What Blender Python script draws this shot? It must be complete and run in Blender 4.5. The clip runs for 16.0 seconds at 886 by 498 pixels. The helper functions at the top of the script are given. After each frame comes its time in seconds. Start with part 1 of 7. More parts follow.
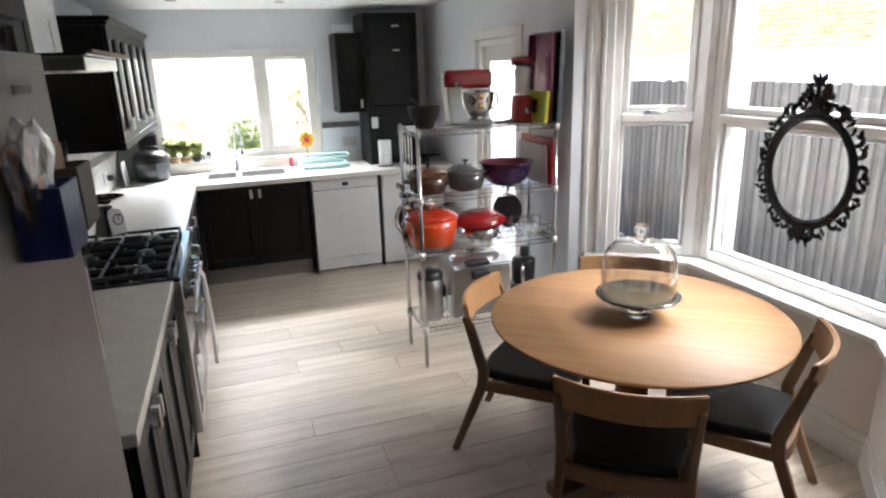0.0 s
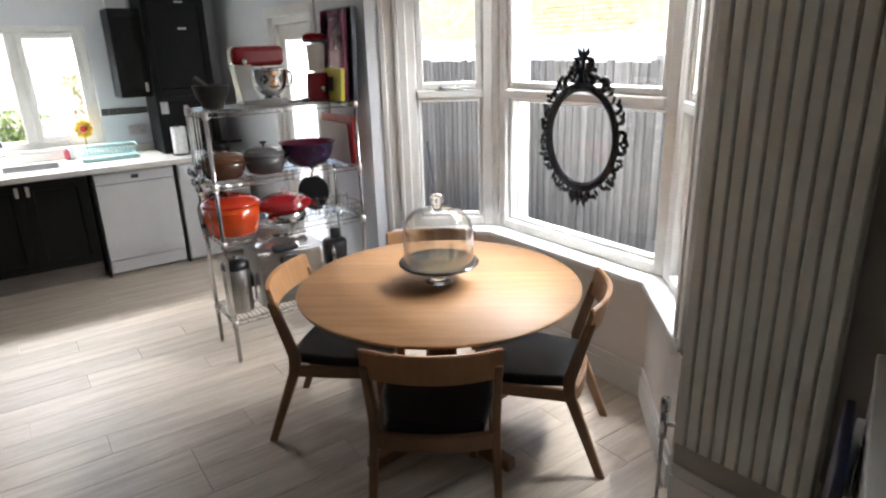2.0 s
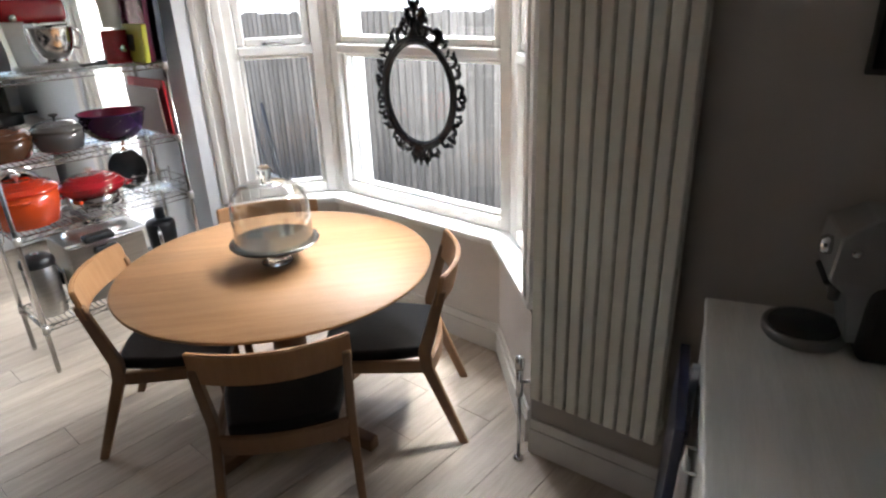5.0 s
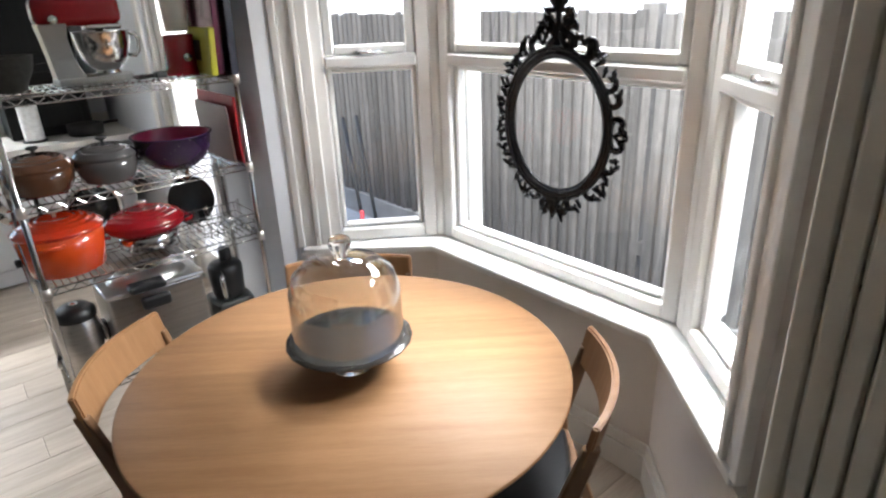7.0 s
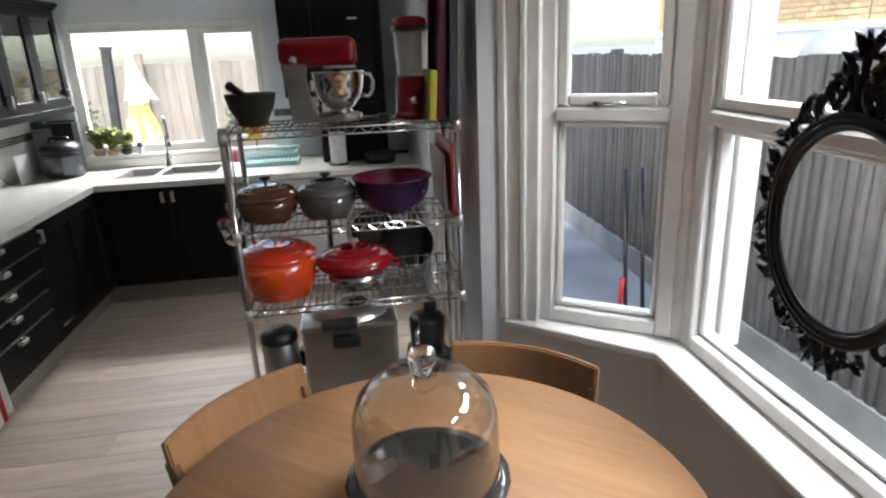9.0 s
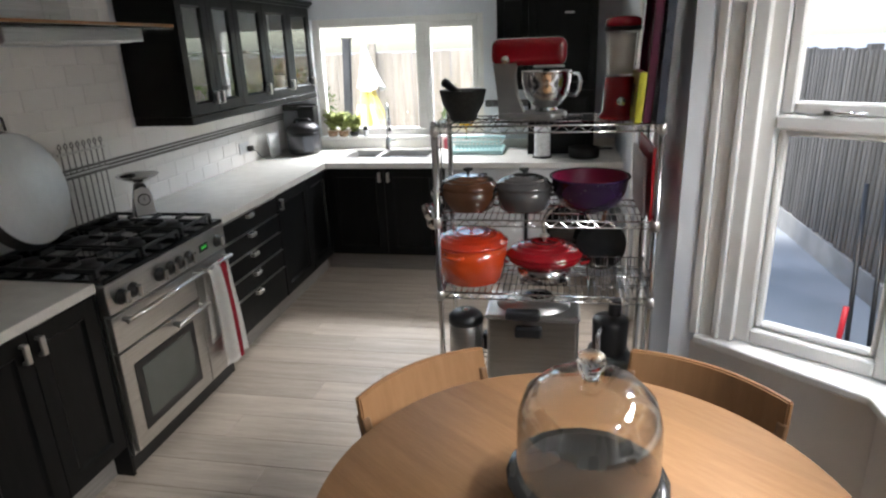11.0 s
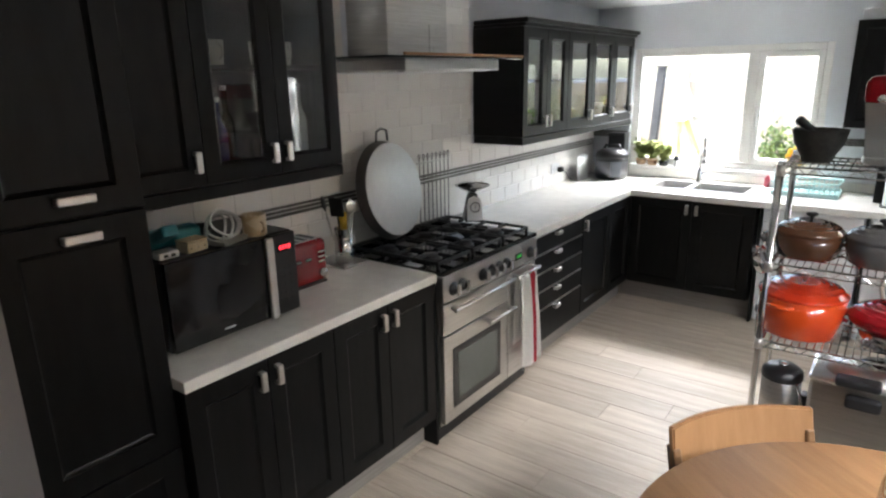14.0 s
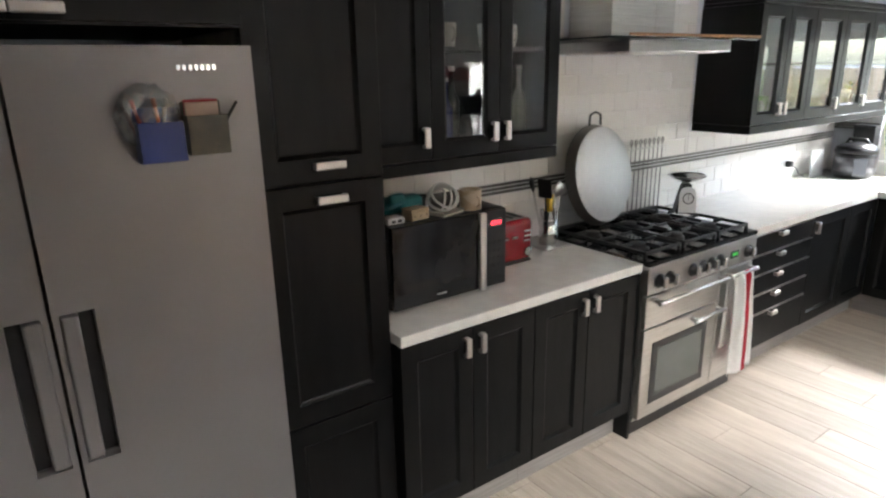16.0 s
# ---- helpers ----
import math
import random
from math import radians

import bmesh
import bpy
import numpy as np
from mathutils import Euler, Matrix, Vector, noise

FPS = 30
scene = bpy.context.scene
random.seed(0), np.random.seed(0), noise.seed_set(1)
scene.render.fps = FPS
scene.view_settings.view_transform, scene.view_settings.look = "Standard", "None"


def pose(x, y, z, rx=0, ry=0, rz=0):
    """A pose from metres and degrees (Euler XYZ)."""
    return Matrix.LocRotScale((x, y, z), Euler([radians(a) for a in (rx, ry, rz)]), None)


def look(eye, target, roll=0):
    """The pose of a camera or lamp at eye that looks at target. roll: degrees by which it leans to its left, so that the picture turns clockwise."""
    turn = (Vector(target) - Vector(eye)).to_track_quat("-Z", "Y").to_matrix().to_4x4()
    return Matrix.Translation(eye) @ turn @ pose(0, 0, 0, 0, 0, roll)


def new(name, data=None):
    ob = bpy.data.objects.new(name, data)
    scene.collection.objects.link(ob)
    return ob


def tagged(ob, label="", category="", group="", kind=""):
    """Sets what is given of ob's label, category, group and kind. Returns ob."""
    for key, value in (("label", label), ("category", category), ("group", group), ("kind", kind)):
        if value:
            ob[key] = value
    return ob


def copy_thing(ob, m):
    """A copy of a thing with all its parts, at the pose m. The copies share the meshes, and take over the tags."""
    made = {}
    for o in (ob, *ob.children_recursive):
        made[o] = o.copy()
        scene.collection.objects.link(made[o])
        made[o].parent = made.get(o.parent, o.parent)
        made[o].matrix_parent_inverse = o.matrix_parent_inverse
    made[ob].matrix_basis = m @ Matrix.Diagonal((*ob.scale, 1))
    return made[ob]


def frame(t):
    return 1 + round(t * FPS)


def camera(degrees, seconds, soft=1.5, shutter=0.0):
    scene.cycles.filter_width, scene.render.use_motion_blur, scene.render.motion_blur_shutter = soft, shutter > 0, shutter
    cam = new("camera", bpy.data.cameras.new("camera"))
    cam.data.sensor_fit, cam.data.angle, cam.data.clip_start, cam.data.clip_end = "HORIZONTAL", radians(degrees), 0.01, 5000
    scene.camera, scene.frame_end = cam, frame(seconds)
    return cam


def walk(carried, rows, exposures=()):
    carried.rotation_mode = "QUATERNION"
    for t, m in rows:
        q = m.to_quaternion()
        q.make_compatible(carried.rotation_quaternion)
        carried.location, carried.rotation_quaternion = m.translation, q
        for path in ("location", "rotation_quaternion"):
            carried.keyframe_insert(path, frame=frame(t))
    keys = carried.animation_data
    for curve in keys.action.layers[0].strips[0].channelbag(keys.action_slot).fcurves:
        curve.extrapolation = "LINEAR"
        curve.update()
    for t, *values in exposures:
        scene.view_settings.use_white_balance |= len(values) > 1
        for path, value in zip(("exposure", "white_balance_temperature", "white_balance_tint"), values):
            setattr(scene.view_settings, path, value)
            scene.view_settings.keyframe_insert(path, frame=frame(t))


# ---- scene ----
cam = camera(71.5, 16.0, 2.3)
PATH = [
    (0, (0.280, 0.295, 1.792), (0.886, 2.113, 1.220), -1.9),
    (0.5, (0.296, 0.272, 1.791), (1.021, 2.041, 1.203), -1.9),
    (1, (0.333, 0.300, 1.792), (1.193, 1.997, 1.174), -2.0),
    (1.5, (0.355, 0.269, 1.750), (1.334, 1.901, 1.136), -1.6),
    (2, (0.387, 0.257, 1.732), (1.476, 1.813, 1.107), -1.7),
    (2.5, (0.408, 0.254, 1.726), (1.604, 1.722, 1.082), -1.9),
    (3, (0.404, 0.258, 1.740), (1.691, 1.631, 1.062), -1.8),
    (3.5, (0.421, 0.255, 1.738), (1.758, 1.564, 1.031), -1.9),
    (3.7, (0.402, 0.251, 1.726), (1.768, 1.531, 1.021), -2.0),
    (5.8, (0.734, 0.531, 1.734), (2.096, 1.749, 0.922), -2.1),
    (6, (0.773, 0.608, 1.724), (2.111, 1.853, 0.913), -2.1),
    (6.5, (0.881, 0.855, 1.743), (2.152, 2.167, 0.929), -1.7),
    (7, (1.079, 1.012, 1.714), (2.253, 2.440, 0.951), -2.3),
    (7.5, (1.289, 1.117, 1.705), (2.260, 2.715, 0.996), -2.9),
    (8, (1.449, 1.194, 1.693), (2.167, 2.944, 1.043), -2.8),
    (8.5, (1.612, 1.242, 1.698), (2.104, 3.075, 1.068), -2.5),
    (9, (1.719, 1.248, 1.705), (1.985, 3.131, 1.085), -2.4),
    (9.2, (1.783, 1.218, 1.739), (1.927, 3.107, 1.098), -2.1),
    (11.3, (1.725, 1.171, 1.754), (1.313, 3.025, 1.126), -1.6),
    (11.5, (1.700, 1.137, 1.761), (1.248, 2.986, 1.145), -1.0),
    (12, (1.675, 1.133, 1.761), (1.089, 2.949, 1.160), -1.1),
    (12.5, (1.660, 1.119, 1.761), (0.939, 2.891, 1.179), -1.1),
    (13, (1.626, 1.044, 1.786), (0.782, 2.765, 1.215), -0.9),
    (13.5, (1.604, 1.024, 1.784), (0.604, 2.666, 1.234), -1.0),
    (14, (1.607, 0.992, 1.788), (0.457, 2.537, 1.249), -1.1),
    (14.5, (1.617, 0.963, 1.790), (0.332, 2.397, 1.251), -1.1),
    (15, (1.603, 0.936, 1.775), (0.200, 2.255, 1.237), -1.3),
    (15.5, (1.587, 0.914, 1.788), (0.094, 2.122, 1.227), -1.1),
    (16, (1.575, 0.903, 1.768), (0.012, 2.016, 1.202), -1.1),
]
EXPOSURES = [(0, 2.85), (0.5, 3.05), (1, 3.1), (2, 2.8), (3.5, 2.78), (6, 3.15), (7.0, 2.68), (7.5, 2.25), (8, 2.0), (9, 1.92), (11.5, 2.26), (14, 2.82), (16, 3.42)]
walk(cam, [(t, look(eye, target, roll)) for t, eye, target, roll in PATH], EXPOSURES)

# ---- world and light ----
W = bpy.data.worlds.new("world")
scene.world = W
W.use_nodes = True
wn = W.node_tree.nodes
sky = wn.new("ShaderNodeTexSky")
sky.sky_type, sky.sun_disc = "NISHITA", False
sky.sun_elevation, sky.sun_rotation = radians(60), radians(246)
sky.air_density, sky.dust_density, sky.ozone_density = 1.0, 1.6, 1.0
W.node_tree.links.new(sky.outputs[0], wn["Background"].inputs[0])
wn["Background"].inputs[1].default_value = 0.15
sun = new("sun", bpy.data.lights.new("sun", "SUN"))
sun.data.energy, sun.data.angle, sun.data.color = 2.0, radians(10), (1.0, 0.97, 0.92)
sun.matrix_world = look((-4.5, -2.0, 9), (0, 0, 0))


def window_light(name, eye, target, w, h, power):
    lamp = new(name, bpy.data.lights.new(name, "AREA"))
    lamp.data.shape, lamp.data.size, lamp.data.size_y, lamp.data.energy = "RECTANGLE", w, h, power
    lamp.data.color = (0.975, 0.985, 1.0)
    lamp.matrix_world = look(eye, target)
    return lamp


window_light("bay_daylight", (3.38, 2.53, 2.50), (1.50, 1.75, 0.30), 1.3, 0.42, 27)
window_light("bay_side_daylight", (3.00, 3.88, 2.48), (1.60, 2.00, 0.20), 0.5, 0.36, 20)
window_light("bay_side_daylight", (3.02, 1.27, 2.48), (1.85, 1.75, 0.00), 0.5, 0.36, 36)
window_light("garden_daylight", (0.38, 6.98, 2.38), (0.55, 1.3, 1.25), 1.4, 0.62, 76)
window_light("door_daylight", (2.75, 4.62, 2.10), (1.6, 4.62, 0.8), 0.6, 0.4, 5)


# ---- materials ----
def surf(name, c1, c2=None, scale=8.0, rough=0.5, metal=0.0, bump=0.0, stretch=(1, 1, 1), fine=0.0, spread=0.12, coat=0.0, per=0.0):
    """Two tones by soft noise, finer grain on the gloss, optional relief; per: shift of tone from one piece to the next."""
    m = bpy.data.materials.new(name)
    m.use_nodes = True
    nt = m.node_tree
    b = nt.nodes["Principled BSDF"]
    tc, mp = nt.nodes.new("ShaderNodeTexCoord"), nt.nodes.new("ShaderNodeMapping")
    mp.inputs["Scale"].default_value = stretch
    nt.links.new(tc.outputs["Object"], mp.inputs[0])
    n1 = nt.nodes.new("ShaderNodeTexNoise")
    n1.inputs["Scale"].default_value, n1.inputs["Detail"].default_value = scale, 6
    n2 = nt.nodes.new("ShaderNodeTexNoise")
    n2.inputs["Scale"].default_value, n2.inputs["Detail"].default_value = scale * 7, 4
    info = nt.nodes.new("ShaderNodeObjectInfo")
    if per:
        off = nt.nodes.new("ShaderNodeVectorMath")
        off.operation = "SCALE"
        comb = nt.nodes.new("ShaderNodeCombineXYZ")
        for k in range(3):
            nt.links.new(info.outputs["Random"], comb.inputs[k])
        off.inputs["Scale"].default_value = 40
        nt.links.new(comb.outputs[0], off.inputs[0])
        add = nt.nodes.new("ShaderNodeVectorMath")
        nt.links.new(mp.outputs[0], add.inputs[0])
        nt.links.new(off.outputs[0], add.inputs[1])
        src = add.outputs[0]
    else:
        src = mp.outputs[0]
    nt.links.new(src, n1.inputs["Vector"])
    nt.links.new(src, n2.inputs["Vector"])
    mix = nt.nodes.new("ShaderNodeMixRGB")
    c2 = c2 or tuple(x * 0.85 for x in c1)
    mix.inputs[1].default_value, mix.inputs[2].default_value = (*c1, 1), (*c2, 1)
    ramp = nt.nodes.new("ShaderNodeValToRGB")
    ramp.color_ramp.elements[0].position, ramp.color_ramp.elements[1].position = 0.5 - spread, 0.5 + spread
    blend = nt.nodes.new("ShaderNodeMath")
    blend.operation = "MULTIPLY_ADD"
    blend.inputs[1].default_value = fine
    nt.links.new(n2.outputs[0], blend.inputs[0])
    sub = nt.nodes.new("ShaderNodeMath")
    sub.operation = "SUBTRACT"
    sub.inputs[1].default_value = fine * 0.5
    nt.links.new(n1.outputs[0], sub.inputs[0])
    nt.links.new(sub.outputs[0], blend.inputs[2])
    nt.links.new(blend.outputs[0], ramp.inputs[0])
    nt.links.new(ramp.outputs[0], mix.inputs[0])
    last = mix.outputs[0]
    if per:
        hsv = nt.nodes.new("ShaderNodeHueSaturation")
        v = nt.nodes.new("ShaderNodeMapRange")
        v.inputs["To Min"].default_value, v.inputs["To Max"].default_value = 1 - per, 1 + per
        nt.links.new(info.outputs["Random"], v.inputs[0])
        nt.links.new(v.outputs[0], hsv.inputs["Value"])
        nt.links.new(last, hsv.inputs["Color"])
        last = hsv.outputs[0]
    nt.links.new(last, b.inputs["Base Color"])
    b.inputs["Metallic"].default_value = metal
    b.inputs["Coat Weight"].default_value = coat
    rr = nt.nodes.new("ShaderNodeMapRange")
    rr.inputs["To Min"].default_value, rr.inputs["To Max"].default_value = max(rough - 0.07, 0.02), min(rough + 0.07, 1)
    nt.links.new(n2.outputs[0], rr.inputs[0])
    nt.links.new(rr.outputs[0], b.inputs["Roughness"])
    if bump:
        bp = nt.nodes.new("ShaderNodeBump")
        bp.inputs["Strength"].default_value, bp.inputs["Distance"].default_value = bump, 0.004
        nt.links.new(n2.outputs[0], bp.inputs["Height"])
        nt.links.new(bp.outputs[0], b.inputs["Normal"])
    return m


def glassy(name, color=(1, 1, 1), rough=0.0, thin=True, gloss=0.25):
    """Thin clear glass: lets light straight through, with a reflection that grows at a glance."""
    m = bpy.data.materials.new(name)
    m.use_nodes = True
    nt = m.node_tree
    nt.nodes.remove(nt.nodes["Principled BSDF"])
    tr, gl, mx = nt.nodes.new("ShaderNodeBsdfTransparent"), nt.nodes.new("ShaderNodeBsdfGlossy"), nt.nodes.new("ShaderNodeMixShader")
    fr, pw, mul = nt.nodes.new("ShaderNodeLayerWeight"), nt.nodes.new("ShaderNodeMath"), nt.nodes.new("ShaderNodeMath")
    fr.inputs[0].default_value = 0.5
    pw.operation = "POWER"
    pw.inputs[1].default_value = 4.0
    nt.links.new(fr.outputs["Facing"], pw.inputs[0])
    mul.operation = "MULTIPLY_ADD"
    mul.inputs[1].default_value, mul.inputs[2].default_value = 0.55 * gloss, 0.035 * gloss
    tr.inputs[0].default_value = (*color, 1)
    gl.inputs["Roughness"].default_value = rough
    nt.links.new(pw.outputs[0], mul.inputs[0])
    nt.links.new(mul.outputs[0], mx.inputs[0])
    nt.links.new(tr.outputs[0], mx.inputs[1])
    nt.links.new(gl.outputs[0], mx.inputs[2])
    nt.links.new(mx.outputs[0], nt.nodes["Material Output"].inputs[0])
    return m


def glow(name, color, power):
    m = bpy.data.materials.new(name)
    m.use_nodes = True
    b = m.node_tree.nodes["Principled BSDF"]
    b.inputs["Base Color"].default_value = (*color, 1)
    b.inputs["Emission Color"].default_value = (*color, 1)
    b.inputs["Emission Strength"].default_value = power
    return m


WALL = surf("wall_paint", (0.70, 0.72, 0.75), (0.66, 0.68, 0.71), 2.5, 0.8, bump=0.06)
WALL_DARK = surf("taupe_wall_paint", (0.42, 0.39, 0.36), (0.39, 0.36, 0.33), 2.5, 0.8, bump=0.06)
CEIL = surf("ceiling_paint", (0.80, 0.80, 0.80), (0.76, 0.76, 0.76), 2.0, 0.9, bump=0.05)
WHITE = surf("white_gloss_paint", (0.78, 0.77, 0.74), (0.72, 0.70, 0.67), 5, 0.46, bump=0.02)
APRON = surf("cream_wall_paint", (0.70, 0.66, 0.62), (0.66, 0.62, 0.58), 3, 0.75, bump=0.05)
FLOORW = surf("whitewashed_wood", (0.55, 0.475, 0.395), (0.39, 0.325, 0.26), 3.2, 0.46, stretch=(0.5, 6, 6), bump=0.12, fine=0.5, spread=0.22, per=0.07)
FLOORW.node_tree.nodes["Principled BSDF"].inputs["Specular IOR Level"].default_value = 0.35
GAP = surf("floor_joint", (0.40, 0.355, 0.305), None, 5, 0.8)
BLACKCAB = surf("black_painted_wood", (0.0075, 0.0078, 0.008), (0.005, 0.0053, 0.0056), 5, 0.40, stretch=(1, 5, 1), bump=0.08, fine=0.3)
BLACKCAB.node_tree.nodes["Principled BSDF"].inputs["Specular IOR Level"].default_value = 0.18
CARCASS = surf("cabinet_inside", (0.05, 0.05, 0.05), None, 5, 0.6)
PLINTH = surf("brushed_plinth", (0.33, 0.31, 0.29), (0.28, 0.26, 0.24), 4, 0.45, 0.3, stretch=(6, 1, 30))
WORKTOP = surf("pale_worktop", (0.78, 0.765, 0.715), (0.72, 0.705, 0.66), 14, 0.22, fine=0.4, bump=0.02)
STEEL = surf("brushed_steel", (0.62, 0.61, 0.59), (0.54, 0.53, 0.51), 5, 0.30, 1.0, stretch=(1, 1, 25), bump=0.03)
CHROME = surf("chrome", (0.64, 0.64, 0.64), (0.58, 0.58, 0.58), 6, 0.14, 1.0)
NICKEL = surf("satin_nickel", (0.68, 0.66, 0.63), (0.62, 0.60, 0.57), 9, 0.38, 1.0)
FRIDGE = surf("silver_grey_enamel", (0.28, 0.267, 0.268), (0.262, 0.25, 0.25), 1.5, 0.46, 0.45)
DARKPL = surf("black_plastic", (0.010, 0.010, 0.011), (0.015, 0.015, 0.016), 12, 0.38)
IRON = surf("cast_iron", (0.012, 0.012, 0.012), (0.020, 0.019, 0.019), 22, 0.55, bump=0.15)
BLACKGLASS = surf("black_glass", (0.012, 0.012, 0.013), (0.016, 0.016, 0.017), 3, 0.08)
OVENGLASS = surf("oven_glass", (0.10, 0.11, 0.10), (0.08, 0.09, 0.08), 3, 0.10)
OAK = surf("oiled_oak", (0.36, 0.192, 0.090), (0.28, 0.143, 0.064), 3.0, 0.50, stretch=(1.2, 9, 1.2), bump=0.05, fine=0.35, spread=0.25)
OAK.node_tree.nodes["Principled BSDF"].inputs["Specular IOR Level"].default_value = 0.32
def boarded(m, width, shift):
    """Glued boards of that width along x, each with a tone of its own, over a wood from surf()."""
    nt = m.node_tree
    b = nt.nodes["Principled BSDF"]
    src = b.inputs["Base Color"].links[0].from_socket
    tc, sep = nt.nodes.new("ShaderNodeTexCoord"), nt.nodes.new("ShaderNodeSeparateXYZ")
    nt.links.new(tc.outputs["Object"], sep.inputs[0])
    div, fl, wn_ = nt.nodes.new("ShaderNodeMath"), nt.nodes.new("ShaderNodeMath"), nt.nodes.new("ShaderNodeTexWhiteNoise")
    div.operation, fl.operation, wn_.noise_dimensions = "DIVIDE", "FLOOR", "1D"
    div.inputs[1].default_value = width
    nt.links.new(sep.outputs["Y"], div.inputs[0])
    nt.links.new(div.outputs[0], fl.inputs[0])
    nt.links.new(fl.outputs[0], wn_.inputs["W"])
    mr, hsv = nt.nodes.new("ShaderNodeMapRange"), nt.nodes.new("ShaderNodeHueSaturation")
    mr.inputs["To Min"].default_value, mr.inputs["To Max"].default_value = 1 - shift, 1 + shift
    nt.links.new(wn_.outputs["Value"], mr.inputs[0])
    nt.links.new(mr.outputs[0], hsv.inputs["Value"])
    nt.links.new(src, hsv.inputs["Color"])
    nt.links.new(hsv.outputs[0], b.inputs["Base Color"])
    return m


OAKTOP = boarded(surf("oiled_oak_boards", (0.35, 0.192, 0.092), (0.275, 0.142, 0.064), 3.0, 0.50, stretch=(0.9, 11, 1.2), bump=0.05, fine=0.5, spread=0.22), 0.115, 0.10)
OAKTOP.node_tree.nodes["Principled BSDF"].inputs["Specular IOR Level"].default_value = 0.30
OAKD = surf("oak_frame", (0.235, 0.128, 0.062), (0.17, 0.090, 0.043), 3.5, 0.40, stretch=(2, 2, 0.6), bump=0.06, fine=0.35, spread=0.25)
LEATHER = surf("black_leather", (0.007, 0.007, 0.008), (0.011, 0.011, 0.012), 9, 0.42, bump=0.2)
LEATHER.node_tree.nodes["Principled BSDF"].inputs["Specular IOR Level"].default_value = 0.2
WHITEAPP = surf("white_enamel", (0.68, 0.69, 0.70), (0.64, 0.65, 0.66), 4, 0.30)
TILE = surf("white_glazed_tile", (0.85, 0.83, 0.80), (0.82, 0.80, 0.77), 3, 0.14, bump=0.03, per=0.015)
GROUT = surf("grout", (0.80, 0.785, 0.76), None, 20, 0.85)
MOSAIC = surf("slate_mosaic", (0.10, 0.095, 0.09), (0.20, 0.19, 0.18), 14, 0.35, per=0.5)
GLASS = glassy("window_glass", (0.97, 0.98, 0.98), 0.0, gloss=0.6)
CLEAR = glassy("clear_glass", (0.975, 0.975, 0.965), 0.02, gloss=0.9)
JET = surf("glossy_black_resin", (0.006, 0.006, 0.007), (0.010, 0.010, 0.011), 12, 0.24)
JET.node_tree.nodes["Principled BSDF"].inputs["Specular IOR Level"].default_value = 0.22


def solid_glass(name, color=(0.97, 0.98, 0.97), rough=0.02):
    m = bpy.data.materials.new(name)
    m.use_nodes = True
    b = m.node_tree.nodes["Principled BSDF"]
    b.inputs["Base Color"].default_value = (*color, 1)
    b.inputs["Roughness"].default_value = rough
    b.inputs["Transmission Weight"].default_value = 1.0
    b.inputs["IOR"].default_value = 1.5
    return m


SOLID = solid_glass("solid_clear_glass")
RADW = surf("radiator_enamel", (0.82, 0.81, 0.74), (0.77, 0.76, 0.69), 4, 0.32)
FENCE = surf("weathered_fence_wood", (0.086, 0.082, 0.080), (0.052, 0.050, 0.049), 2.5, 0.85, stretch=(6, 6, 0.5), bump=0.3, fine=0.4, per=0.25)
FENCEB = surf("pale_fence_wood", (0.46, 0.39, 0.31), (0.36, 0.30, 0.23), 2.5, 0.85, stretch=(6, 6, 0.5), bump=0.3, fine=0.4, per=0.12)
PAVE = surf("grey_paving", (0.25, 0.26, 0.28), (0.20, 0.21, 0.23), 3, 0.8, bump=0.2, per=0.1)


# ---- mesh helpers ----
def B(x0, x1, y0, y1, z0, z1, bev=0.0, seg=1):
    bm = bmesh.new()
    bmesh.ops.create_cube(bm, size=1)
    bmesh.ops.transform(bm, verts=bm.verts, matrix=Matrix.LocRotScale(((x0 + x1) / 2, (y0 + y1) / 2, (z0 + z1) / 2), None, (abs(x1 - x0), abs(y1 - y0), abs(z1 - z0))))
    if bev:
        bmesh.ops.bevel(bm, geom=bm.edges[:], offset=bev, segments=seg, affect="EDGES", profile=0.5)
    return bm


def J(*bms):
    """Several pieces in one mesh."""
    out = bmesh.new()
    for b in bms:
        me = bpy.data.meshes.new("tmp")
        b.to_mesh(me)
        b.free()
        out.from_mesh(me)
        bpy.data.meshes.remove(me)
    return out


def loops(rings_, closed=True):
    """A skin over loops of equal length, from the first to the last."""
    bm = bmesh.new()
    R = [[bm.verts.new(p) for p in r] for r in rings_]
    n = len(R[0])
    for a, b in zip(R, R[1:]):
        for k in range(n):
            bm.faces.new((a[k], a[(k + 1) % n], b[(k + 1) % n], b[k]))
    if closed:
        for k in range(n):
            bm.faces.new((R[-1][k], R[-1][(k + 1) % n], R[0][(k + 1) % n], R[0][k]))
    bmesh.ops.recalc_face_normals(bm, faces=bm.faces)
    return bm


def rect(x, y0, y1, z0, z1, i=0.0):
    return [(x, y0 + i, z0 + i), (x, y1 - i, z0 + i), (x, y1 - i, z1 - i), (x, y0 + i, z1 - i)]


def X(bm, m):
    bmesh.ops.transform(bm, verts=bm.verts, matrix=m)
    return bm


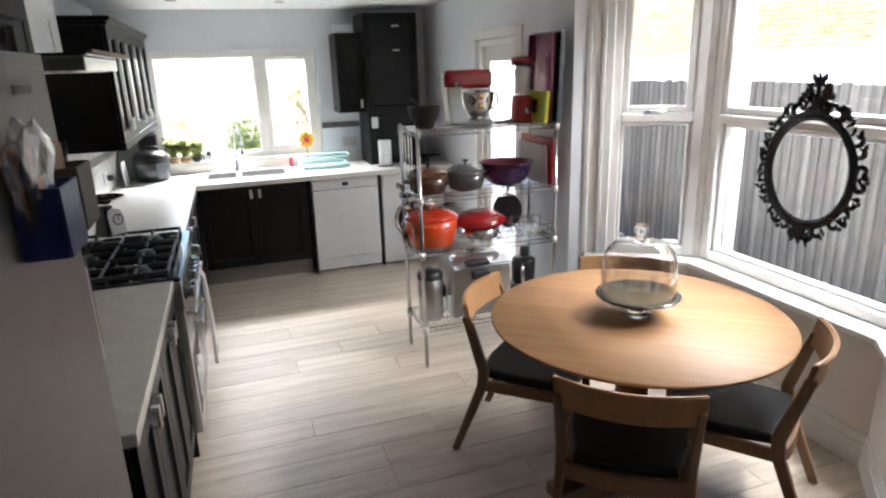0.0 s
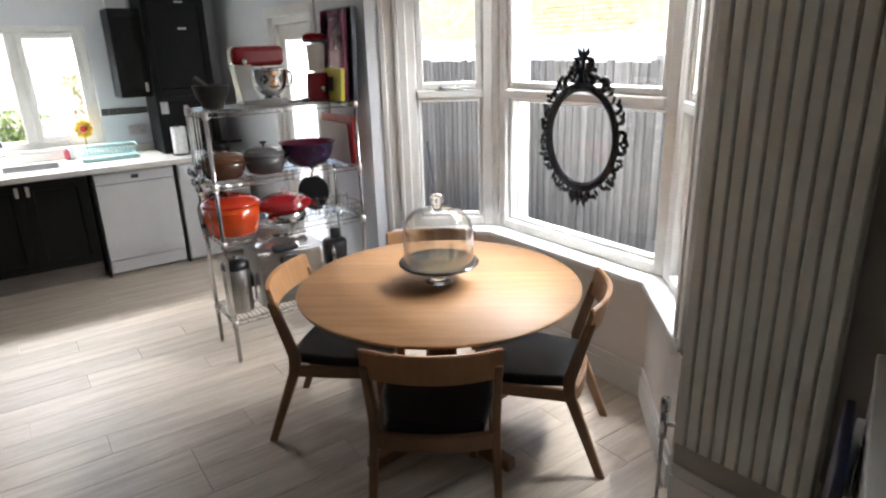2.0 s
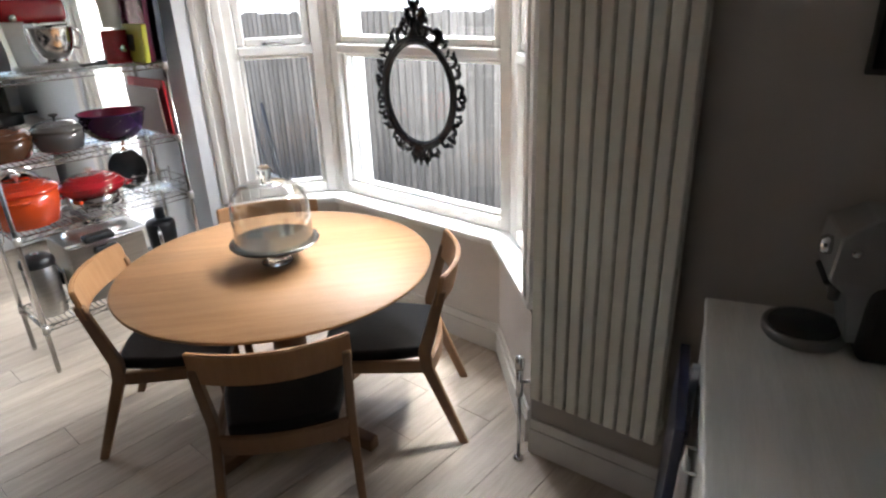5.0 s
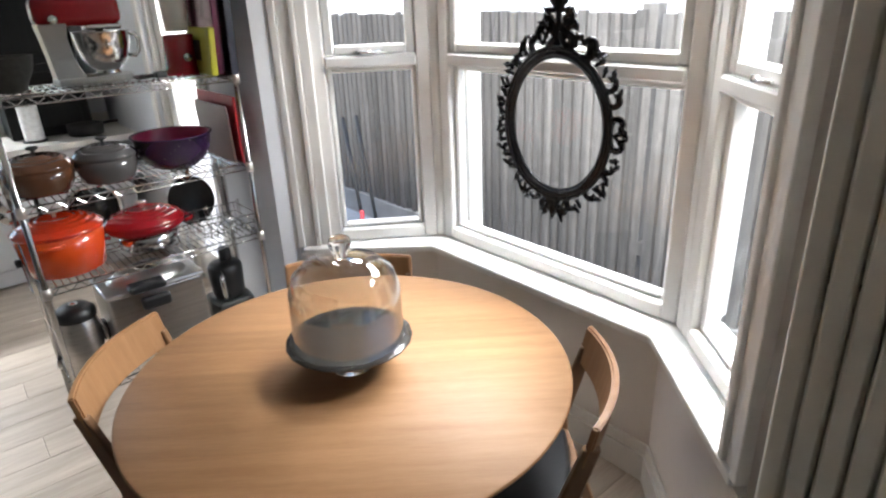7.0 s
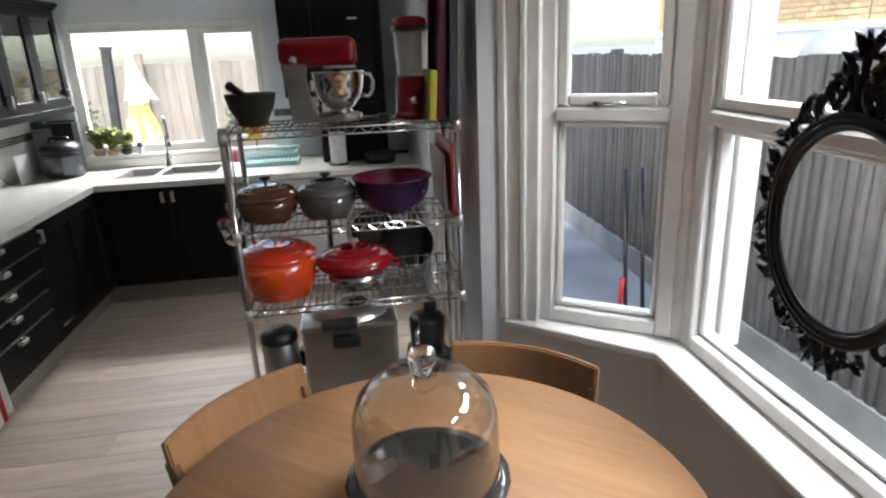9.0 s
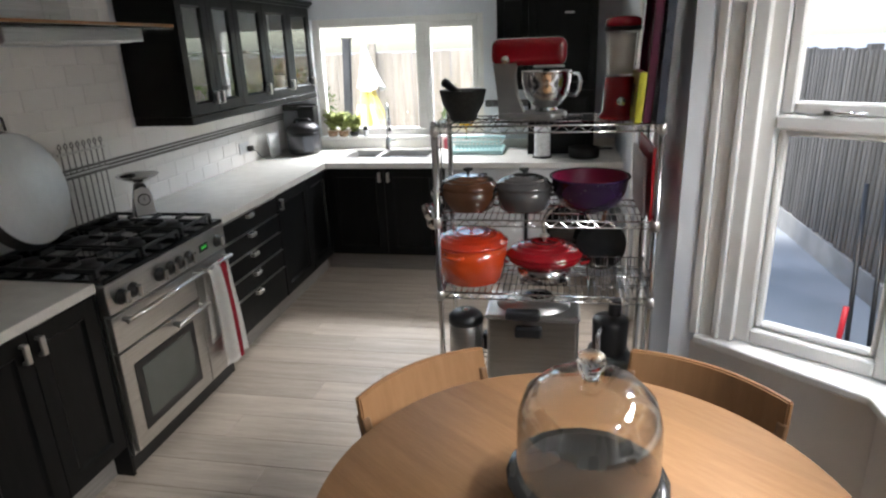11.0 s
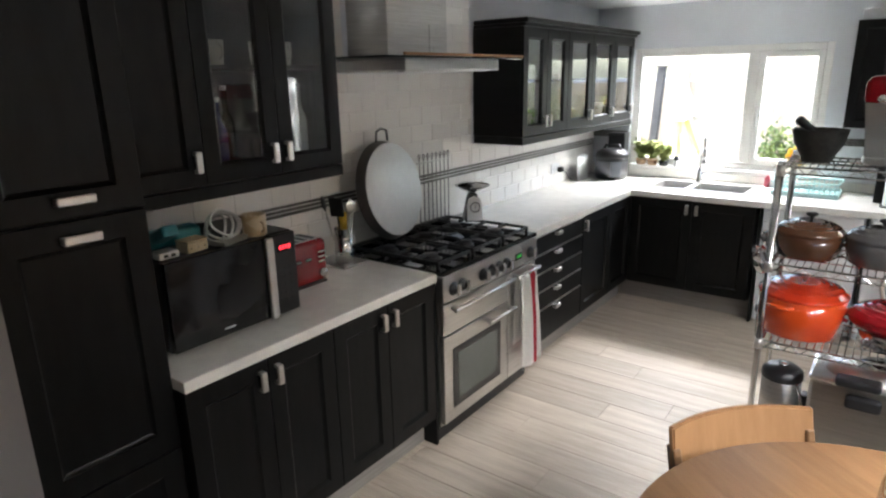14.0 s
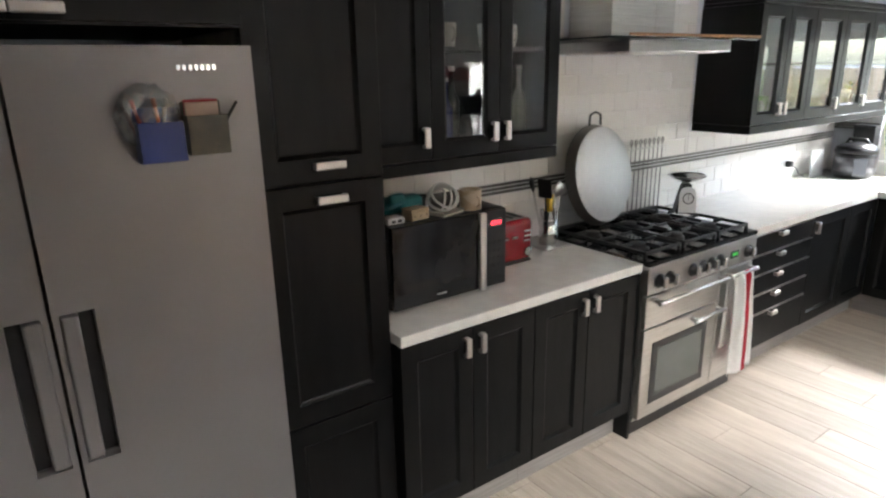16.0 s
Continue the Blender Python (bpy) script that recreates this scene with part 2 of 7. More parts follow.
def lathe(profile, n=32, smooth=True):
    """A turned body about z from (radius, height) pairs."""
    bm = bmesh.new()
    rings = []
    for r, z in profile:
        if r < 1e-5:
            rings.append([bm.verts.new((0, 0, z))])
        else:
            rings.append([bm.verts.new((r * math.cos(2 * math.pi * i / n), r * math.sin(2 * math.pi * i / n), z)) for i in range(n)])
    for a, b in zip(rings, rings[1:]):
        for i in range(n):
            j = (i + 1) % n
            if len(a) == 1 and len(b) == 1:
                continue
            if len(a) == 1:
                f = bm.faces.new((a[0], b[j], b[i]))
            elif len(b) == 1:
                f = bm.faces.new((a[i], a[j], b[0]))
            else:
                f = bm.faces.new((a[i], a[j], b[j], b[i]))
            f.smooth = smooth
    bmesh.ops.recalc_face_normals(bm, faces=bm.faces)
    return bm


def tube(pts, r, n=8, closed=False):
    """A round bar along a line of points; r is one radius or one for each point."""
    bm = bmesh.new()
    P = [Vector(p) for p in pts]
    R = r if isinstance(r, (list, tuple)) else [r] * len(P)
    rings = []
    prev = None
    for i, p in enumerate(P):
        a = P[i - 1] if (i or closed) else p
        b = P[(i + 1) % len(P)] if (i + 1 < len(P) or closed) else p
        d = (b - a).normalized()
        if prev is None:
            s = d.orthogonal().normalized()
        else:
            s = (prev - d * prev.dot(d)).normalized()
        prev = s
        t = d.cross(s)
        rings.append([bm.verts.new(p + (s * math.cos(2 * math.pi * k / n) + t * math.sin(2 * math.pi * k / n)) * R[i]) for k in range(n)])
    pairs = list(zip(rings, rings[1:])) + ([(rings[-1], rings[0])] if closed else [])
    for a, b in pairs:
        for k in range(n):
            f = bm.faces.new((a[k], a[(k + 1) % n], b[(k + 1) % n], b[k]))
            f.smooth = n > 5
    if not closed:
        bm.faces.new(rings[0])
        bm.faces.new(rings[-1])
    bmesh.ops.recalc_face_normals(bm, faces=bm.faces)
    return bm


def prism(poly, z0, z1, bev=0.0, seg=1):
    """An upright body over a plan outline."""
    bm = bmesh.new()
    lo = [bm.verts.new((x, y, z0)) for x, y in poly]
    f = bm.faces.new(lo)
    r = bmesh.ops.extrude_face_region(bm, geom=[f])
    bmesh.ops.translate(bm, verts=[v for v in r["geom"] if isinstance(v, bmesh.types.BMVert)], vec=(0, 0, z1 - z0))
    bmesh.ops.recalc_face_normals(bm, faces=bm.faces)
    if bev:
        bmesh.ops.bevel(bm, geom=bm.edges[:], offset=bev, segments=seg, affect="EDGES", profile=0.5)
    return bm


def ring(n, r, z=0.0, ry=None, start=0.0):
    return [(r * math.cos(start + 2 * math.pi * i / n), (ry or r) * math.sin(start + 2 * math.pi * i / n), z) for i in range(n)]


def ob_of(name, bm, material):
    me = bpy.data.meshes.new(name)
    bm.to_mesh(me)
    bm.free()
    me.materials.append(material)
    return new(name, me)


def part(name, bm, material, parent, label=""):
    ob = ob_of(name, bm, material)
    ob.parent = parent
    if label:
        ob["label"] = label
    return ob


def thing(name, m, label, category, group="", kind=""):
    ob = new(name)
    ob.empty_display_size = 0.05
    ob.matrix_world = m
    return tagged(ob, label, category, group, kind)


def fixed(name, bm, material, label="", category=""):
    return tagged(ob_of(name, bm, material), label, category, "", "structure")


def share(name, me, parent, loc, rot=0.0):
    ob = new(name, me)
    ob.parent = parent
    ob.location = loc
    ob.rotation_euler = (0, 0, rot)
    return ob


def mesh_of(bm, material):
    me = bpy.data.meshes.new("piece")
    bm.to_mesh(me)
    bm.free()
    me.materials.append(material)
    return me


# ---- the room ----
XW, YB, XR, ZC, YF = -0.70, 6.45, 2.20, 2.33, -2.2
floor = fixed("floor", J(B(XW - 0.2, 3.0, YF, YB + 0.2, -0.12, -0.012)), GAP, "whitewashed wide wooden floorboards", "floor")
ceiling = fixed("ceiling", B(XW - 0.2, 2.99, YF, YB + 0.22, ZC, ZC + 0.12), CEIL, "plain white painted ceiling", "ceiling")
wall_west = fixed("wall_west", B(XW - 0.15, XW, YF, YB + 0.2, -0.1, ZC), WALL, "white painted wall with tiles behind the worktop", "wall")
WX0, WX1, WZ0, WZ1 = -0.36, 1.12, 0.985, 1.985
wall_north = fixed("wall_north", J(B(XW, WX0, YB, YB + 0.2, -0.1, ZC), B(WX1, XR + 0.15, YB, YB + 0.2, -0.1, ZC), B(WX0, WX1, YB, YB + 0.2, -0.1, WZ0), B(WX0, WX1, YB, YB + 0.2, WZ1, ZC)), WALL, "pale grey painted wall with a wide window", "wall")
DY0, DY1 = 4.285, 5.055
wall_east = fixed("wall_east", J(B(XR, XR + 0.14, 3.56, DY0, -0.1, ZC), B(XR, XR + 0.14, DY1, YB, -0.1, ZC), B(XR, XR + 0.14, DY0, DY1, 1.97, ZC), B(XR, XR + 0.14, DY0, DY1, -0.1, -0.012)), WALL, "white painted side wall", "wall")
# Never in view; white paint chosen to bounce light back into the room.
wall_south = fixed("wall_south", B(XW, 3.3, YF - 0.12, YF, -0.1, ZC), WALL, "plain unseen wall, kept pale to bounce light", "wall")
# bay: apron under the sill, in three runs
BAY = [(2.277, 3.533), (2.782, 3.128), (2.782, 1.942), (2.297, 1.441)]
SILL = [(2.277, 3.509), (2.737, 3.109), (2.737, 1.957), (2.307, 1.470)]
OUT = [(2.462, 3.648), (3.002, 3.234), (3.002, 1.836), (2.542, 1.296)]
apron_polys = [(BAY[i], BAY[i + 1], OUT[i + 1], OUT[i]) for i in range(3)]
for p in apron_polys:
    fixed("wall_bay", prism(p, -0.1, 0.598), APRON, "cream painted low wall under the bay windows", "wall")
sill_poly = SILL + OUT[::-1]
sill = fixed("sill", prism(sill_poly, 0.598, 0.632, 0.008, 2), WHITE, "white gloss painted bay window sill", "window sill")
# wall between the kitchen wall and the bay, with its jamb
fixed("wall_pier", prism([(XR, 3.56), (2.277, 3.533), (2.462, 3.648), (2.462, 3.918), (XR + 0.14, 3.9)], -0.1, ZC), WALL, "white painted pier beside the bay", "wall")
bay_head = fixed("wall_bay_head", prism([(2.277, 3.533), (2.822, 3.157), (2.822, 1.913), (2.322, 1.441), (2.542, 1.296), (3.002, 1.836), (3.002, 3.234), (2.462, 3.648)], 2.26, ZC), APRON, "cream painted head over the bay windows", "wall")
# angled wall that carries the radiator, and the one behind the sideboard
DX, DY = Vector((0.997, 0.075, 0)), Vector((0.075, -0.997, 0))
C0 = Vector((2.264, 1.412, 0))
C1 = C0 + DY * 2.2
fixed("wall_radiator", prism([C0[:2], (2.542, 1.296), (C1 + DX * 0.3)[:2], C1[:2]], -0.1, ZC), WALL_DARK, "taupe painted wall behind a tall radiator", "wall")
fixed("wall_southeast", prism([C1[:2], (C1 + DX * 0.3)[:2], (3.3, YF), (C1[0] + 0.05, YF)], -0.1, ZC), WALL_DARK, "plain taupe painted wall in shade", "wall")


def run(name, pts, z0, z1, depth, material, label, category="trim"):
    """A moulding of that depth along plan points, on their right-hand side."""
    for a, b in zip(pts, pts[1:]):
        a, b = Vector((*a, 0)), Vector((*b, 0))
        d = (b - a).normalized()
        n = Vector((d.y, -d.x, 0)) * depth
        h = z1 - z0
        bm = J(prism([a[:2], b[:2], (b + n)[:2], (a + n)[:2]], z0, z0 + h * 0.72), prism([a[:2], b[:2], (b + n * 0.6)[:2], (a + n * 0.6)[:2]], z0 + h * 0.72, z1, 0.002))
        fixed(name, bm, material, label, category)


run("baseboard", BAY, -0.01, 0.16, 0.018, WHITE, "white moulded skirting board in the bay", "skirting")
run("baseboard", [C0[:2], C1[:2]], -0.01, 0.16, 0.018, WHITE, "white moulded skirting board under the radiator", "skirting")


# ---- windows ----
def window(name, p0, p1, z0, z1, rail, label, opener=True, jamb=0.06):
    """A painted window between two plan points (left to right from inside), with a fixed lower pane and a top light."""
    a, b = Vector((*p0, 0)), Vector((*p1, 0))
    d = (b - a).normalized()
    w = (b - a).length
    th = math.degrees(math.atan2(d.y, d.x))
    t = thing(name, pose(a.x, a.y, 0, 0, 0, th), label, "window", "", "structure")
    # local: x along the window, y outwards (towards +y when x runs to the right)
    J_, H = jamb, 0.055
    part("window_frame", J(B(0, J_, 0, 0.10, z0, z1, 0.006), B(w - J_, w, 0, 0.10, z0, z1, 0.006), B(J_, w - J_, 0, 0.10, z0, z0 + H, 0.006), B(J_, w - J_, 0, 0.10, z1 - H, z1, 0.006), B(J_, w - J_, -0.008, 0.10, rail, rail + 0.05, 0.008)), WHITE, t)
    def sash(n, u0, u1, v0, v1, fw, y0):
        s = part(n, J(B(u0, u0 + fw, y0, y0 + 0.05, v0, v1, 0.008), B(u1 - fw, u1, y0, y0 + 0.05, v0, v1, 0.008), B(u0 + fw, u1 - fw, y0, y0 + 0.05, v0, v0 + fw, 0.008), B(u0 + fw, u1 - fw, y0, y0 + 0.05, v1 - fw, v1, 0.008)), WHITE, t)
        g = part("pane", B(u0 + fw - 0.004, u1 - fw + 0.004, y0 + 0.022, y0 + 0.028, v0 + fw - 0.004, v1 - fw + 0.004), GLASS, s)
        g.visible_shadow = False
        return s
    sash("lower_sash", J_ + 0.001, w - J_ - 0.001, z0 + H + 0.001, rail - 0.001, 0.022, 0.030)
    up = sash("top_light", J_ + 0.001, w - J_ - 0.001, rail + 0.051, z1 - H - 0.001, 0.042, 0.012)
    if opener:
        c = w / 2
        part("window_stay", J(tube([(c - 0.05, -0.002, rail + 0.062), (c - 0.03, -0.012, rail + 0.064), (c + 0.06, -0.010, rail + 0.066)], 0.005), B(c - 0.065, c - 0.035, -0.006, 0.012, rail + 0.052, rail + 0.072, 0.003)), CHROME, t)
    return t


WIN_L = ((2.417, 3.489), (2.842, 3.195))
WIN_C = ((2.862, 3.162), (2.862, 1.937))
WIN_R = ((2.822, 1.894), (2.422, 1.441))
window("window_1", *WIN_L, 0.634, 2.26, 1.435, "white painted bay side window with a small top light")
window("window_2", *WIN_C, 0.634, 2.26, 1.435, "wide white painted bay window with a top light")
window("window_3", *WIN_R, 0.634, 2.26, 1.435, "white painted bay side window with a handle")
# corner posts and wooden architraves of the bay
fixed("trim_post", prism([(2.842, 3.195), (2.857, 3.165), (2.972, 3.165), (2.972, 3.215), (2.902, 3.277)], 0.632, 2.26, 0.008, 2), WHITE, "white painted corner post of the bay", "window post")
fixed("trim_post", prism([(2.822, 1.894), (2.902, 1.817), (2.972, 1.894), (2.972, 1.934), (2.857, 1.934)], 0.632, 2.26, 0.008, 2), WHITE, "white painted corner post of the bay", "window post")
for y0, y1 in ((3.094, 3.244), (1.854, 1.993)):
    fixed("trim_reveal", B(2.973, 3.054, y0, y1, 0.634, 2.26, 0.004), WHITE, "white painted outer reveal of the bay window", "window post")


# ---- kitchen units ----
def handle_bar(y, z, upright=True, length=0.075):
    """A small satin bar that stands off a door's face, at x = 0.02 and beyond."""
    l, wd = length / 2, 0.0125
    if upright:
        return J(B(0.034, 0.046, y - wd, y + wd, z - l, z + l, 0.005, 2), B(0.018, 0.036, y - wd * 0.8, y + wd * 0.8, z - l, z - l + 0.012, 0.002), B(0.018, 0.036, y - wd * 0.8, y + wd * 0.8, z + l - 0.012, z + l, 0.002))
    return J(B(0.034, 0.046, y - l, y + l, z - wd, z + wd, 0.005, 2), B(0.018, 0.036, y - l, y - l + 0.012, z - wd * 0.8, z + wd * 0.8, 0.002), B(0.018, 0.036, y + l - 0.012, y + l, z - wd * 0.8, z + wd * 0.8, 0.002))


def cab_door(parent, y0, y1, z0, z1, handle=None, glass=False, fw=0.066, length=0.075, label=""):
    """A framed door with a sunk panel or pane; handle: (across, height) and whether it stands upright."""
    g = 0.0015
    y0, y1, z0, z1 = y0 + g, y1 - g, z0 + g, z1 - g
    f = min(fw, (y1 - y0) * 0.28)
    s = 0.012
    q = (y0, y1, z0, z1)
    d = part("door", loops([rect(0, *q), rect(0.0185, *q), rect(0.02, *q, 0.0015), rect(0.02, *q, f - 0.001), rect(0.0165, *q, f + 0.002), rect(0.0115, *q, f + 0.006), rect(0.0085, *q, f + s), rect(0, *q, f + s)]), BLACKCAB, parent, label)
    if not glass:
        part("panel", B(0.001, 0.0075, y0 + f + s - 0.002, y1 - f - s + 0.002, z0 + f + s - 0.002, z1 - f - s + 0.002), BLACKCAB, d)
    if glass:
        p = part("pane", B(0.005, 0.009, y0 + f + s, y1 - f - s, z0 + f + s, z1 - f - s), CABGLASS, d)
        p.visible_shadow = False
    if handle:
        part("handle", handle_bar(handle[0], handle[1], handle[2], length), NICKEL, d, "satin nickel bar handle")
    return d


CABGLASS = glassy("cabinet_glass", (0.80, 0.82, 0.80), 0.02, gloss=2.2)


def base_unit(m, w, label, doors, depth=0.57, plinth=True, group="base cabinets"):
    u = thing("base_cabinet", m, label, "cabinet", group)
    part("body", B(-depth, -0.001, 0.002, w - 0.002, 0.15, 0.862), BLACKCAB, u)
    if plinth:
        part("plinth", B(-0.09, -0.065, 0, w, 0.0, 0.149), PLINTH, u, "brushed grey kickboard")
    for y0, y1, side in doors:
        cab_door(u, y0, y1, 0.155, 0.858, ((y1 - 0.035 if side == "r" else y0 + 0.035), 0.79, True))
    return u


FX = -0.072
base_unit(pose(FX, 1.877, 0), 0.625, "black painted two-door base cabinet under the worktop", [(0, 0.313, "r"), (0.313, 0.625, "l")])
base_unit(pose(FX, 2.503, 0), 0.640, "black painted two-door base cabinet beside the range cooker", [(0, 0.315, "r"), (0.315, 0.64, "l")])
side = thing("end_panel", pose(FX, 3.144, 0), "black painted end panel reaching the floor beside the cooker", "cabinet panel")
part("panel", B(-0.57, 0.018, 0, 0.018, 0, 0.862, 0.002), BLACKCAB, side)
dr = thing("drawer_unit", pose(FX, 4.105, 0), "black drawer unit with five drawers and small pulls", "cabinet")
part("body", B(-0.57, -0.001, 0.002, 0.716, 0.15, 0.862), BLACKCAB, dr)
part("plinth", B(-0.09, -0.065, 0, 0.718, 0, 0.149), PLINTH, dr, "brushed grey kickboard")
zz = [0.155, 0.376, 0.498, 0.619, 0.741, 0.860]
for a, b in zip(zz, zz[1:]):
    d = part("drawer", J(B(0, 0.02, 0.003, 0.715, a + 0.003, b - 0.009, 0.003)), BLACKCAB, dr)
    part("edge_strip", B(-0.002, 0.022, 0.003, 0.715, b - 0.0085, b - 0.0035), STEEL, d, "bright metal strip along the drawer top")
    part("handle", handle_bar(0.325, b - 0.026, False, 0.07), NICKEL, d, "satin nickel pull")
base_unit(pose(FX, 4.824, 0), 0.50, "black painted base cabinet with one door near the corner", [(0, 0.50, "l")])
base_unit(pose(FX, 5.325, 0), 0.47, "black painted corner base cabinet with a plain door", [])
cc = thing("corner_panel", pose(FX, 5.326, 0), "black painted corner filler door", "cabinet panel")
cab_door(cc, 0.0, 0.40, 0.155, 0.858)
BY = 5.745
bp = thing("base_cabinet", pose(-0.05, BY, 0, 0, 0, -90), "black painted two-door cabinet under the sink", "cabinet", "base cabinets")
part("body", B(-0.645, -0.001, 0.0, 0.90, 0.15, 0.862), BLACKCAB, bp)
part("plinth", B(-0.10, -0.07, -0.08, 0.905, 0, 0.149), PLINTH, bp, "brushed grey kickboard")
cab_door(bp, 0.0, 0.465, 0.155, 0.858, (0.43, 0.79, True))
cab_door(bp, 0.465, 0.895, 0.155, 0.858, (0.50, 0.79, True))
ep = thing("end_panel", pose(0.872, BY, 0, 0, 0, -90), "black painted end panel beside the dishwasher", "cabinet panel")
part("panel", B(-0.60, 0.02, 0, 0.018, 0, 0.862, 0.002), BLACKCAB, ep)
ep2 = thing("end_panel", pose(1.498, BY, 0, 0, 0, -90), "black end panel between dishwasher and washing machine", "cabinet panel")
part("panel", B(-0.60, 0.02, 0, 0.018, 0, 0.862, 0.002), BLACKCAB, ep2)

# worktops
wt1 = thing("worktop", pose(0, 0, 0), "pale stone worktop with a square edge beside the cooker", "worktop")
part("slab", B(XW, -0.045, 1.877, 3.160, 0.864, 0.905, 0.004, 2), WORKTOP, wt1)
wt2 = thing("worktop", pose(0, 0, 0), "pale stone corner worktop running under the window", "worktop")
SX0, SX1, SY0, SY1 = 0.015, 0.735, 5.93, 6.33
for q in ((XW, -0.045, 4.098, 5.695), (XW, SX0, 5.695, YB), (SX1, XR - 0.002, 5.695, YB), (SX0, SX1, 5.695, SY0), (SX0, SX1, SY1, YB)):
    part("slab", B(*q, 0.864, 0.905), WORKTOP, wt2)
part("upstand", J(B(XW + 0.001, WX0, YB - 0.018, YB - 0.001, 0.905, 0.99, 0.002), B(WX0, XR - 0.003, YB - 0.018, YB - 0.001, 0.905, 0.972, 0.002)), WORKTOP, wt2)

# tall cabinet and fridge
tall = thing("tall_cabinet", pose(-0.125, 1.462, 0), "tall black painted larder cabinet with three panelled doors", "cabinet")
TWD = 0.412
part("body", B(-0.57, -0.001, 0, TWD, 0.12, 2.22), BLACKCAB, tall)
part("plinth", B(-0.09, -0.065, 0, TWD, 0, 0.12), PLINTH, tall, "brushed grey kickboard")
cab_door(tall, 0, TWD, 0.13, 0.664, fw=0.07)
cab_door(tall, 0, TWD, 0.668, 1.444, (0.225, 1.396, False), length=0.10, fw=0.07)
cab_door(tall, 0, TWD, 1.450, 2.215, (0.225, 1.498, False), length=0.10, fw=0.07)
part("cornice", B(-0.57, 0.035, -0.01, TWD, 2.22, 2.28, 0.012, 2), BLACKCAB, tall)

fr = thing("fridge_freezer", pose(0.015, 0.502, 0), "silver grey side-by-side fridge freezer with recessed handles", "fridge")
FWD, SEAM = 0.945, 0.425
part("body", B(-0.70, -0.06, 0, FWD, 0.03, 1.825, 0.006, 2), DARKPL, fr)
for a, b, side in ((0.0, SEAM - 0.004, "l"), (SEAM + 0.004, FWD, "r")):
    hy0, hy1 = (b - 0.085, b - 0.012) if side == "l" else (a + 0.012, a + 0.085)
    d = part("door", J(B(-0.058, 0, a, hy0, 0.05, 1.828), B(-0.058, 0, hy1, b, 0.05, 1.828), B(-0.058, 0, hy0, hy1, 0.05, 0.86), B(-0.058, 0, hy0, hy1, 1.245, 1.828), B(-0.058, -0.032, hy0, hy1, 0.86, 1.245)), FRIDGE, fr, "silver grey door")
    m0, m1 = (hy0 + 0.034, hy1 - 0.002) if side == "l" else (hy0 + 0.002, hy1 - 0.034)
    part("handle", B(-0.030, 0.006, m0, m1, 0.866, 1.239, 0.006, 2), FRIDGE, d, "slim metal handle bar")
    part("grip_recess", B(-0.0315, -0.026, hy0 + 0.002 if side == "l" else m1 + 0.002, m0 - 0.002 if side == "l" else hy1 - 0.002, 0.866, 1.239, 0.001), DARKPL, d, "dark recess beside the handle")
part("badge", J(*[B(0.0005, 0.003, 0.765 + i * 0.0135, 0.765 + i * 0.0135 + 0.0105, 1.772, 1.786, 0.001) for i in range(7)]), CHROME, fr, "small bright badge of plain bars")
of = thing("wall_cabinet", pose(-0.01, 0.485, 0), "black painted cupboard over the fridge", "cabinet")
part("body", B(-0.68, -0.001, 0, FWD + 0.01, 1.87, 2.22), BLACKCAB, of)
cab_door(of, 0, 0.475, 1.875, 2.215, (0.43, 1.90, False), length=0.10)
cab_door(of, 0.475, 0.95, 1.875, 2.215, (0.53, 1.90, False), length=0.10)


# wall cabinets
def wall_unit(m, w, z0, z1, doors, label, depth=0.35, inside=None):
    u = thing("wall_cabinet", m, label, "cabinet", "wall cabinets")
    t = 0.018
    for y0 in (0, w - t):
        part("side_panel", B(-depth, -0.001, y0, y0 + t, z0, z1), BLACKCAB, u)
    part("bottom_panel", B(-depth, -0.001, t, w - t, z0, z0 + t), BLACKCAB, u)
    part("top_panel", B(-depth, -0.001, t, w - t, z1 - t, z1), BLACKCAB, u)
    part("back_panel", B(-depth, -depth + 0.008, t, w - t, z0 + t, z1 - t), inside or CARCASS, u)
    part("shelf", B(-depth + 0.01, -0.03, t, w - t, (z0 + z1) / 2, (z0 + z1) / 2 + 0.016), CARCASS, u)
    for y0, y1, side, gl in doors:
        cab_door(u, y0, y1, z0, z1, ((y1 - 0.033 if side == "r" else y0 + 0.033), z0 + 0.085, True), gl, fw=0.062)
    part("pelmet", B(-depth, 0.022, 0, w, z0 - 0.05, z0 - 0.002, 0.004), BLACKCAB, u)
    part("cornice", J(B(-depth, 0.030, -0.002, w + 0.012, z1 + 0.001, z1 + 0.022, 0.006, 2), B(-depth, 0.048, -0.002, w + 0.028, z1 + 0.022, z1 + 0.052, 0.010, 2)), BLACKCAB, u)
    return u


wall_unit(pose(-0.350, 1.878, 0), 1.002, 1.435, 2.22, [(0, 0.342, "r", False), (0.342, 0.672, "r", True), (0.672, 1.002, "l", True)], "black wall cabinet with one panelled and two glazed doors")
# White back panel also stands for the window's bright reflection in the panes.
wall_unit(pose(-0.345, 4.450, 0), 1.925, 1.408, 2.075, [(0, 0.318, "r", True), (0.318, 0.636, "l", True), (0.636, 1.05, "r", True), (1.05, 1.47, "r", True), (1.47, 1.905, "r", True)], "long black wall cabinet with five glazed doors", inside=WHITEAPP)

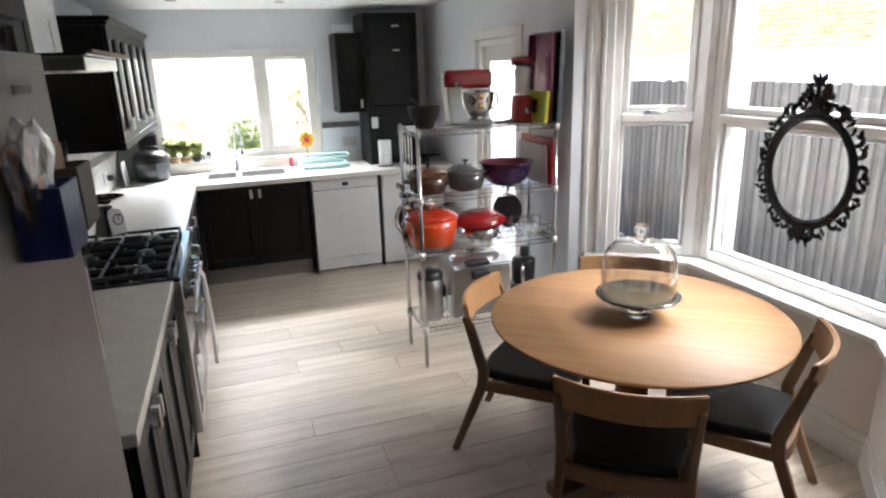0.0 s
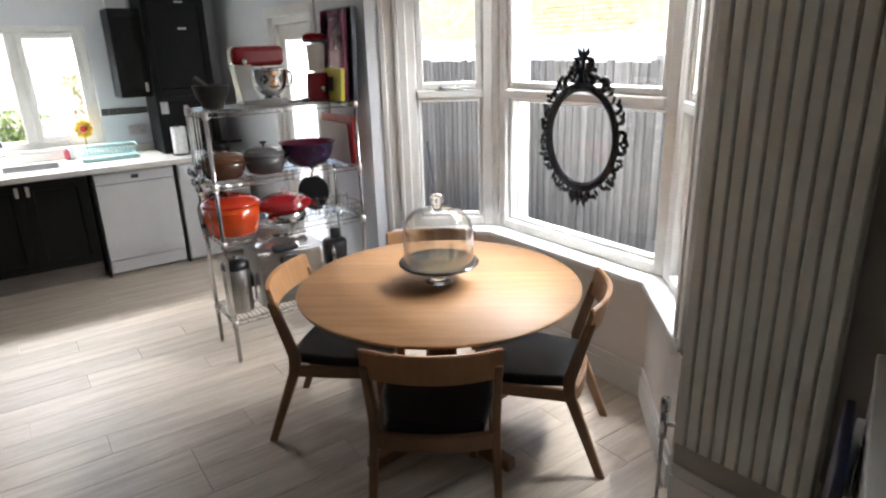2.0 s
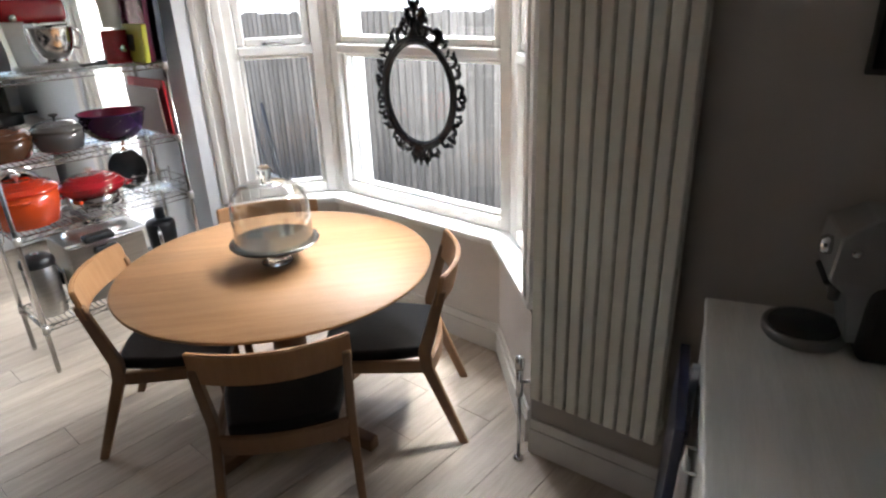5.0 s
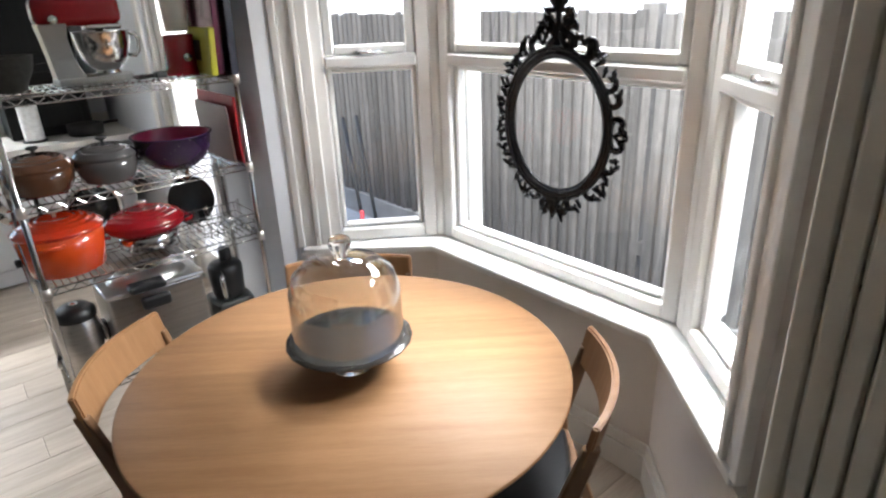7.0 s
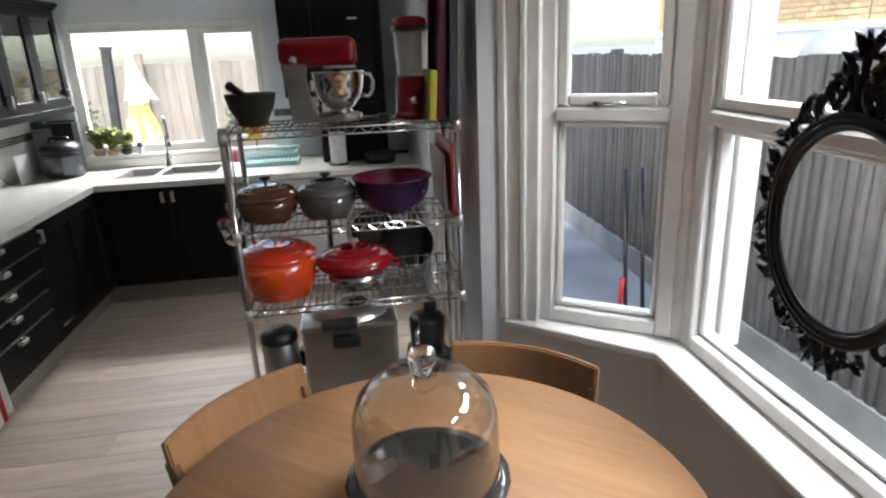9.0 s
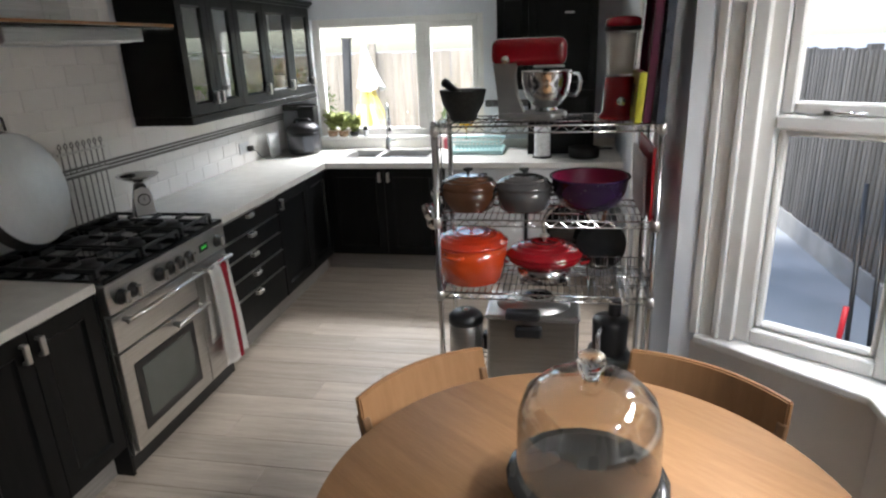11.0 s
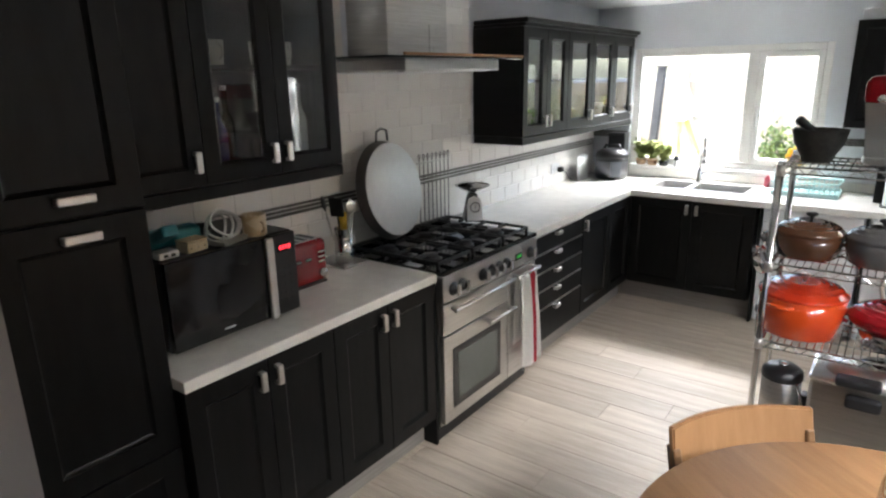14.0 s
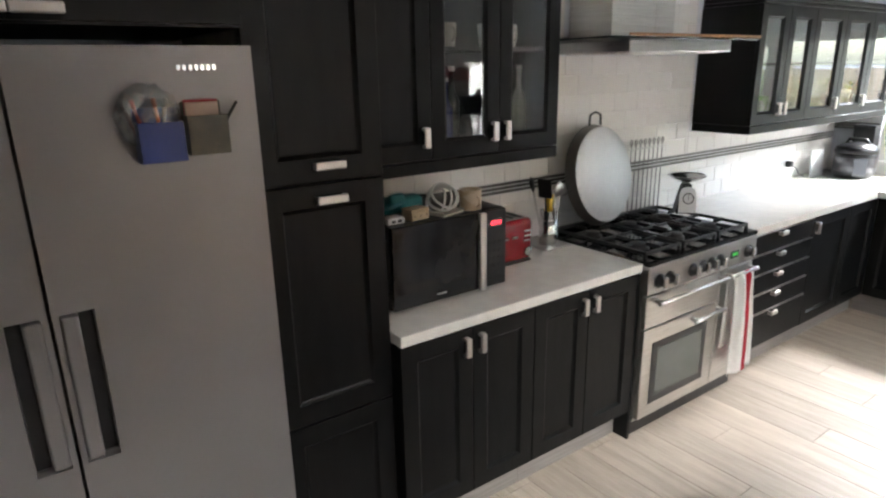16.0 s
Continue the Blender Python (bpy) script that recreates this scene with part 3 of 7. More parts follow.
# boiler cupboard and tall black unit at the end of the run
bc = thing("wall_cabinet", pose(1.262, 6.13, 0, 0, 0, -90), "black painted boiler cupboard on the wall", "cabinet", "wall cabinets")
part("body", B(-0.318, -0.001, 0, 0.24, 1.395, 2.10), BLACKCAB, bc)
cab_door(bc, 0, 0.24, 1.397, 2.098, (0.205, 1.475, True), fw=0.05)
tb = thing("tall_cabinet", pose(1.505, 6.05, 0, 0, 0, -90), "tall black painted cupboard standing on the worktop", "cabinet")
part("body", B(-0.398, -0.001, 0, 0.50, 0.907, 2.262), BLACKCAB, tb)
cab_door(tb, 0, 0.50, 0.912, 1.39, (0.05, 1.31, True), fw=0.05)
cab_door(tb, 0, 0.50, 1.394, 2.26, None, fw=0.05)
part("handle", J(B(0.02, 0.035, 0.26, 0.33, 1.93, 1.945, 0.004)), NICKEL, tb)
part("handle", J(B(0.02, 0.035, 0.26, 0.33, 2.14, 2.155, 0.004)), NICKEL, tb)


# dishwasher and washing machine
dw = thing("dishwasher", pose(0.893, BY - 0.005, 0, 0, 0, -90), "white free-standing dishwasher under the worktop", "dishwasher")
part("body", B(-0.58, -0.02, 0, 0.598, 0.02, 0.855, 0.004), WHITEAPP, dw)
part("door", B(-0.02, 0.0, 0.002, 0.596, 0.13, 0.76, 0.006, 2), WHITEAPP, dw)
part("control_panel", B(-0.02, 0.004, 0.002, 0.596, 0.764, 0.852, 0.008, 2), WHITEAPP, dw)
part("display", B(0.004, 0.006, 0.27, 0.325, 0.79, 0.822, 0.002), DARKPL, dw, "small dark display")
part("kickboard", B(-0.045, -0.012, 0.005, 0.593, 0.02, 0.125, 0.004), WHITEAPP, dw)
wm = thing("washing_machine", pose(1.522, BY - 0.005, 0, 0, 0, -90), "white front-loading washing machine under the worktop", "washing machine")
part("body", B(-0.58, 0.0, 0, 0.595, 0.012, 0.852, 0.012, 2), WHITEAPP, wm)
part("control_panel", B(0.0, 0.008, 0.01, 0.585, 0.715, 0.845, 0.006, 2), WHITEAPP, wm)
part("dial", X(lathe([(0, 0), (0.03, 0), (0.028, 0.022), (0, 0.024)], 24), pose(0.008, 0.40, 0.78, 0, 90, 0)), CHROME, wm)
part("door_rim", X(tube(ring(32, 0.175), 0.022, 8, True), pose(0.006, 0.3, 0.42, 0, 90, 0)), CHROME, wm, "grey round door rim")
part("door_glass", X(lathe([(0.155, 0.0), (0.14, 0.012), (0.09, 0.028), (0, 0.034)], 32), pose(0.004, 0.3, 0.42, 0, 90, 0)), BLACKGLASS, wm, "dark bowl-shaped door glass")

# range cooker
ck = thing("range_cooker", pose(-0.045, 3.168, 0), "stainless steel range cooker with a black gas hob", "cooker")
CW = 0.918
part("body", B(-0.62, -0.005, 0.002, CW - 0.002, 0.09, 0.89), STEEL, ck)
part("plinth", B(-0.60, -0.03, 0.01, CW - 0.01, 0, 0.09), DARKPL, ck)
part("control_panel", X(B(-0.02, 0.03, 0, CW, 0.755, 0.888, 0.006, 2), pose(0, 0, 0)), STEEL, ck)
hob = part("hob", J(B(-0.62, 0.03, 0.0, CW, 0.889, 0.912, 0.006, 2), B(-0.625, -0.60, 0, CW, 0.912, 0.94, 0.004)), BLACKGLASS, ck, "black enamel hob plate")
for i, y in enumerate((0.075, 0.150, 0.335, 0.415, 0.490, 0.565, 0.830)):
    k = part("knob", X(lathe([(0, 0), (0.030, 0), (0.030, 0.007), (0.024, 0.011), (0.022, 0.026), (0, 0.026)], 24), pose(0.031, y, 0.815, 0, 90, 0)), DARKPL, ck, "black control knob with a chrome grip")
    part("bezel", X(lathe([(0.0305, 0.0), (0.033, 0.0), (0.033, 0.008), (0.0305, 0.008)], 24), pose(0.031, y, 0.815, 0, 90, 0)), DARKPL, k)
    part("grip", X(B(-0.012, 0.012, -0.027, 0.027, 0.0262, 0.046, 0.006, 2), pose(0.031, y, 0.815, 0, 90, 0) @ pose(0, 0, 0, 0, 0, 90)), CHROME, k)
part("clock", B(0.03, 0.033, 0.665, 0.745, 0.80, 0.84, 0.002), DARKPL, ck, "dark clock panel")
part("clock_digits", J(*[B(0.033, 0.0345, 0.685 + i * 0.012, 0.693 + i * 0.012, 0.814, 0.828) for i in range(4)]), glow("green_digits", (0.10, 0.9, 0.15), 0.03), ck, "green lit clock digits")
def oven_door(y0, y1, z0, z1, label):
    return part("oven_door", B(-0.004, 0.024, y0, y1, z0, z1, 0.005, 2), STEEL, ck, label)
grill = oven_door(0.006, 0.605, 0.585, 0.745, "steel grill door with a long bar handle")
main = oven_door(0.006, 0.605, 0.110, 0.577, "steel oven door with a dark glass window")
tall_oven = oven_door(0.613, CW - 0.006, 0.110, 0.745, "tall steel side oven door")
def bar(y0, y1, z, host):
    part("handle", J(tube([(0.062, y0, z), (0.062, y1, z)], 0.011, 12), B(0.02, 0.066, y0 + 0.015, y0 + 0.035, z - 0.010, z + 0.010, 0.003), B(0.02, 0.066, y1 - 0.035, y1 - 0.015, z - 0.010, z + 0.010, 0.003)), STEEL, host, "round steel bar handle")
bar(0.05, 0.62, 0.715, grill)
bar(0.36, 0.63, 0.545, main)
bar(0.64, 0.90, 0.715, tall_oven)
part("oven_window", J(B(0.024, 0.027, 0.075, 0.525, 0.175, 0.500, 0.002)), DARKPL, main, "dark window surround")
part("window_glass", J(B(0.027, 0.029, 0.115, 0.485, 0.215, 0.465, 0.001)), OVENGLASS, main, "greenish reflective oven glass")
for gx, gy, r in ((-0.16, 0.16, 0.045), (-0.44, 0.16, 0.038), (-0.16, 0.46, 0.038), (-0.44, 0.46, 0.055), (-0.16, 0.76, 0.045), (-0.44, 0.76, 0.038)):
    part("burner", X(lathe([(r * 1.25, 0), (r * 1.2, 0.010), (r, 0.012), (r, 0.022), (r * 0.9, 0.026), (0, 0.028)], 24), pose(gx, gy, 0.912)), IRON, hob)
for y0 in (0.025, 0.322, 0.620):
    y1 = y0 + 0.275
    ym = (y0 + y1) / 2
    bars = [B(-0.585, -0.015, y0, y0 + 0.012, 0.932, 0.948, 0.003), B(-0.585, -0.015, y1 - 0.012, y1, 0.932, 0.948, 0.003), B(-0.585, -0.573, y0, y1, 0.932, 0.948, 0.003), B(-0.027, -0.015, y0, y1, 0.932, 0.948, 0.003), B(-0.306, -0.294, y0, y1, 0.932, 0.948, 0.003)]
    for gx in (-0.16, -0.44):
        bars += [B(gx - 0.13, gx - 0.045, ym - 0.006, ym + 0.006, 0.934, 0.951, 0.002), B(gx + 0.045, gx + 0.13, ym - 0.006, ym + 0.006, 0.934, 0.951, 0.002), B(gx - 0.006, gx + 0.006, y0, ym - 0.045, 0.934, 0.951, 0.002), B(gx - 0.006, gx + 0.006, ym + 0.045, y1, 0.934, 0.951, 0.002)]
    bars += [B(x, x + 0.014, y, y + 0.014, 0.912, 0.934) for x in (-0.585, -0.029) for y in (y0, y1 - 0.014)]
    part("pan_support", J(*bars), IRON, hob, "cast iron pan support")

# extractor hood
hd = thing("cooker_hood", pose(XW, 3.66, 0.045), "stainless steel chimney hood with a wide glass canopy", "cooker hood")
part("canopy", J(B(0.004, 0.50, -0.62, 0.555, 1.828, 1.838, 0.002), ), glassy("hood_glass", (0.55, 0.60, 0.58), 0.05, gloss=2.0), hd, "flat greenish glass canopy")
part("edge_light", B(0.496, 0.506, -0.50, 0.555, 1.839, 1.852, 0.002), OAK, hd, "warm wooden front edge strip")
part("filter_box", J(B(0.01, 0.46, -0.44, 0.36, 1.772, 1.827, 0.004)), STEEL, hd)
part("grille", J(*[B(0.04 + i * 0.055, 0.085 + i * 0.055, -0.40, 0.32, 1.768, 1.772) for i in range(7)]), NICKEL, hd)
part("chimney", B(0.001, 0.27, -0.34, 0.14, 1.839, ZC - 0.047, 0.003), STEEL, hd, "brushed steel chimney")
part("control", J(B(0.27, 0.275, -0.02, 0.10, 1.86, 2.0, 0.003), B(0.275, 0.278, 0.01, 0.07, 1.872, 1.892)), STEEL, hd, "small control plate")


# ---- dining set ----
TCX, TCY = 1.815, 2.335
tb_ = thing("dining_table", pose(TCX, TCY, 0, 0, 0, -38), "round oak dining table with an oiled top", "table")
top = lathe([(0, 0.718), (0.535, 0.718), (0.588, 0.726), (0.613, 0.740), (0.615, 0.746), (0.610, 0.751), (0, 0.752)], 96)
part("tabletop", top, OAKTOP, tb_)
part("pedestal", J(lathe([(0, 0.03), (0.07, 0.03), (0.07, 0.71), (0, 0.71)], 24), *[X(B(0.05, 0.42, -0.035, 0.035, 0.675, 0.716, 0.006, 2), pose(0, 0, 0, 0, 0, a)) for a in (0, 90, 180, 270)]), OAKD, tb_)
for a in (45, 135, 225, 315):
    part("foot", X(prism([(0.05, -0.032), (0.43, -0.026), (0.43, 0.026), (0.05, 0.032)], 0.0, 0.055, 0.006, 2), pose(0, 0, 0, 0, 0, a)), OAKD, tb_)


def arc_board(half, back, z0, z1, thick, n=12, lean=0.0):
    """A board bent in plan: its ends stand at y = +-half, its middle back by that much; lean tips it backwards."""
    bm = bmesh.new()
    rows = []
    for i in range(n + 1):
        u = -1 + 2 * i / n
        x = -back * (1 - u * u)
        nx, ny = 1.0, -2 * back * u / half
        l = math.hypot(nx, ny)
        ox, oy = nx / l * thick, ny / l * thick
        q = []
        for z, s in ((z0, 0), (z1, 0), (z1, 1), (z0, 1)):
            q.append(bm.verts.new((x + (ox if s else 0) - lean * (z - z0), u * half + (oy if s else 0), z)))
        rows.append(q)
    for a, b in zip(rows, rows[1:]):
        for k in range(4):
            bm.faces.new((a[k], a[(k + 1) % 4], b[(k + 1) % 4], b[k]))
    bm.faces.new(rows[0])
    bm.faces.new(rows[-1])
    bmesh.ops.recalc_face_normals(bm, faces=bm.faces)
    bmesh.ops.bevel(bm, geom=[e for e in bm.edges if e.calc_face_angle(0) > 1.0], offset=0.005, segments=2, affect="EDGES")
    return bm


def leg_bar(pts, w, d):
    """A square bar through points, w across y and d along x."""
    bm = bmesh.new()
    rows = []
    for x, y, z, s in pts:
        rows.append([bm.verts.new((x + sx * d / 2 * s, y + sy * w / 2 * s, z)) for sx, sy in ((-1, -1), (1, -1), (1, 1), (-1, 1))])
    for a, b in zip(rows, rows[1:]):
        for k in range(4):
            bm.faces.new((a[k], a[(k + 1) % 4], b[(k + 1) % 4], b[k]))
    bm.faces.new(rows[0])
    bm.faces.new(rows[-1])
    bmesh.ops.recalc_face_normals(bm, faces=bm.faces)
    bmesh.ops.bevel(bm, geom=bm.edges[:], offset=0.004, segments=1, affect="EDGES")
    return bm


# the chair's origin lies under its back; x points to the table
ch = thing("dining_chair", pose(0, 0, 0), "oak dining chair with a curved back and black leather seat", "chair", "chairs round the table")
for s in (-1, 1):
    part("leg", leg_bar([(-0.085, s * 0.235, 0, 0.8), (0.055, s * 0.225, 0.37, 1.1), (0.060, s * 0.225, 0.44, 1.1), (-0.015, s * 0.232, 0.70, 0.9)], 0.030, 0.045), OAKD, ch, "dark oak rear leg bent backwards above the seat")
    part("leg", leg_bar([(0.46, s * 0.222, 0, 0.75), (0.445, s * 0.222, 0.390, 1.1)], 0.032, 0.04), OAKD, ch)
    part("side_rail", B(0.06, 0.445, s * 0.222 - 0.011, s * 0.222 + 0.011, 0.338, 0.393, 0.004), OAKD, ch)
part("backrest", arc_board(0.250, 0.062, 0.640, 0.765, 0.020, 14, 0.22), OAK, ch, "curved pale oak back board")
part("back_rail", X(arc_board(0.225, 0.035, 0.325, 0.398, 0.022, 10), pose(0.035, 0, 0)), OAKD, ch)
part("front_rail", B(0.435, 0.455, -0.21, 0.21, 0.338, 0.393, 0.004), OAKD, ch)
seat_bm = prism([(0.040, -0.180), (0.24, -0.218), (0.47, -0.225), (0.485, 0), (0.47, 0.225), (0.24, 0.218), (0.040, 0.180), (0.022, 0)], 0.380, 0.430, 0.016, 3)
part("seat", seat_bm, LEATHER, ch, "padded black leather seat")


ch.matrix_world = pose(1.352, 2.868, 0, 0, 0, -42)
copy_thing(ch, pose(2.190, 2.948, 0, 0, 0, -124))
copy_thing(ch, pose(2.258, 1.862, 0, 0, 0, 129))
copy_thing(ch, pose(1.428, 1.836, 0, 0, 0, 52))

# ---- radiator on the angled wall ----
ang = math.degrees(math.atan2(DY.y, DY.x))
R0 = C0 + DY * 0.03 - DX * 0.06
rd = thing("radiator", pose(R0.x, R0.y, 0, 0, 0, ang), "tall pale vertical column radiator on the wall", "radiator")
NB = 10
for i in range(NB):
    y = 0.025 + i * 0.0475
    part("column", prism([(y - 0.0212, -0.010), (y - 0.0168, -0.020), (y + 0.0168, -0.020), (y + 0.0212, -0.010), (y + 0.0212, 0.012), (y - 0.0212, 0.012)], 0.31, 2.14, 0.003, 2), RADW, rd)
part("back_plate", B(0.002, 0.476, 0.021, 0.025, 0.33, 2.12, 0.001), RADW, rd)
part("header", B(0.0, 0.478, 0.0255, 0.050, 0.335, 0.38, 0.008, 2), RADW, rd)
part("header", B(0.0, 0.478, 0.0255, 0.050, 2.06, 2.105, 0.008, 2), RADW, rd)
# Spacer bar in grey: the shadow between the columns is put into its colour.
part("spacer_bar", B(0.012, 0.466, 0.010, 0.020, 1.217, 1.227, 0.001), surf("shaded_spacer", (0.34, 0.34, 0.31), None, 6, 0.6), rd, "thin spacer between the columns, its shadow in the grey colour")
vl = part("valve", J(tube([(-0.045, -0.012, 0.30), (-0.045, -0.012, 0.42)], 0.014, 12), tube([(-0.045, -0.012, 0.36), (0.0, 0.010, 0.365), (0.01, 0.03, 0.36)], 0.009, 10)), CHROME, rd, "chrome radiator valve")
part("valve_head", X(lathe([(0, 0), (0.017, 0), (0.018, 0.012), (0.016, 0.05), (0.010, 0.056), (0, 0.057)], 16), pose(-0.045, -0.012, 0.42)), CHROME, vl)
part("pipe", J(tube([(-0.045, -0.012, 0.0), (-0.045, -0.012, 0.30)], 0.0075, 10), X(lathe([(0.008, 0.0), (0.022, 0.0), (0.020, 0.006), (0.008, 0.008)], 16), pose(-0.045, -0.012, 0.0))), CHROME, vl, "thin chrome pipe to the floor")

# ---- wire shelving rack ----
RX0, RX1, RY0, RY1 = 1.256, 2.124, 3.604, 3.962
rk = thing("shelving_rack", pose(0, 0, 0), "chrome wire shelving rack with four shelves", "shelf")
for x in (RX0, RX1):
    for y in (RY0, RY1):
        part("post", J(tube([(x, y, 0.012), (x, y, 1.462)], 0.0115, 12), tube([(x, y, 0.0), (x, y, 0.03)], 0.009, 10)), CHROME, rk)
WIRE = mesh_of(tube([(0, 0, 0), (0, RY1 - RY0, 0)], 0.0022, 5), CHROME)
LONGW = mesh_of(tube([(0, 0, 0), (RX1 - RX0, 0, 0)], 0.003, 5), CHROME)
SH = (1.440, 1.060, 0.735, 0.262)
for z in SH:
    bars = []
    for y in (RY0, RY1):
        bars += [tube([(RX0, y, z), (RX1, y, z)], 0.0045, 6), tube([(RX0, y, z - 0.026), (RX1, y, z - 0.026)], 0.0035, 6)]
        n = 26
        zig = [(RX0 + 0.02 + (RX1 - RX0 - 0.04) * i / n, y, z if i % 2 else z - 0.026) for i in range(n + 1)]
        bars.append(tube(zig, 0.0026, 5))
    for x in (RX0, RX1):
        bars += [tube([(x, RY0, z), (x, RY1, z)], 0.0045, 6), tube([(x, RY0, z - 0.026), (x, RY1, z - 0.026)], 0.0035, 6)]
        zig = [(x, RY0 + 0.015 + (RY1 - RY0 - 0.03) * i / 10, z if i % 2 else z - 0.026) for i in range(11)]
        bars.append(tube(zig, 0.0026, 5))
    s = part("shelf", J(*bars), CHROME, rk)
    n = 34
    for i in range(n):
        share("wire", WIRE, s, (RX0 + (RX1 - RX0) * (i + 0.5) / n, RY0, z + 0.003))
    for k in (0.33, 0.67):
        share("brace_wire", LONGW, s, (RX0, RY0 + (RY1 - RY0) * k, z))
    for x in (RX0, RX1):
        for y in (RY0, RY1):
            part("collar", X(lathe([(0.0125, -0.035), (0.017, -0.035), (0.0155, 0.006), (0.0125, 0.006)], 14), pose(x, y, z)), NICKEL, s)

# ---- outside ----
ground = fixed("ground", J(B(-300, 300, -300, 300, -0.62, -0.60)), PAVE, "grey paved ground round the house", "ground")
yard = fixed("pavement", B(2.99, 6.0, -3.0, 12.0, -0.6, -0.13), surf("slate_paving", (0.24, 0.26, 0.29), (0.19, 0.21, 0.23), 2.0, 0.6, bump=0.15), "grey slate side passage paving", "paving")
garden = fixed("pavement_garden", B(-6.0, 2.98, YB + 0.21, 14.0, -0.6, -0.13), surf("garden_paving", (0.33, 0.32, 0.28), (0.27, 0.27, 0.22), 2.0, 0.8, bump=0.2), "pale garden paving", "paving")


# ---- pots and machines on the rack ----
def enamel(name, c, c2=None, rough=0.16):
    return surf(name, c, c2 or tuple(x * 0.7 for x in c), 3, rough, coat=0.4)


ORANGE = enamel("orange_enamel", (0.66, 0.075, 0.012), (0.50, 0.04, 0.008))
ORANGE_DEEP = enamel("red_orange_enamel", (0.60, 0.045, 0.012), (0.45, 0.025, 0.010))
CHERRY = enamel("cherry_enamel", (0.38, 0.012, 0.018), (0.26, 0.006, 0.012))
BROWN = enamel("brown_enamel", (0.13, 0.052, 0.024), (0.07, 0.03, 0.016))
GREY = enamel("grey_enamel", (0.105, 0.10, 0.10), (0.07, 0.068, 0.068))
REDPL = surf("red_gloss_metal", (0.24, 0.007, 0.013), (0.19, 0.005, 0.010), 4, 0.24, coat=0.2)
PURPLE = surf("purple_plastic", (0.032, 0.010, 0.055), (0.024, 0.008, 0.042), 4, 0.25)
MAGENTA = surf("pink_plastic", (0.30, 0.015, 0.075), (0.25, 0.012, 0.06), 4, 0.3)
STONEM = surf("dark_granite", (0.022, 0.024, 0.021), (0.013, 0.014, 0.013), 60, 0.6, bump=0.2, fine=0.6)
SILVERP = surf("silver_paint", (0.33, 0.33, 0.32), (0.29, 0.29, 0.28), 4, 0.33, 0.6)


def casserole(x, y, z, rx, ry, h, m, label, knob_m, rot=0, tall=1.0, lid_m=None):
    t = thing("casserole", pose(x, y, z, 0, 0, rot), label, "pot", "casseroles on the rack")
    sc = Matrix.Diagonal((1, ry / rx, 1, 1))
    r = rx
    part("pot", X(lathe([(0, 0.004), (r * 0.80, 0.0), (r * 0.88, 0.008), (r * 0.97, h * 0.55), (r, h), (r * 0.95, h), (r * 0.92, h * 0.5), (r * 0.8, 0.012), (0, 0.012)], 48), sc), m, t)
    for s in (-1, 1):
        part("side_handle", tube([(s * r * 0.95, -0.045, h - 0.022), (s * (r + 0.022), -0.035, h - 0.018), (s * (r + 0.030), 0, h - 0.017), (s * (r + 0.022), 0.035, h - 0.018), (s * r * 0.95, 0.045, h - 0.022)], 0.008, 10), m, t)
    prof = [(1.01, 0.001), (1.03, 0.006), (1.03, 0.012), (0.99, 0.017)]
    for q in (0.86, 0.70, 0.54, 0.38):
        hh = 0.017 + (1 - q ** 3) * 0.036 * tall
        prof += [(q + 0.045, hh - 0.002), (q + 0.015, hh + 0.0035), (q - 0.02, hh + 0.0025)]
    prof += [(0.22, 0.017 + 0.035 * tall), (0, 0.017 + 0.037 * tall)]
    lid = part("lid", X(lathe([(r * q, h + z_) for q, z_ in prof], 48), sc), lid_m or m, t)
    ktop = h + 0.017 + 0.036 * tall
    part("knob", X(lathe([(0.006, 0), (0.007, 0.014), (0.021, 0.022), (0.022, 0.029), (0.014, 0.033), (0, 0.034)], 20), pose(0, 0, ktop)), knob_m, lid, "round lid knob")
    return t


zs = {k: SH[k] + 0.0055 for k in range(4)}
casserole(1.371, 3.781, zs[2], 0.160, 0.160, 0.165, ORANGE, "large volcanic orange enamelled round casserole with lid", NICKEL, rot=68, tall=1.0, lid_m=ORANGE_DEEP)
# red casserole sits in a round wire stand
stand = thing("pot_stand", pose(1.693, 3.781, zs[2]), "round chrome warming stand with curled feet", "stand")
part("ring", X(lathe([(0.105, 0.0), (0.118, 0.0), (0.118, 0.055), (0.105, 0.055)], 40), pose(0, 0, 0.018)), CHROME, stand)
for a in range(4):
    part("foot", X(tube([(0.115, 0, 0.06), (0.135, 0, 0.045), (0.138, 0, 0.02), (0.125, 0, 0.004), (0.118, 0, 0.012)], 0.0045, 8), pose(0, 0, 0, 0, 0, 45 + 90 * a)), CHROME, stand)
casserole(1.693, 3.781, zs[2] + 0.075, 0.162, 0.135, 0.040, CHERRY, "shallow cherry red enamelled casserole with ridged lid", NICKEL, tall=1.25)
casserole(1.363, 3.781, zs[1], 0.122, 0.122, 0.092, BROWN, "small brown enamelled casserole with lid", DARKPL)
casserole(1.603, 3.781, zs[1], 0.118, 0.118, 0.092, GREY, "small slate grey enamelled casserole with lid", DARKPL)
pb = thing("mixing_bowl", pose(1.875, 3.786, zs[1]) @ Matrix.Diagonal((0.98, 0.98, 0.85, 1)), "large purple mixing bowl with a pink inside", "bowl")
part("outside", lathe([(0, 0.004), (0.075, 0.0), (0.088, 0.005), (0.128, 0.040), (0.152, 0.095), (0.161, 0.160), (0.170, 0.164), (0.169, 0.171), (0.158, 0.168)], 56), PURPLE, pb)
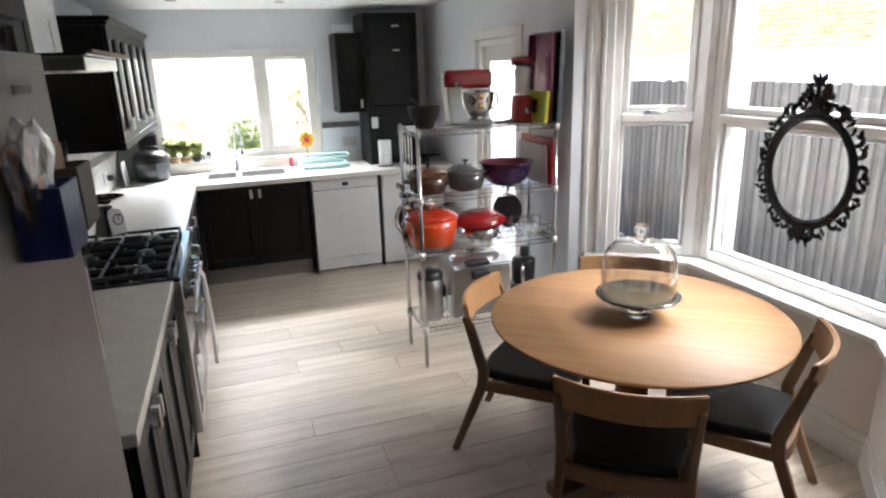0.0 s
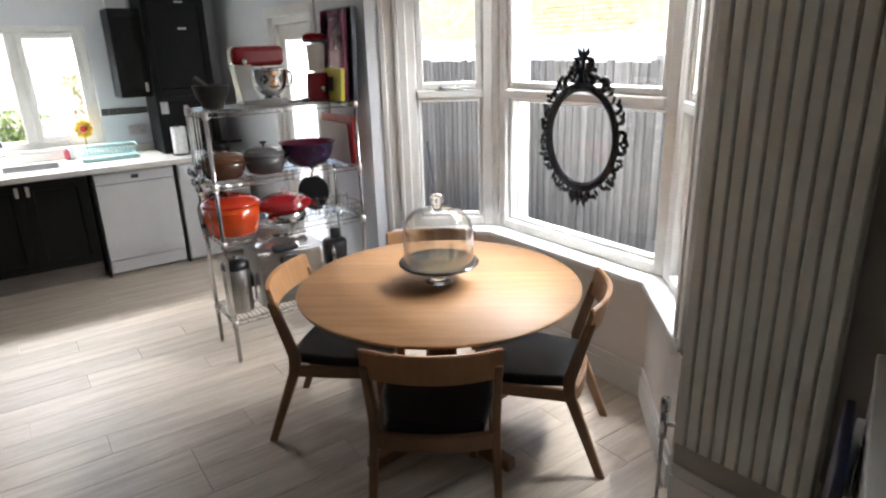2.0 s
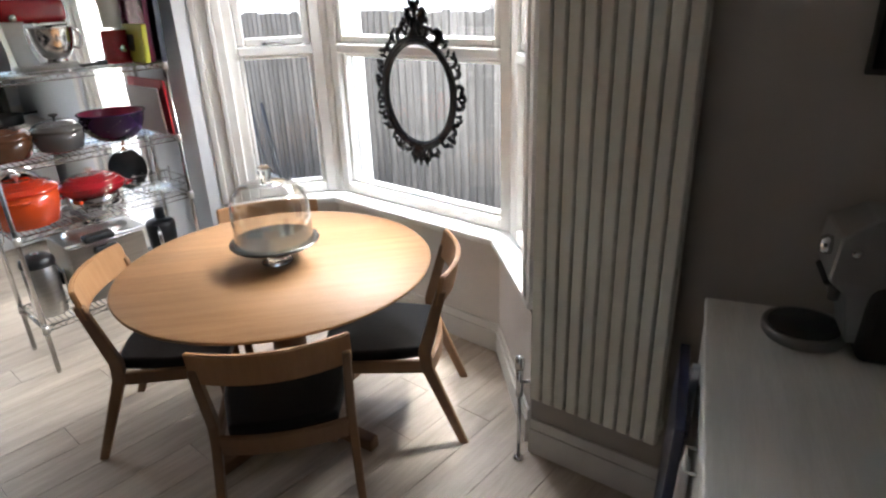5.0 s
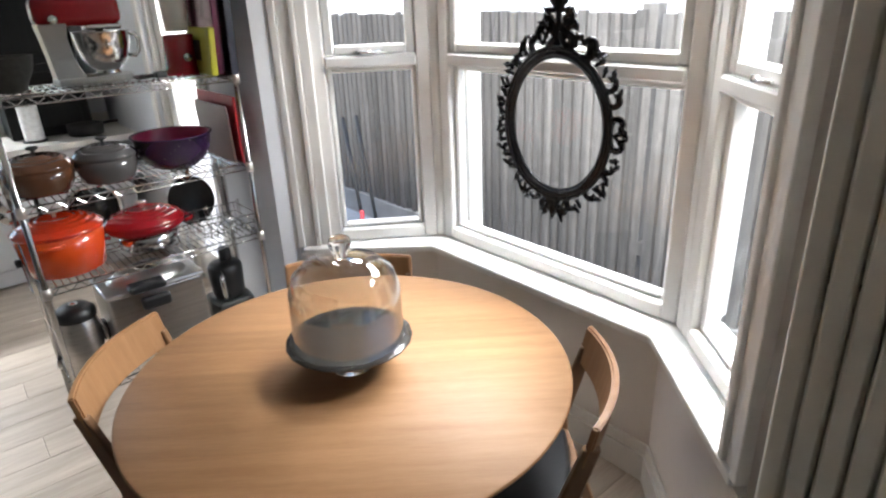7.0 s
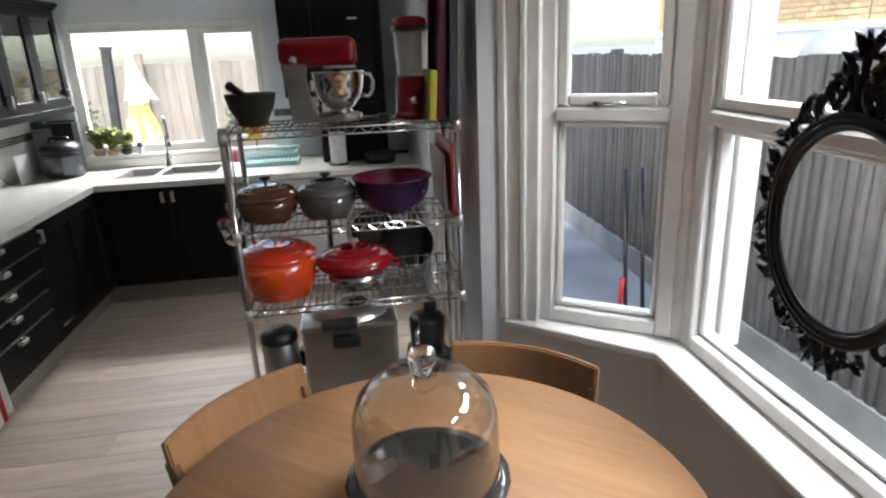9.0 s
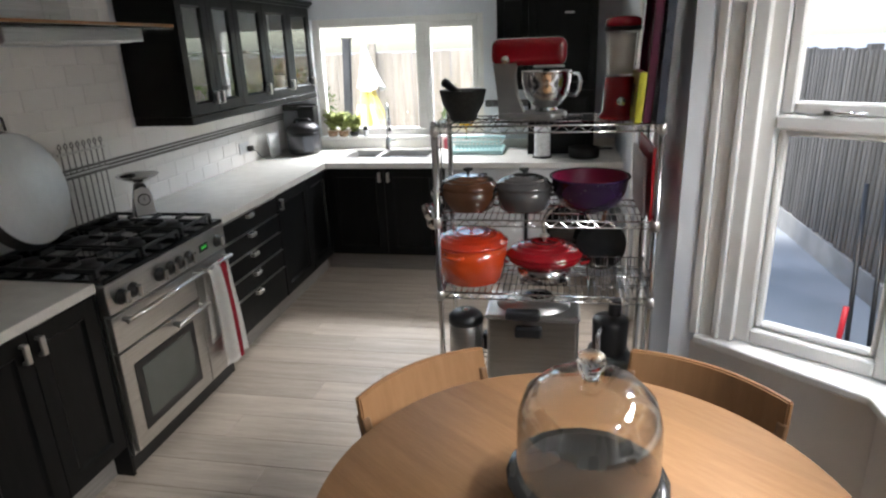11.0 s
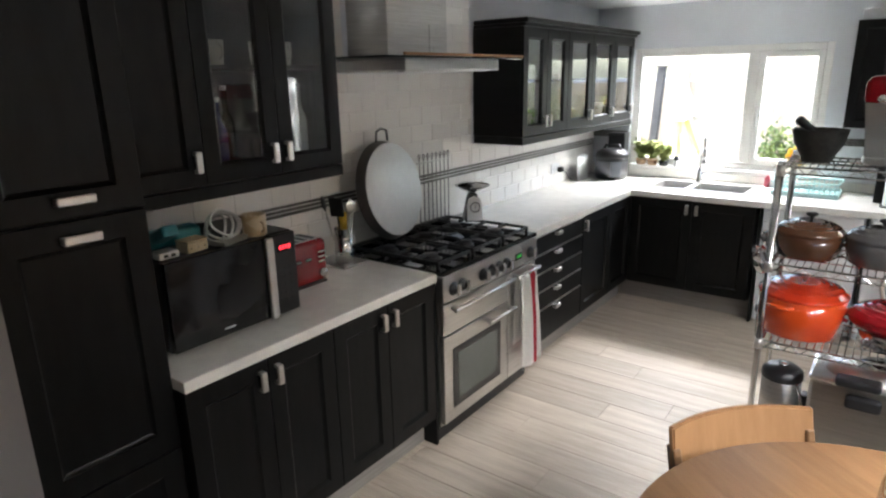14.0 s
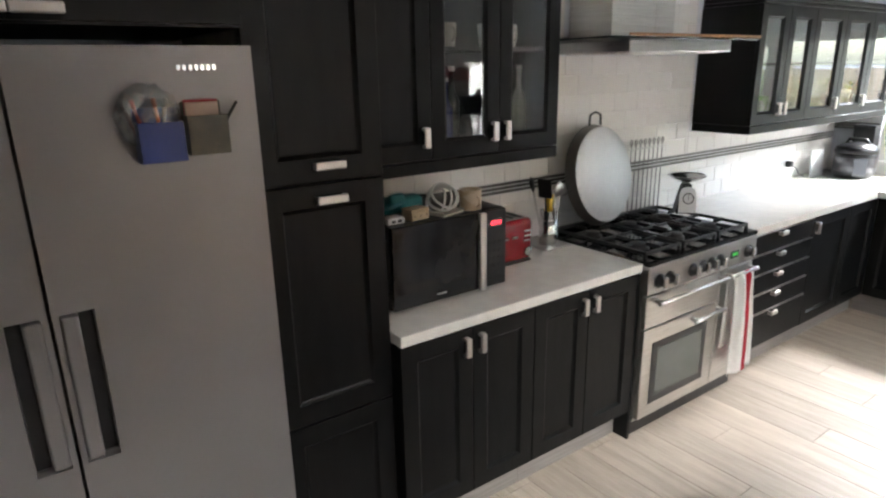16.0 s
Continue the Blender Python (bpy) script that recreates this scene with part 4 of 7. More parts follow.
part("inside", lathe([(0.158, 0.168), (0.149, 0.098), (0.124, 0.046), (0.08, 0.012), (0, 0.010)], 56), MAGENTA, pb, "glossy pink inner surface")
# chopping boards standing against the end
cb = thing("chopping_board", pose(2.105, 3.816, zs[1]), "red plastic chopping board standing upright", "chopping board", "boards")
part("board", B(-0.008, 0.004, -0.21, 0.22, 0, 0.285, 0.004, 2), surf("red_board", (0.40, 0.012, 0.022), None, 4, 0.4), cb)
cb2 = thing("chopping_board", pose(2.083, 3.836, zs[1], 0, -2, 0), "pale pinkish chopping board leaning on a red one", "chopping board", "boards")
part("board", B(-0.008, 0.004, -0.20, 0.17, 0, 0.245, 0.006, 2), surf("pale_board", (0.50, 0.42, 0.40), None, 4, 0.45), cb2)
# mortar and pestle
mo = thing("mortar_and_pestle", pose(1.351, 3.766, zs[0]), "dark granite mortar with its pestle", "mortar")
part("mortar", lathe([(0, 0.0), (0.048, 0.0), (0.055, 0.006), (0.060, 0.025), (0.085, 0.07), (0.096, 0.118), (0.097, 0.124), (0.086, 0.124), (0.075, 0.075), (0.04, 0.035), (0, 0.03)], 40), STONEM, mo)
part("pestle", X(lathe([(0, 0), (0.016, 0.002), (0.020, 0.012), (0.014, 0.06), (0.015, 0.12), (0.019, 0.15), (0.013, 0.162), (0, 0.165)], 20), pose(0.045, 0.0, 0.062, 0, -52, 0)), STONEM, mo)

# stand mixer: x is along the head
mx = thing("stand_mixer", pose(1.618, 3.781, zs[0]) @ Matrix.Diagonal((0.96, 0.96, 0.95, 1)), "stand mixer with a red head and steel bowl", "mixer")
part("base", J(prism([(-0.12, -0.075), (-0.02, -0.085), (0.10, -0.095), (0.155, -0.06), (0.165, 0), (0.155, 0.06), (0.10, 0.095), (-0.02, 0.085), (-0.12, 0.075), (-0.13, 0)], 0.004, 0.032, 0.010, 2), ), SILVERP, mx, "silver base plate")
part("column", J(leg_bar([(-0.068, 0, 0.028, 1.0), (-0.085, 0, 0.10, 0.80), (-0.095, 0, 0.18, 0.80), (-0.095, 0, 0.235, 0.95)], 0.12, 0.105)), SILVERP, mx)
hb = B(-0.150, 0.158, -0.062, 0.062, 0.222, 0.335, 0.034, 5)
part("head", hb, REDPL, mx, "glossy dark red motor head")
part("trim", J(B(0.02, 0.15, -0.050, 0.050, 0.205, 0.226, 0.008, 2), tube([(0.075, 0, 0.205), (0.075, 0, 0.15)], 0.014, 12)), CHROME, mx)
bw = part("bowl", X(lathe([(0, 0.0), (0.045, 0.0), (0.050, 0.012), (0.042, 0.020), (0.060, 0.032), (0.088, 0.07), (0.100, 0.12), (0.103, 0.165), (0.108, 0.170), (0.101, 0.170), (0.097, 0.12), (0.084, 0.072), (0, 0.036)], 48), pose(0.075, 0, 0.030)), CHROME, mx, "polished steel bowl")
part("bowl_handle", tube([(0.170, 0.01, 0.185), (0.205, 0.01, 0.182), (0.215, 0.01, 0.155), (0.210, 0.01, 0.115), (0.195, 0.01, 0.095), (0.165, 0.01, 0.100)], 0.0085, 10), CHROME, bw)
part("knob", X(lathe([(0, 0), (0.017, 0), (0.016, 0.016), (0, 0.018)], 20), pose(-0.09, -0.062, 0.25, 90, 0, 0)), CHROME, mx)

# blender
bl = thing("blender", pose(1.978, 3.776, zs[0]), "blender with a red base and clear jug", "blender")
part("base", J(lathe([(0, 0.0), (0.082, 0.0), (0.084, 0.010), (0.072, 0.022), (0.068, 0.03), (0.062, 0.155), (0.056, 0.160), (0, 0.160)], 32)), REDPL, bl)
part("dial", X(lathe([(0, 0), (0.018, 0), (0.016, 0.012), (0, 0.014)], 20), pose(0, -0.068, 0.07, 90, 0, 0)), CHROME, bl)
jug = part("jug", lathe([(0.052, 0.162), (0.055, 0.20), (0.060, 0.28), (0.066, 0.345), (0.063, 0.345), (0.057, 0.28), (0.050, 0.20), (0.048, 0.168)], 32), CLEAR, bl, "clear jug")
part("contents", lathe([(0, 0.17), (0.044, 0.17), (0.049, 0.25), (0.052, 0.32), (0, 0.32)], 24), surf("milky_plastic", (0.74, 0.72, 0.68), None, 4, 0.4), bl)
part("lid", lathe([(0, 0.384), (0.045, 0.382), (0.066, 0.372), (0.070, 0.352), (0.066, 0.344), (0, 0.344)], 32), REDPL, bl)
part("band", lathe([(0.069, 0.345), (0.071, 0.336), (0.068, 0.330), (0.066, 0.338)], 32), DARKPL, bl)
part("jug_handle", tube([(0.060, 0.0, 0.33), (0.098, 0.0, 0.325), (0.100, 0.0, 0.22), (0.055, 0.0, 0.20)], 0.008, 8), CLEAR, bl)
cable = thing("power_cable", pose(0, 0, zs[0]), "coiled black mains lead on the shelf", "cable")
part("lead", tube([(1.793 + 0.045 * math.cos(a * 0.55) + 0.006 * a / 4, 3.716 + 0.03 * math.sin(a * 0.55), 0.006 + 0.0016 * (a % 7)) for a in range(26)], 0.0035, 6), DARKPL, cable)
part("plug", B(1.833, 1.878, 3.676, 3.716, 0.002, 0.028, 0.006, 2), DARKPL, cable)
# trays on end at the side of the top shelf
def tray(x, y, rot, w, h, m, label):
    t = thing("baking_tray", pose(x, y, zs[0], 0, rot, 0), label, "tray", "trays on end")
    part("tray", J(B(-0.004, 0.0, -w / 2, w / 2, 0, h, 0.0015), B(-0.030, -0.004, -w / 2, -w / 2 + 0.006, 0, h, 0.002), B(-0.030, -0.004, w / 2 - 0.006, w / 2, 0, h, 0.002), B(-0.030, -0.004, -w / 2, w / 2, h - 0.006, h, 0.002), B(-0.030, -0.004, -w / 2, w / 2, 0, 0.006, 0.002)), m, t)
    return t


tray(2.118, 3.721, 2, 0.36, 0.515, surf("navy_metal", (0.020, 0.022, 0.035), (0.028, 0.03, 0.045), 6, 0.30), "large dark navy oven tray standing on end")
tray(2.078, 3.731, 3, 0.30, 0.505, surf("plum_metal", (0.14, 0.012, 0.055), (0.10, 0.010, 0.04), 6, 0.22, 0.3), "plum coloured oven tray standing on end")
yb = thing("scale_box", pose(2.031, 3.696, zs[0], 0, 4, 0), "lime yellow kitchen box with a dark window", "box")
part("box", B(-0.018, 0.010, -0.135, 0.115, 0, 0.185, 0.008, 2), surf("lime_plastic", (0.42, 0.40, 0.035), (0.37, 0.35, 0.03), 4, 0.35), yb)
part("window", B(-0.0205, -0.0185, -0.04, 0.03, 0.055, 0.135, 0.0008), DARKPL, yb)

# third shelf: wire basket and black pan behind it
wb = thing("wire_basket", pose(1.998, 3.736, zs[2]), "chrome wire dish basket", "basket")
for i in range(9):
    u = -0.115 + i * 0.0288
    part("wire", tube([(u, -0.12, 0.085), (u, -0.105, 0.01), (u, 0.0, 0.004), (u, 0.105, 0.01), (u, 0.12, 0.085)], 0.0022, 6), CHROME, wb)
for zz_, k in ((0.085, 1.0), (0.045, 0.94)):
    part("hoop", tube([(-0.125 * k, -0.12 * k, zz_), (0.125 * k, -0.12 * k, zz_), (0.125 * k, 0.12 * k, zz_), (-0.125 * k, 0.12 * k, zz_)], 0.003, 6, True), CHROME, wb)
for i in range(5):
    part("prong", tube([(-0.10 + i * 0.05, 0.02, 0.006), (-0.10 + i * 0.05, 0.03, 0.12), (-0.09 + i * 0.05, 0.035, 0.125), (-0.085 + i * 0.05, 0.03, 0.006)], 0.0022, 6), CHROME, wb)
fp = thing("frying_pan", pose(1.938, 3.941, zs[2] + 0.118, 78, 0, 8) @ pose(0, 0, 0, 0, 0, 84), "black frying pan standing on edge", "pan")
part("pan", lathe([(0, 0), (0.088, 0), (0.110, 0.030), (0.113, 0.032), (0.108, 0.030), (0.086, 0.005), (0, 0.005)], 40), IRON, fp)
part("handle", tube([(0.105, 0, 0.028), (0.16, 0, 0.05), (0.26, 0, 0.058)], [0.009, 0.010, 0.012], 8), surf("wood_handle", (0.30, 0.10, 0.03), None, 8, 0.5), fp, "reddish wooden handle")

# bottom shelf: steel urn, fryer, black kettle-like grinder
ur = thing("storage_flask", pose(1.341, 3.751, zs[3]), "tall brushed steel flask with a black lid", "flask")
part("flask", lathe([(0, 0), (0.074, 0), (0.077, 0.006), (0.077, 0.262), (0.072, 0.268), (0, 0.268)], 40), STEEL, ur)
part("lid", lathe([(0.078, 0.264), (0.081, 0.275), (0.078, 0.298), (0.055, 0.318), (0, 0.324)], 40), DARKPL, ur)
part("button", X(lathe([(0, 0), (0.020, 0), (0.018, 0.008), (0, 0.010)], 20), pose(0, 0, 0.322)), CHROME, ur)
part("handle", tube([(0.06, -0.05, 0.27), (0.085, -0.062, 0.20), (0.083, -0.060, 0.06), (0.062, -0.045, 0.04)], 0.006, 8), CHROME, ur)
df = thing("deep_fryer", pose(1.648, 3.781, zs[3]), "brushed steel deep fat fryer with black handles", "fryer")
part("body", prism([(-0.19, -0.135), (0.19, -0.135), (0.20, -0.12), (0.20, 0.13), (0.185, 0.145), (-0.185, 0.145), (-0.20, 0.13), (-0.20, -0.12)], 0.012, 0.330, 0.006, 2), STEEL, df)
lidf = part("lid", X(J(B(-0.205, 0.205, -0.145, 0.150, 0.332, 0.352, 0.008, 2), X(lathe([(0.150, 0.0), (0.135, 0.022), (0.09, 0.038), (0, 0.042)], 40), Matrix.Translation((0, 0, 0.352)) @ Matrix.Diagonal((1.1, 0.85, 1, 1)))), pose(0, 0, 0)), STEEL, df, "domed steel lid")
part("lid_window", X(lathe([(0.070, 0.0), (0.060, 0.008), (0, 0.012)], 32), pose(0.02, 0.02, 0.386)), BLACKGLASS, lidf, "small dark viewing window")
part("lid_handle", J(B(-0.115, 0.035, -0.185, -0.115, 0.345, 0.380, 0.012, 3)), DARKPL, lidf, "black lid handle")
part("handle", J(B(-0.075, 0.045, -0.170, -0.130, 0.255, 0.310, 0.014, 3)), DARKPL, df, "black front handle")
part("side_handle", J(B(-0.232, -0.198, -0.03, 0.03, 0.12, 0.20, 0.008, 2)), DARKPL, df)
for sx in (-1, 1):
    for sy in (-1, 1):
        part("foot", X(lathe([(0.014, 0), (0.014, 0.012), (0, 0.012)], 12), pose(sx * 0.16, sy * 0.1, 0)), DARKPL, df)
gr = thing("food_processor", pose(1.988, 3.766, zs[3]), "black food processor with a dark base", "food processor")
part("base", prism([(-0.085, -0.10), (0.085, -0.10), (0.10, 0.0), (0.085, 0.10), (-0.085, 0.10), (-0.10, 0.0)], 0.0, 0.14, 0.018, 3), surf("dark_green_grey_plastic", (0.030, 0.036, 0.034), None, 6, 0.35), gr)
part("bowl", X(lathe([(0.066, 0.0), (0.075, 0.02), (0.080, 0.15), (0.070, 0.165), (0, 0.170)], 32), pose(0, 0, 0.142)), DARKPL, gr)
part("chute", X(lathe([(0.030, 0), (0.028, 0.06), (0, 0.062)], 20), pose(0.02, 0.03, 0.31)), DARKPL, gr)
part("handle", tube([(-0.04, -0.072, 0.29), (-0.06, -0.115, 0.27), (-0.055, -0.110, 0.18), (-0.03, -0.075, 0.165)], 0.011, 8), CHROME, gr)

# ladles hung on the rack's end
for k, (yy, ln, lab) in enumerate(((3.66, 0.30, "long steel ladle hung from the rack"), (3.72, 0.36, "steel slotted spoon hung from the rack"), (3.79, 0.33, "steel strainer hung from the rack"), (3.85, 0.28, "steel fish slice hung from the rack"))):
    ut = thing("ladle", pose(RX0 - 0.022, yy, SH[0] - 0.03), lab, "utensil", "hanging utensils")
    part("hook", tube([(0.022, 0, 0.03), (0.012, 0, 0.038), (0.0, 0, 0.03), (0.0, 0, 0.0)], 0.002, 6), CHROME, ut)
    part("shaft", J(B(-0.002, 0.002, -0.008, 0.008, -ln, 0.0, 0.0015)), CHROME, ut)
    part("bowl", X(lathe([(0.040, 0.0), (0.037, -0.014), (0.024, -0.026), (0, -0.030), (0, -0.027), (0.022, -0.024), (0.035, -0.012)], 24), pose(-0.02, 0, -ln - 0.03, 0, 60, 0)), CHROME, ut)
lid_ = thing("pan_lid", pose(RX0 - 0.028, 3.80, 0.80, 0, 90, 0), "round glass pan lid with steel rim hung on the rack", "lid")
part("rim", tube(ring(36, 0.13), 0.004, 8, True), CHROME, lid_)
part("glass", lathe([(0.128, 0.0), (0.09, 0.010), (0, 0.016)], 36), CLEAR, lid_)
part("knob", X(lathe([(0, 0.0), (0.018, 0.004), (0.016, 0.02), (0, 0.024)], 16), pose(0, 0, -0.030)), DARKPL, lid_)
part("hanger", tube([(-0.130, 0, 0), (-0.20, 0, 0.012), (-0.232, 0, 0.024)], 0.002, 6), CHROME, lid_)

# ---- cake stand with glass dome on the table ----
ck_ = thing("cake_stand", pose(1.821, 2.340, 0.752), "glass cake stand with a dark plate and clear dome", "cake stand")
part("foot", lathe([(0, 0.0), (0.060, 0.0), (0.062, 0.004), (0.045, 0.012), (0.022, 0.030), (0.020, 0.060), (0.032, 0.078), (0, 0.080)], 40), SOLID, ck_)
pl = lathe([(0, 0.080), (0.120, 0.080), (0.172, 0.086), (0.176, 0.090), (0.174, 0.094), (0.15, 0.092), (0, 0.088)], 20)
part("plate", pl, surf("smoky_plate", (0.022, 0.021, 0.020), (0.034, 0.032, 0.030), 5, 0.14), ck_, "smoked dark plate with a faceted rim")
dome = part("dome", lathe([(0.152, 0.094), (0.152, 0.20), (0.149, 0.245), (0.136, 0.285), (0.105, 0.316), (0.06, 0.330), (0.0, 0.334), (0.0, 0.331), (0.058, 0.327), (0.103, 0.313), (0.133, 0.283), (0.146, 0.244), (0.149, 0.20), (0.149, 0.094)], 64), glassy("dome_glass", (0.955, 0.955, 0.945), 0.015, gloss=2.4), ck_, "clear glass dome")
part("dome_knob", X(lathe([(0, 0), (0.018, 0.0), (0.016, 0.010), (0.026, 0.022), (0.031, 0.038), (0.026, 0.054), (0.012, 0.062), (0, 0.063)], 32), pose(0, 0, 0.333)), SOLID, dome, "solid glass knob")

# ---- oval carved frame hanging before the bay window ----
mf = thing("oval_frame", pose(2.814, 2.458, 1.262, 90, 0, 90), "ornate black carved oval frame hung before the window", "picture frame")
A_, B_ = 0.224, 0.253
LOOP = [2 * math.pi * i / 64 for i in range(64)]
part("inner_ring", tube([(A_ * 0.945 * math.cos(t), B_ * 0.95 * math.sin(t), 0.004) for t in LOOP], 0.008, 8, True), JET, mf)
part("middle_ring", tube([(A_ * math.cos(t), B_ * math.sin(t), 0) for t in LOOP], 0.014, 10, True), JET, mf)
part("outer_ring", tube([(A_ * 1.065 * math.cos(t), B_ * 1.06 * math.sin(t), -0.002) for t in LOOP], 0.011, 8, True), JET, mf)


def scroll(cx, cy, a, size, turn, fat=1.0, wind=4.4):
    """A carved scroll that leaves the ring and winds up into a bead."""
    pts, rad = [], []
    n = 16
    for i in range(n + 1):
        u = i / n
        ang_ = a + math.pi + turn * wind * u
        r = size * (1 - 0.72 * u ** 1.2)
        pts.append((cx + r * math.cos(ang_), cy + r * math.sin(ang_), 0.006 * math.sin(3 * u)))
        rad.append(fat * (0.0115 - 0.0055 * u + (0.004 if i == n else 0)))
    return tube(pts, rad, 7)


def leaf(cx, cy, a, l, w):
    bm = bmesh.new()
    n = 7
    rows = []
    for i in range(n + 1):
        u = i / n
        ww = w * math.sin(math.pi * min(0.98, u * 0.86 + 0.12)) * (0.75 + 0.25 * math.cos(9 * u))
        p = Vector((cx + l * u * math.cos(a), cy + l * u * math.sin(a), 0))
        q = Vector((-math.sin(a), math.cos(a), 0))
        rows.append([bm.verts.new(p - q * ww), bm.verts.new(p + Vector((0, 0, 0.013 * (1 - u * 0.6)))), bm.verts.new(p + q * ww), bm.verts.new(p - Vector((0, 0, 0.010)))])
    for r0, r1 in zip(rows, rows[1:]):
        for k in range(4):
            bm.faces.new((r0[k], r0[(k + 1) % 4], r1[(k + 1) % 4], r1[k]))
    bm.faces.new(rows[0]), bm.faces.new(rows[-1])
    bmesh.ops.recalc_face_normals(bm, faces=bm.faces)
    return bm


rnd = random.Random(5)
NS = 24
for i in range(NS):
    t = 2 * math.pi * (i + 0.5) / NS + rnd.uniform(-0.05, 0.05)
    up_ = max(0.0, math.sin(t)) ** 3
    size = 0.029 + 0.012 * up_ + rnd.uniform(-0.004, 0.004)
    ex, ey = A_ * 1.06 + size * 0.95, B_ * 1.05 + size * 0.95
    turn = 1 if math.cos(t) > 0 else -1
    turn *= -1 if i % 3 == 2 else 1
    part("scroll", scroll(ex * math.cos(t), ey * math.sin(t), t, size, turn, rnd.uniform(0.9, 1.25)), JET, mf)
    for k in (-1, 0, 1):
        tt = t + k * 0.09 + rnd.uniform(-0.03, 0.03)
        r0 = 0.012 + (0.028 if k == 0 else 0.006)
        part("leaf", leaf((A_ * 1.06 + r0) * math.cos(tt), (B_ * 1.05 + r0) * math.sin(tt), tt + turn * (0.9 if k == 0 else 0.45) + rnd.uniform(-0.25, 0.25), 0.036 + 0.016 * up_ + rnd.uniform(0, 0.012), 0.0125 + rnd.uniform(0, 0.004)), JET, mf)
for s in (-1, 1):
    part("crest_scroll", scroll(s * 0.060, B_ + 0.075, -math.pi / 2 + math.pi - s * 0.3, 0.056, -s, 1.25), JET, mf)
    part("crest_scroll", scroll(s * 0.128, B_ + 0.030, math.pi / 2 - s * 0.7, 0.046, s, 1.2), JET, mf)
    part("crest_scroll", scroll(s * 0.034, B_ + 0.125, math.pi / 2 - s * 0.2, 0.034, s, 1.1), JET, mf)
    for k in range(3):
        part("crest_leaf", leaf(s * (0.010 + 0.012 * k), B_ + 0.135 - 0.030 * k, math.pi / 2 - s * (0.45 + 0.35 * k), 0.062, 0.020), JET, mf)
    part("foot_scroll", scroll(s * 0.048, -B_ - 0.050, -math.pi / 2 + s * 0.5, 0.038, s, 1.15), JET, mf)
    part("foot_leaf", leaf(s * 0.02, -B_ - 0.035, -math.pi / 2 + s * 0.4, 0.075, 0.018), JET, mf)
part("crest_leaf", leaf(0, B_ + 0.075, math.pi / 2, 0.118, 0.026), JET, mf)
part("crest_stem", leaf(0, B_ + 0.005, math.pi / 2, 0.11, 0.022), JET, mf)
part("foot_leaf", leaf(0, -B_ - 0.02, -math.pi / 2, 0.085, 0.022), JET, mf)
part("hanging_wire", tube([(0, B_ + 0.18, -0.012), (0, 0.99, -0.012)], 0.0009, 5), CHROME, mf)

# ---- garden window over the sink ----
gw = thing("window_4", pose(0, YB, 0), "white plastic two-part kitchen window over the sink", "window", "", "structure")
FR = 0.055
part("window_frame", J(B(WX0, WX0 + FR, 0.05, 0.12, WZ0 + 0.02, WZ1, 0.006), B(WX1 - FR, WX1, 0.05, 0.12, WZ0 + 0.02, WZ1, 0.006), B(WX0 + FR, WX1 - FR, 0.05, 0.12, WZ1 - FR, WZ1, 0.006), B(WX0 + FR, WX1 - FR, 0.05, 0.12, WZ0 + 0.02, WZ0 + 0.02 + FR, 0.006), B(0.555, 0.625, 0.045, 0.12, WZ0 + 0.02 + FR, WZ1 - FR, 0.006)), WHITE, gw)
for a, b in ((WX0 + FR, 0.555), (0.625, WX1 - FR)):
    fw = 0.012 if a < 0 else 0.045
    z0, z1 = WZ0 + 0.02 + FR, WZ1 - FR
    s = part("sash", J(B(a, a + fw, 0.045, 0.10, z0, z1, 0.005), B(b - fw, b, 0.045, 0.10, z0, z1, 0.005), B(a + fw, b - fw, 0.045, 0.10, z0, z0 + fw, 0.005), B(a + fw, b - fw, 0.045, 0.10, z1 - fw, z1, 0.005)), WHITE, gw)
    g = part("pane", B(a + fw, b - fw, 0.070, 0.076, z0 + fw, z1 - fw), GLASS, s)
    g.visible_shadow = False
part("window_handle", J(B(0.637, 0.655, 0.02, 0.045, 1.42, 1.50, 0.004), B(0.638, 0.654, 0.012, 0.03, 1.36, 1.47, 0.005)), WHITE, gw)
part("window_sill", B(WX0, WX1, -0.012, 0.05, WZ0 - 0.012, WZ0 + 0.019, 0.004), WHITE, gw)

# ---- glazed side door behind the rack ----
FROST = bpy.data.materials.new("frosted_glass")
FROST.use_nodes = True
nt = FROST.node_tree
nt.nodes.remove(nt.nodes["Principled BSDF"])
a_, b_, c_ = nt.nodes.new("ShaderNodeBsdfTranslucent"), nt.nodes.new("ShaderNodeBsdfTransparent"), nt.nodes.new("ShaderNodeMixShader")
a_.inputs[0].default_value = (0.9, 0.9, 0.9, 1)
c_.inputs[0].default_value = 0.25
nt.links.new(a_.outputs[0], c_.inputs[1])
nt.links.new(b_.outputs[0], c_.inputs[2])
nt.links.new(c_.outputs[0], nt.nodes["Material Output"].inputs[0])
d1 = thing("door_1", pose(XR, 0, 0), "white side door with a tall frosted pane", "door", "", "structure")
part("door_frame", J(B(0.02, 0.13, DY0, DY0 + 0.05, 0, 1.968, 0.004), B(0.02, 0.13, DY1 - 0.05, DY1, 0, 1.968, 0.004), B(0.02, 0.13, DY0 + 0.05, DY1 - 0.05, 1.92, 1.968, 0.004)), WHITE, d1)
leaf_d = part("door_leaf", J(B(0.05, 0.09, DY0 + 0.052, DY0 + 0.16, 0.005, 1.918, 0.003), B(0.05, 0.09, DY1 - 0.16, DY1 - 0.052, 0.005, 1.918, 0.003), B(0.05, 0.09, DY0 + 0.16, DY1 - 0.16, 1.81, 1.918, 0.003), B(0.05, 0.09, DY0 + 0.16, DY1 - 0.16, 0.005, 0.25, 0.003)), WHITE, d1)
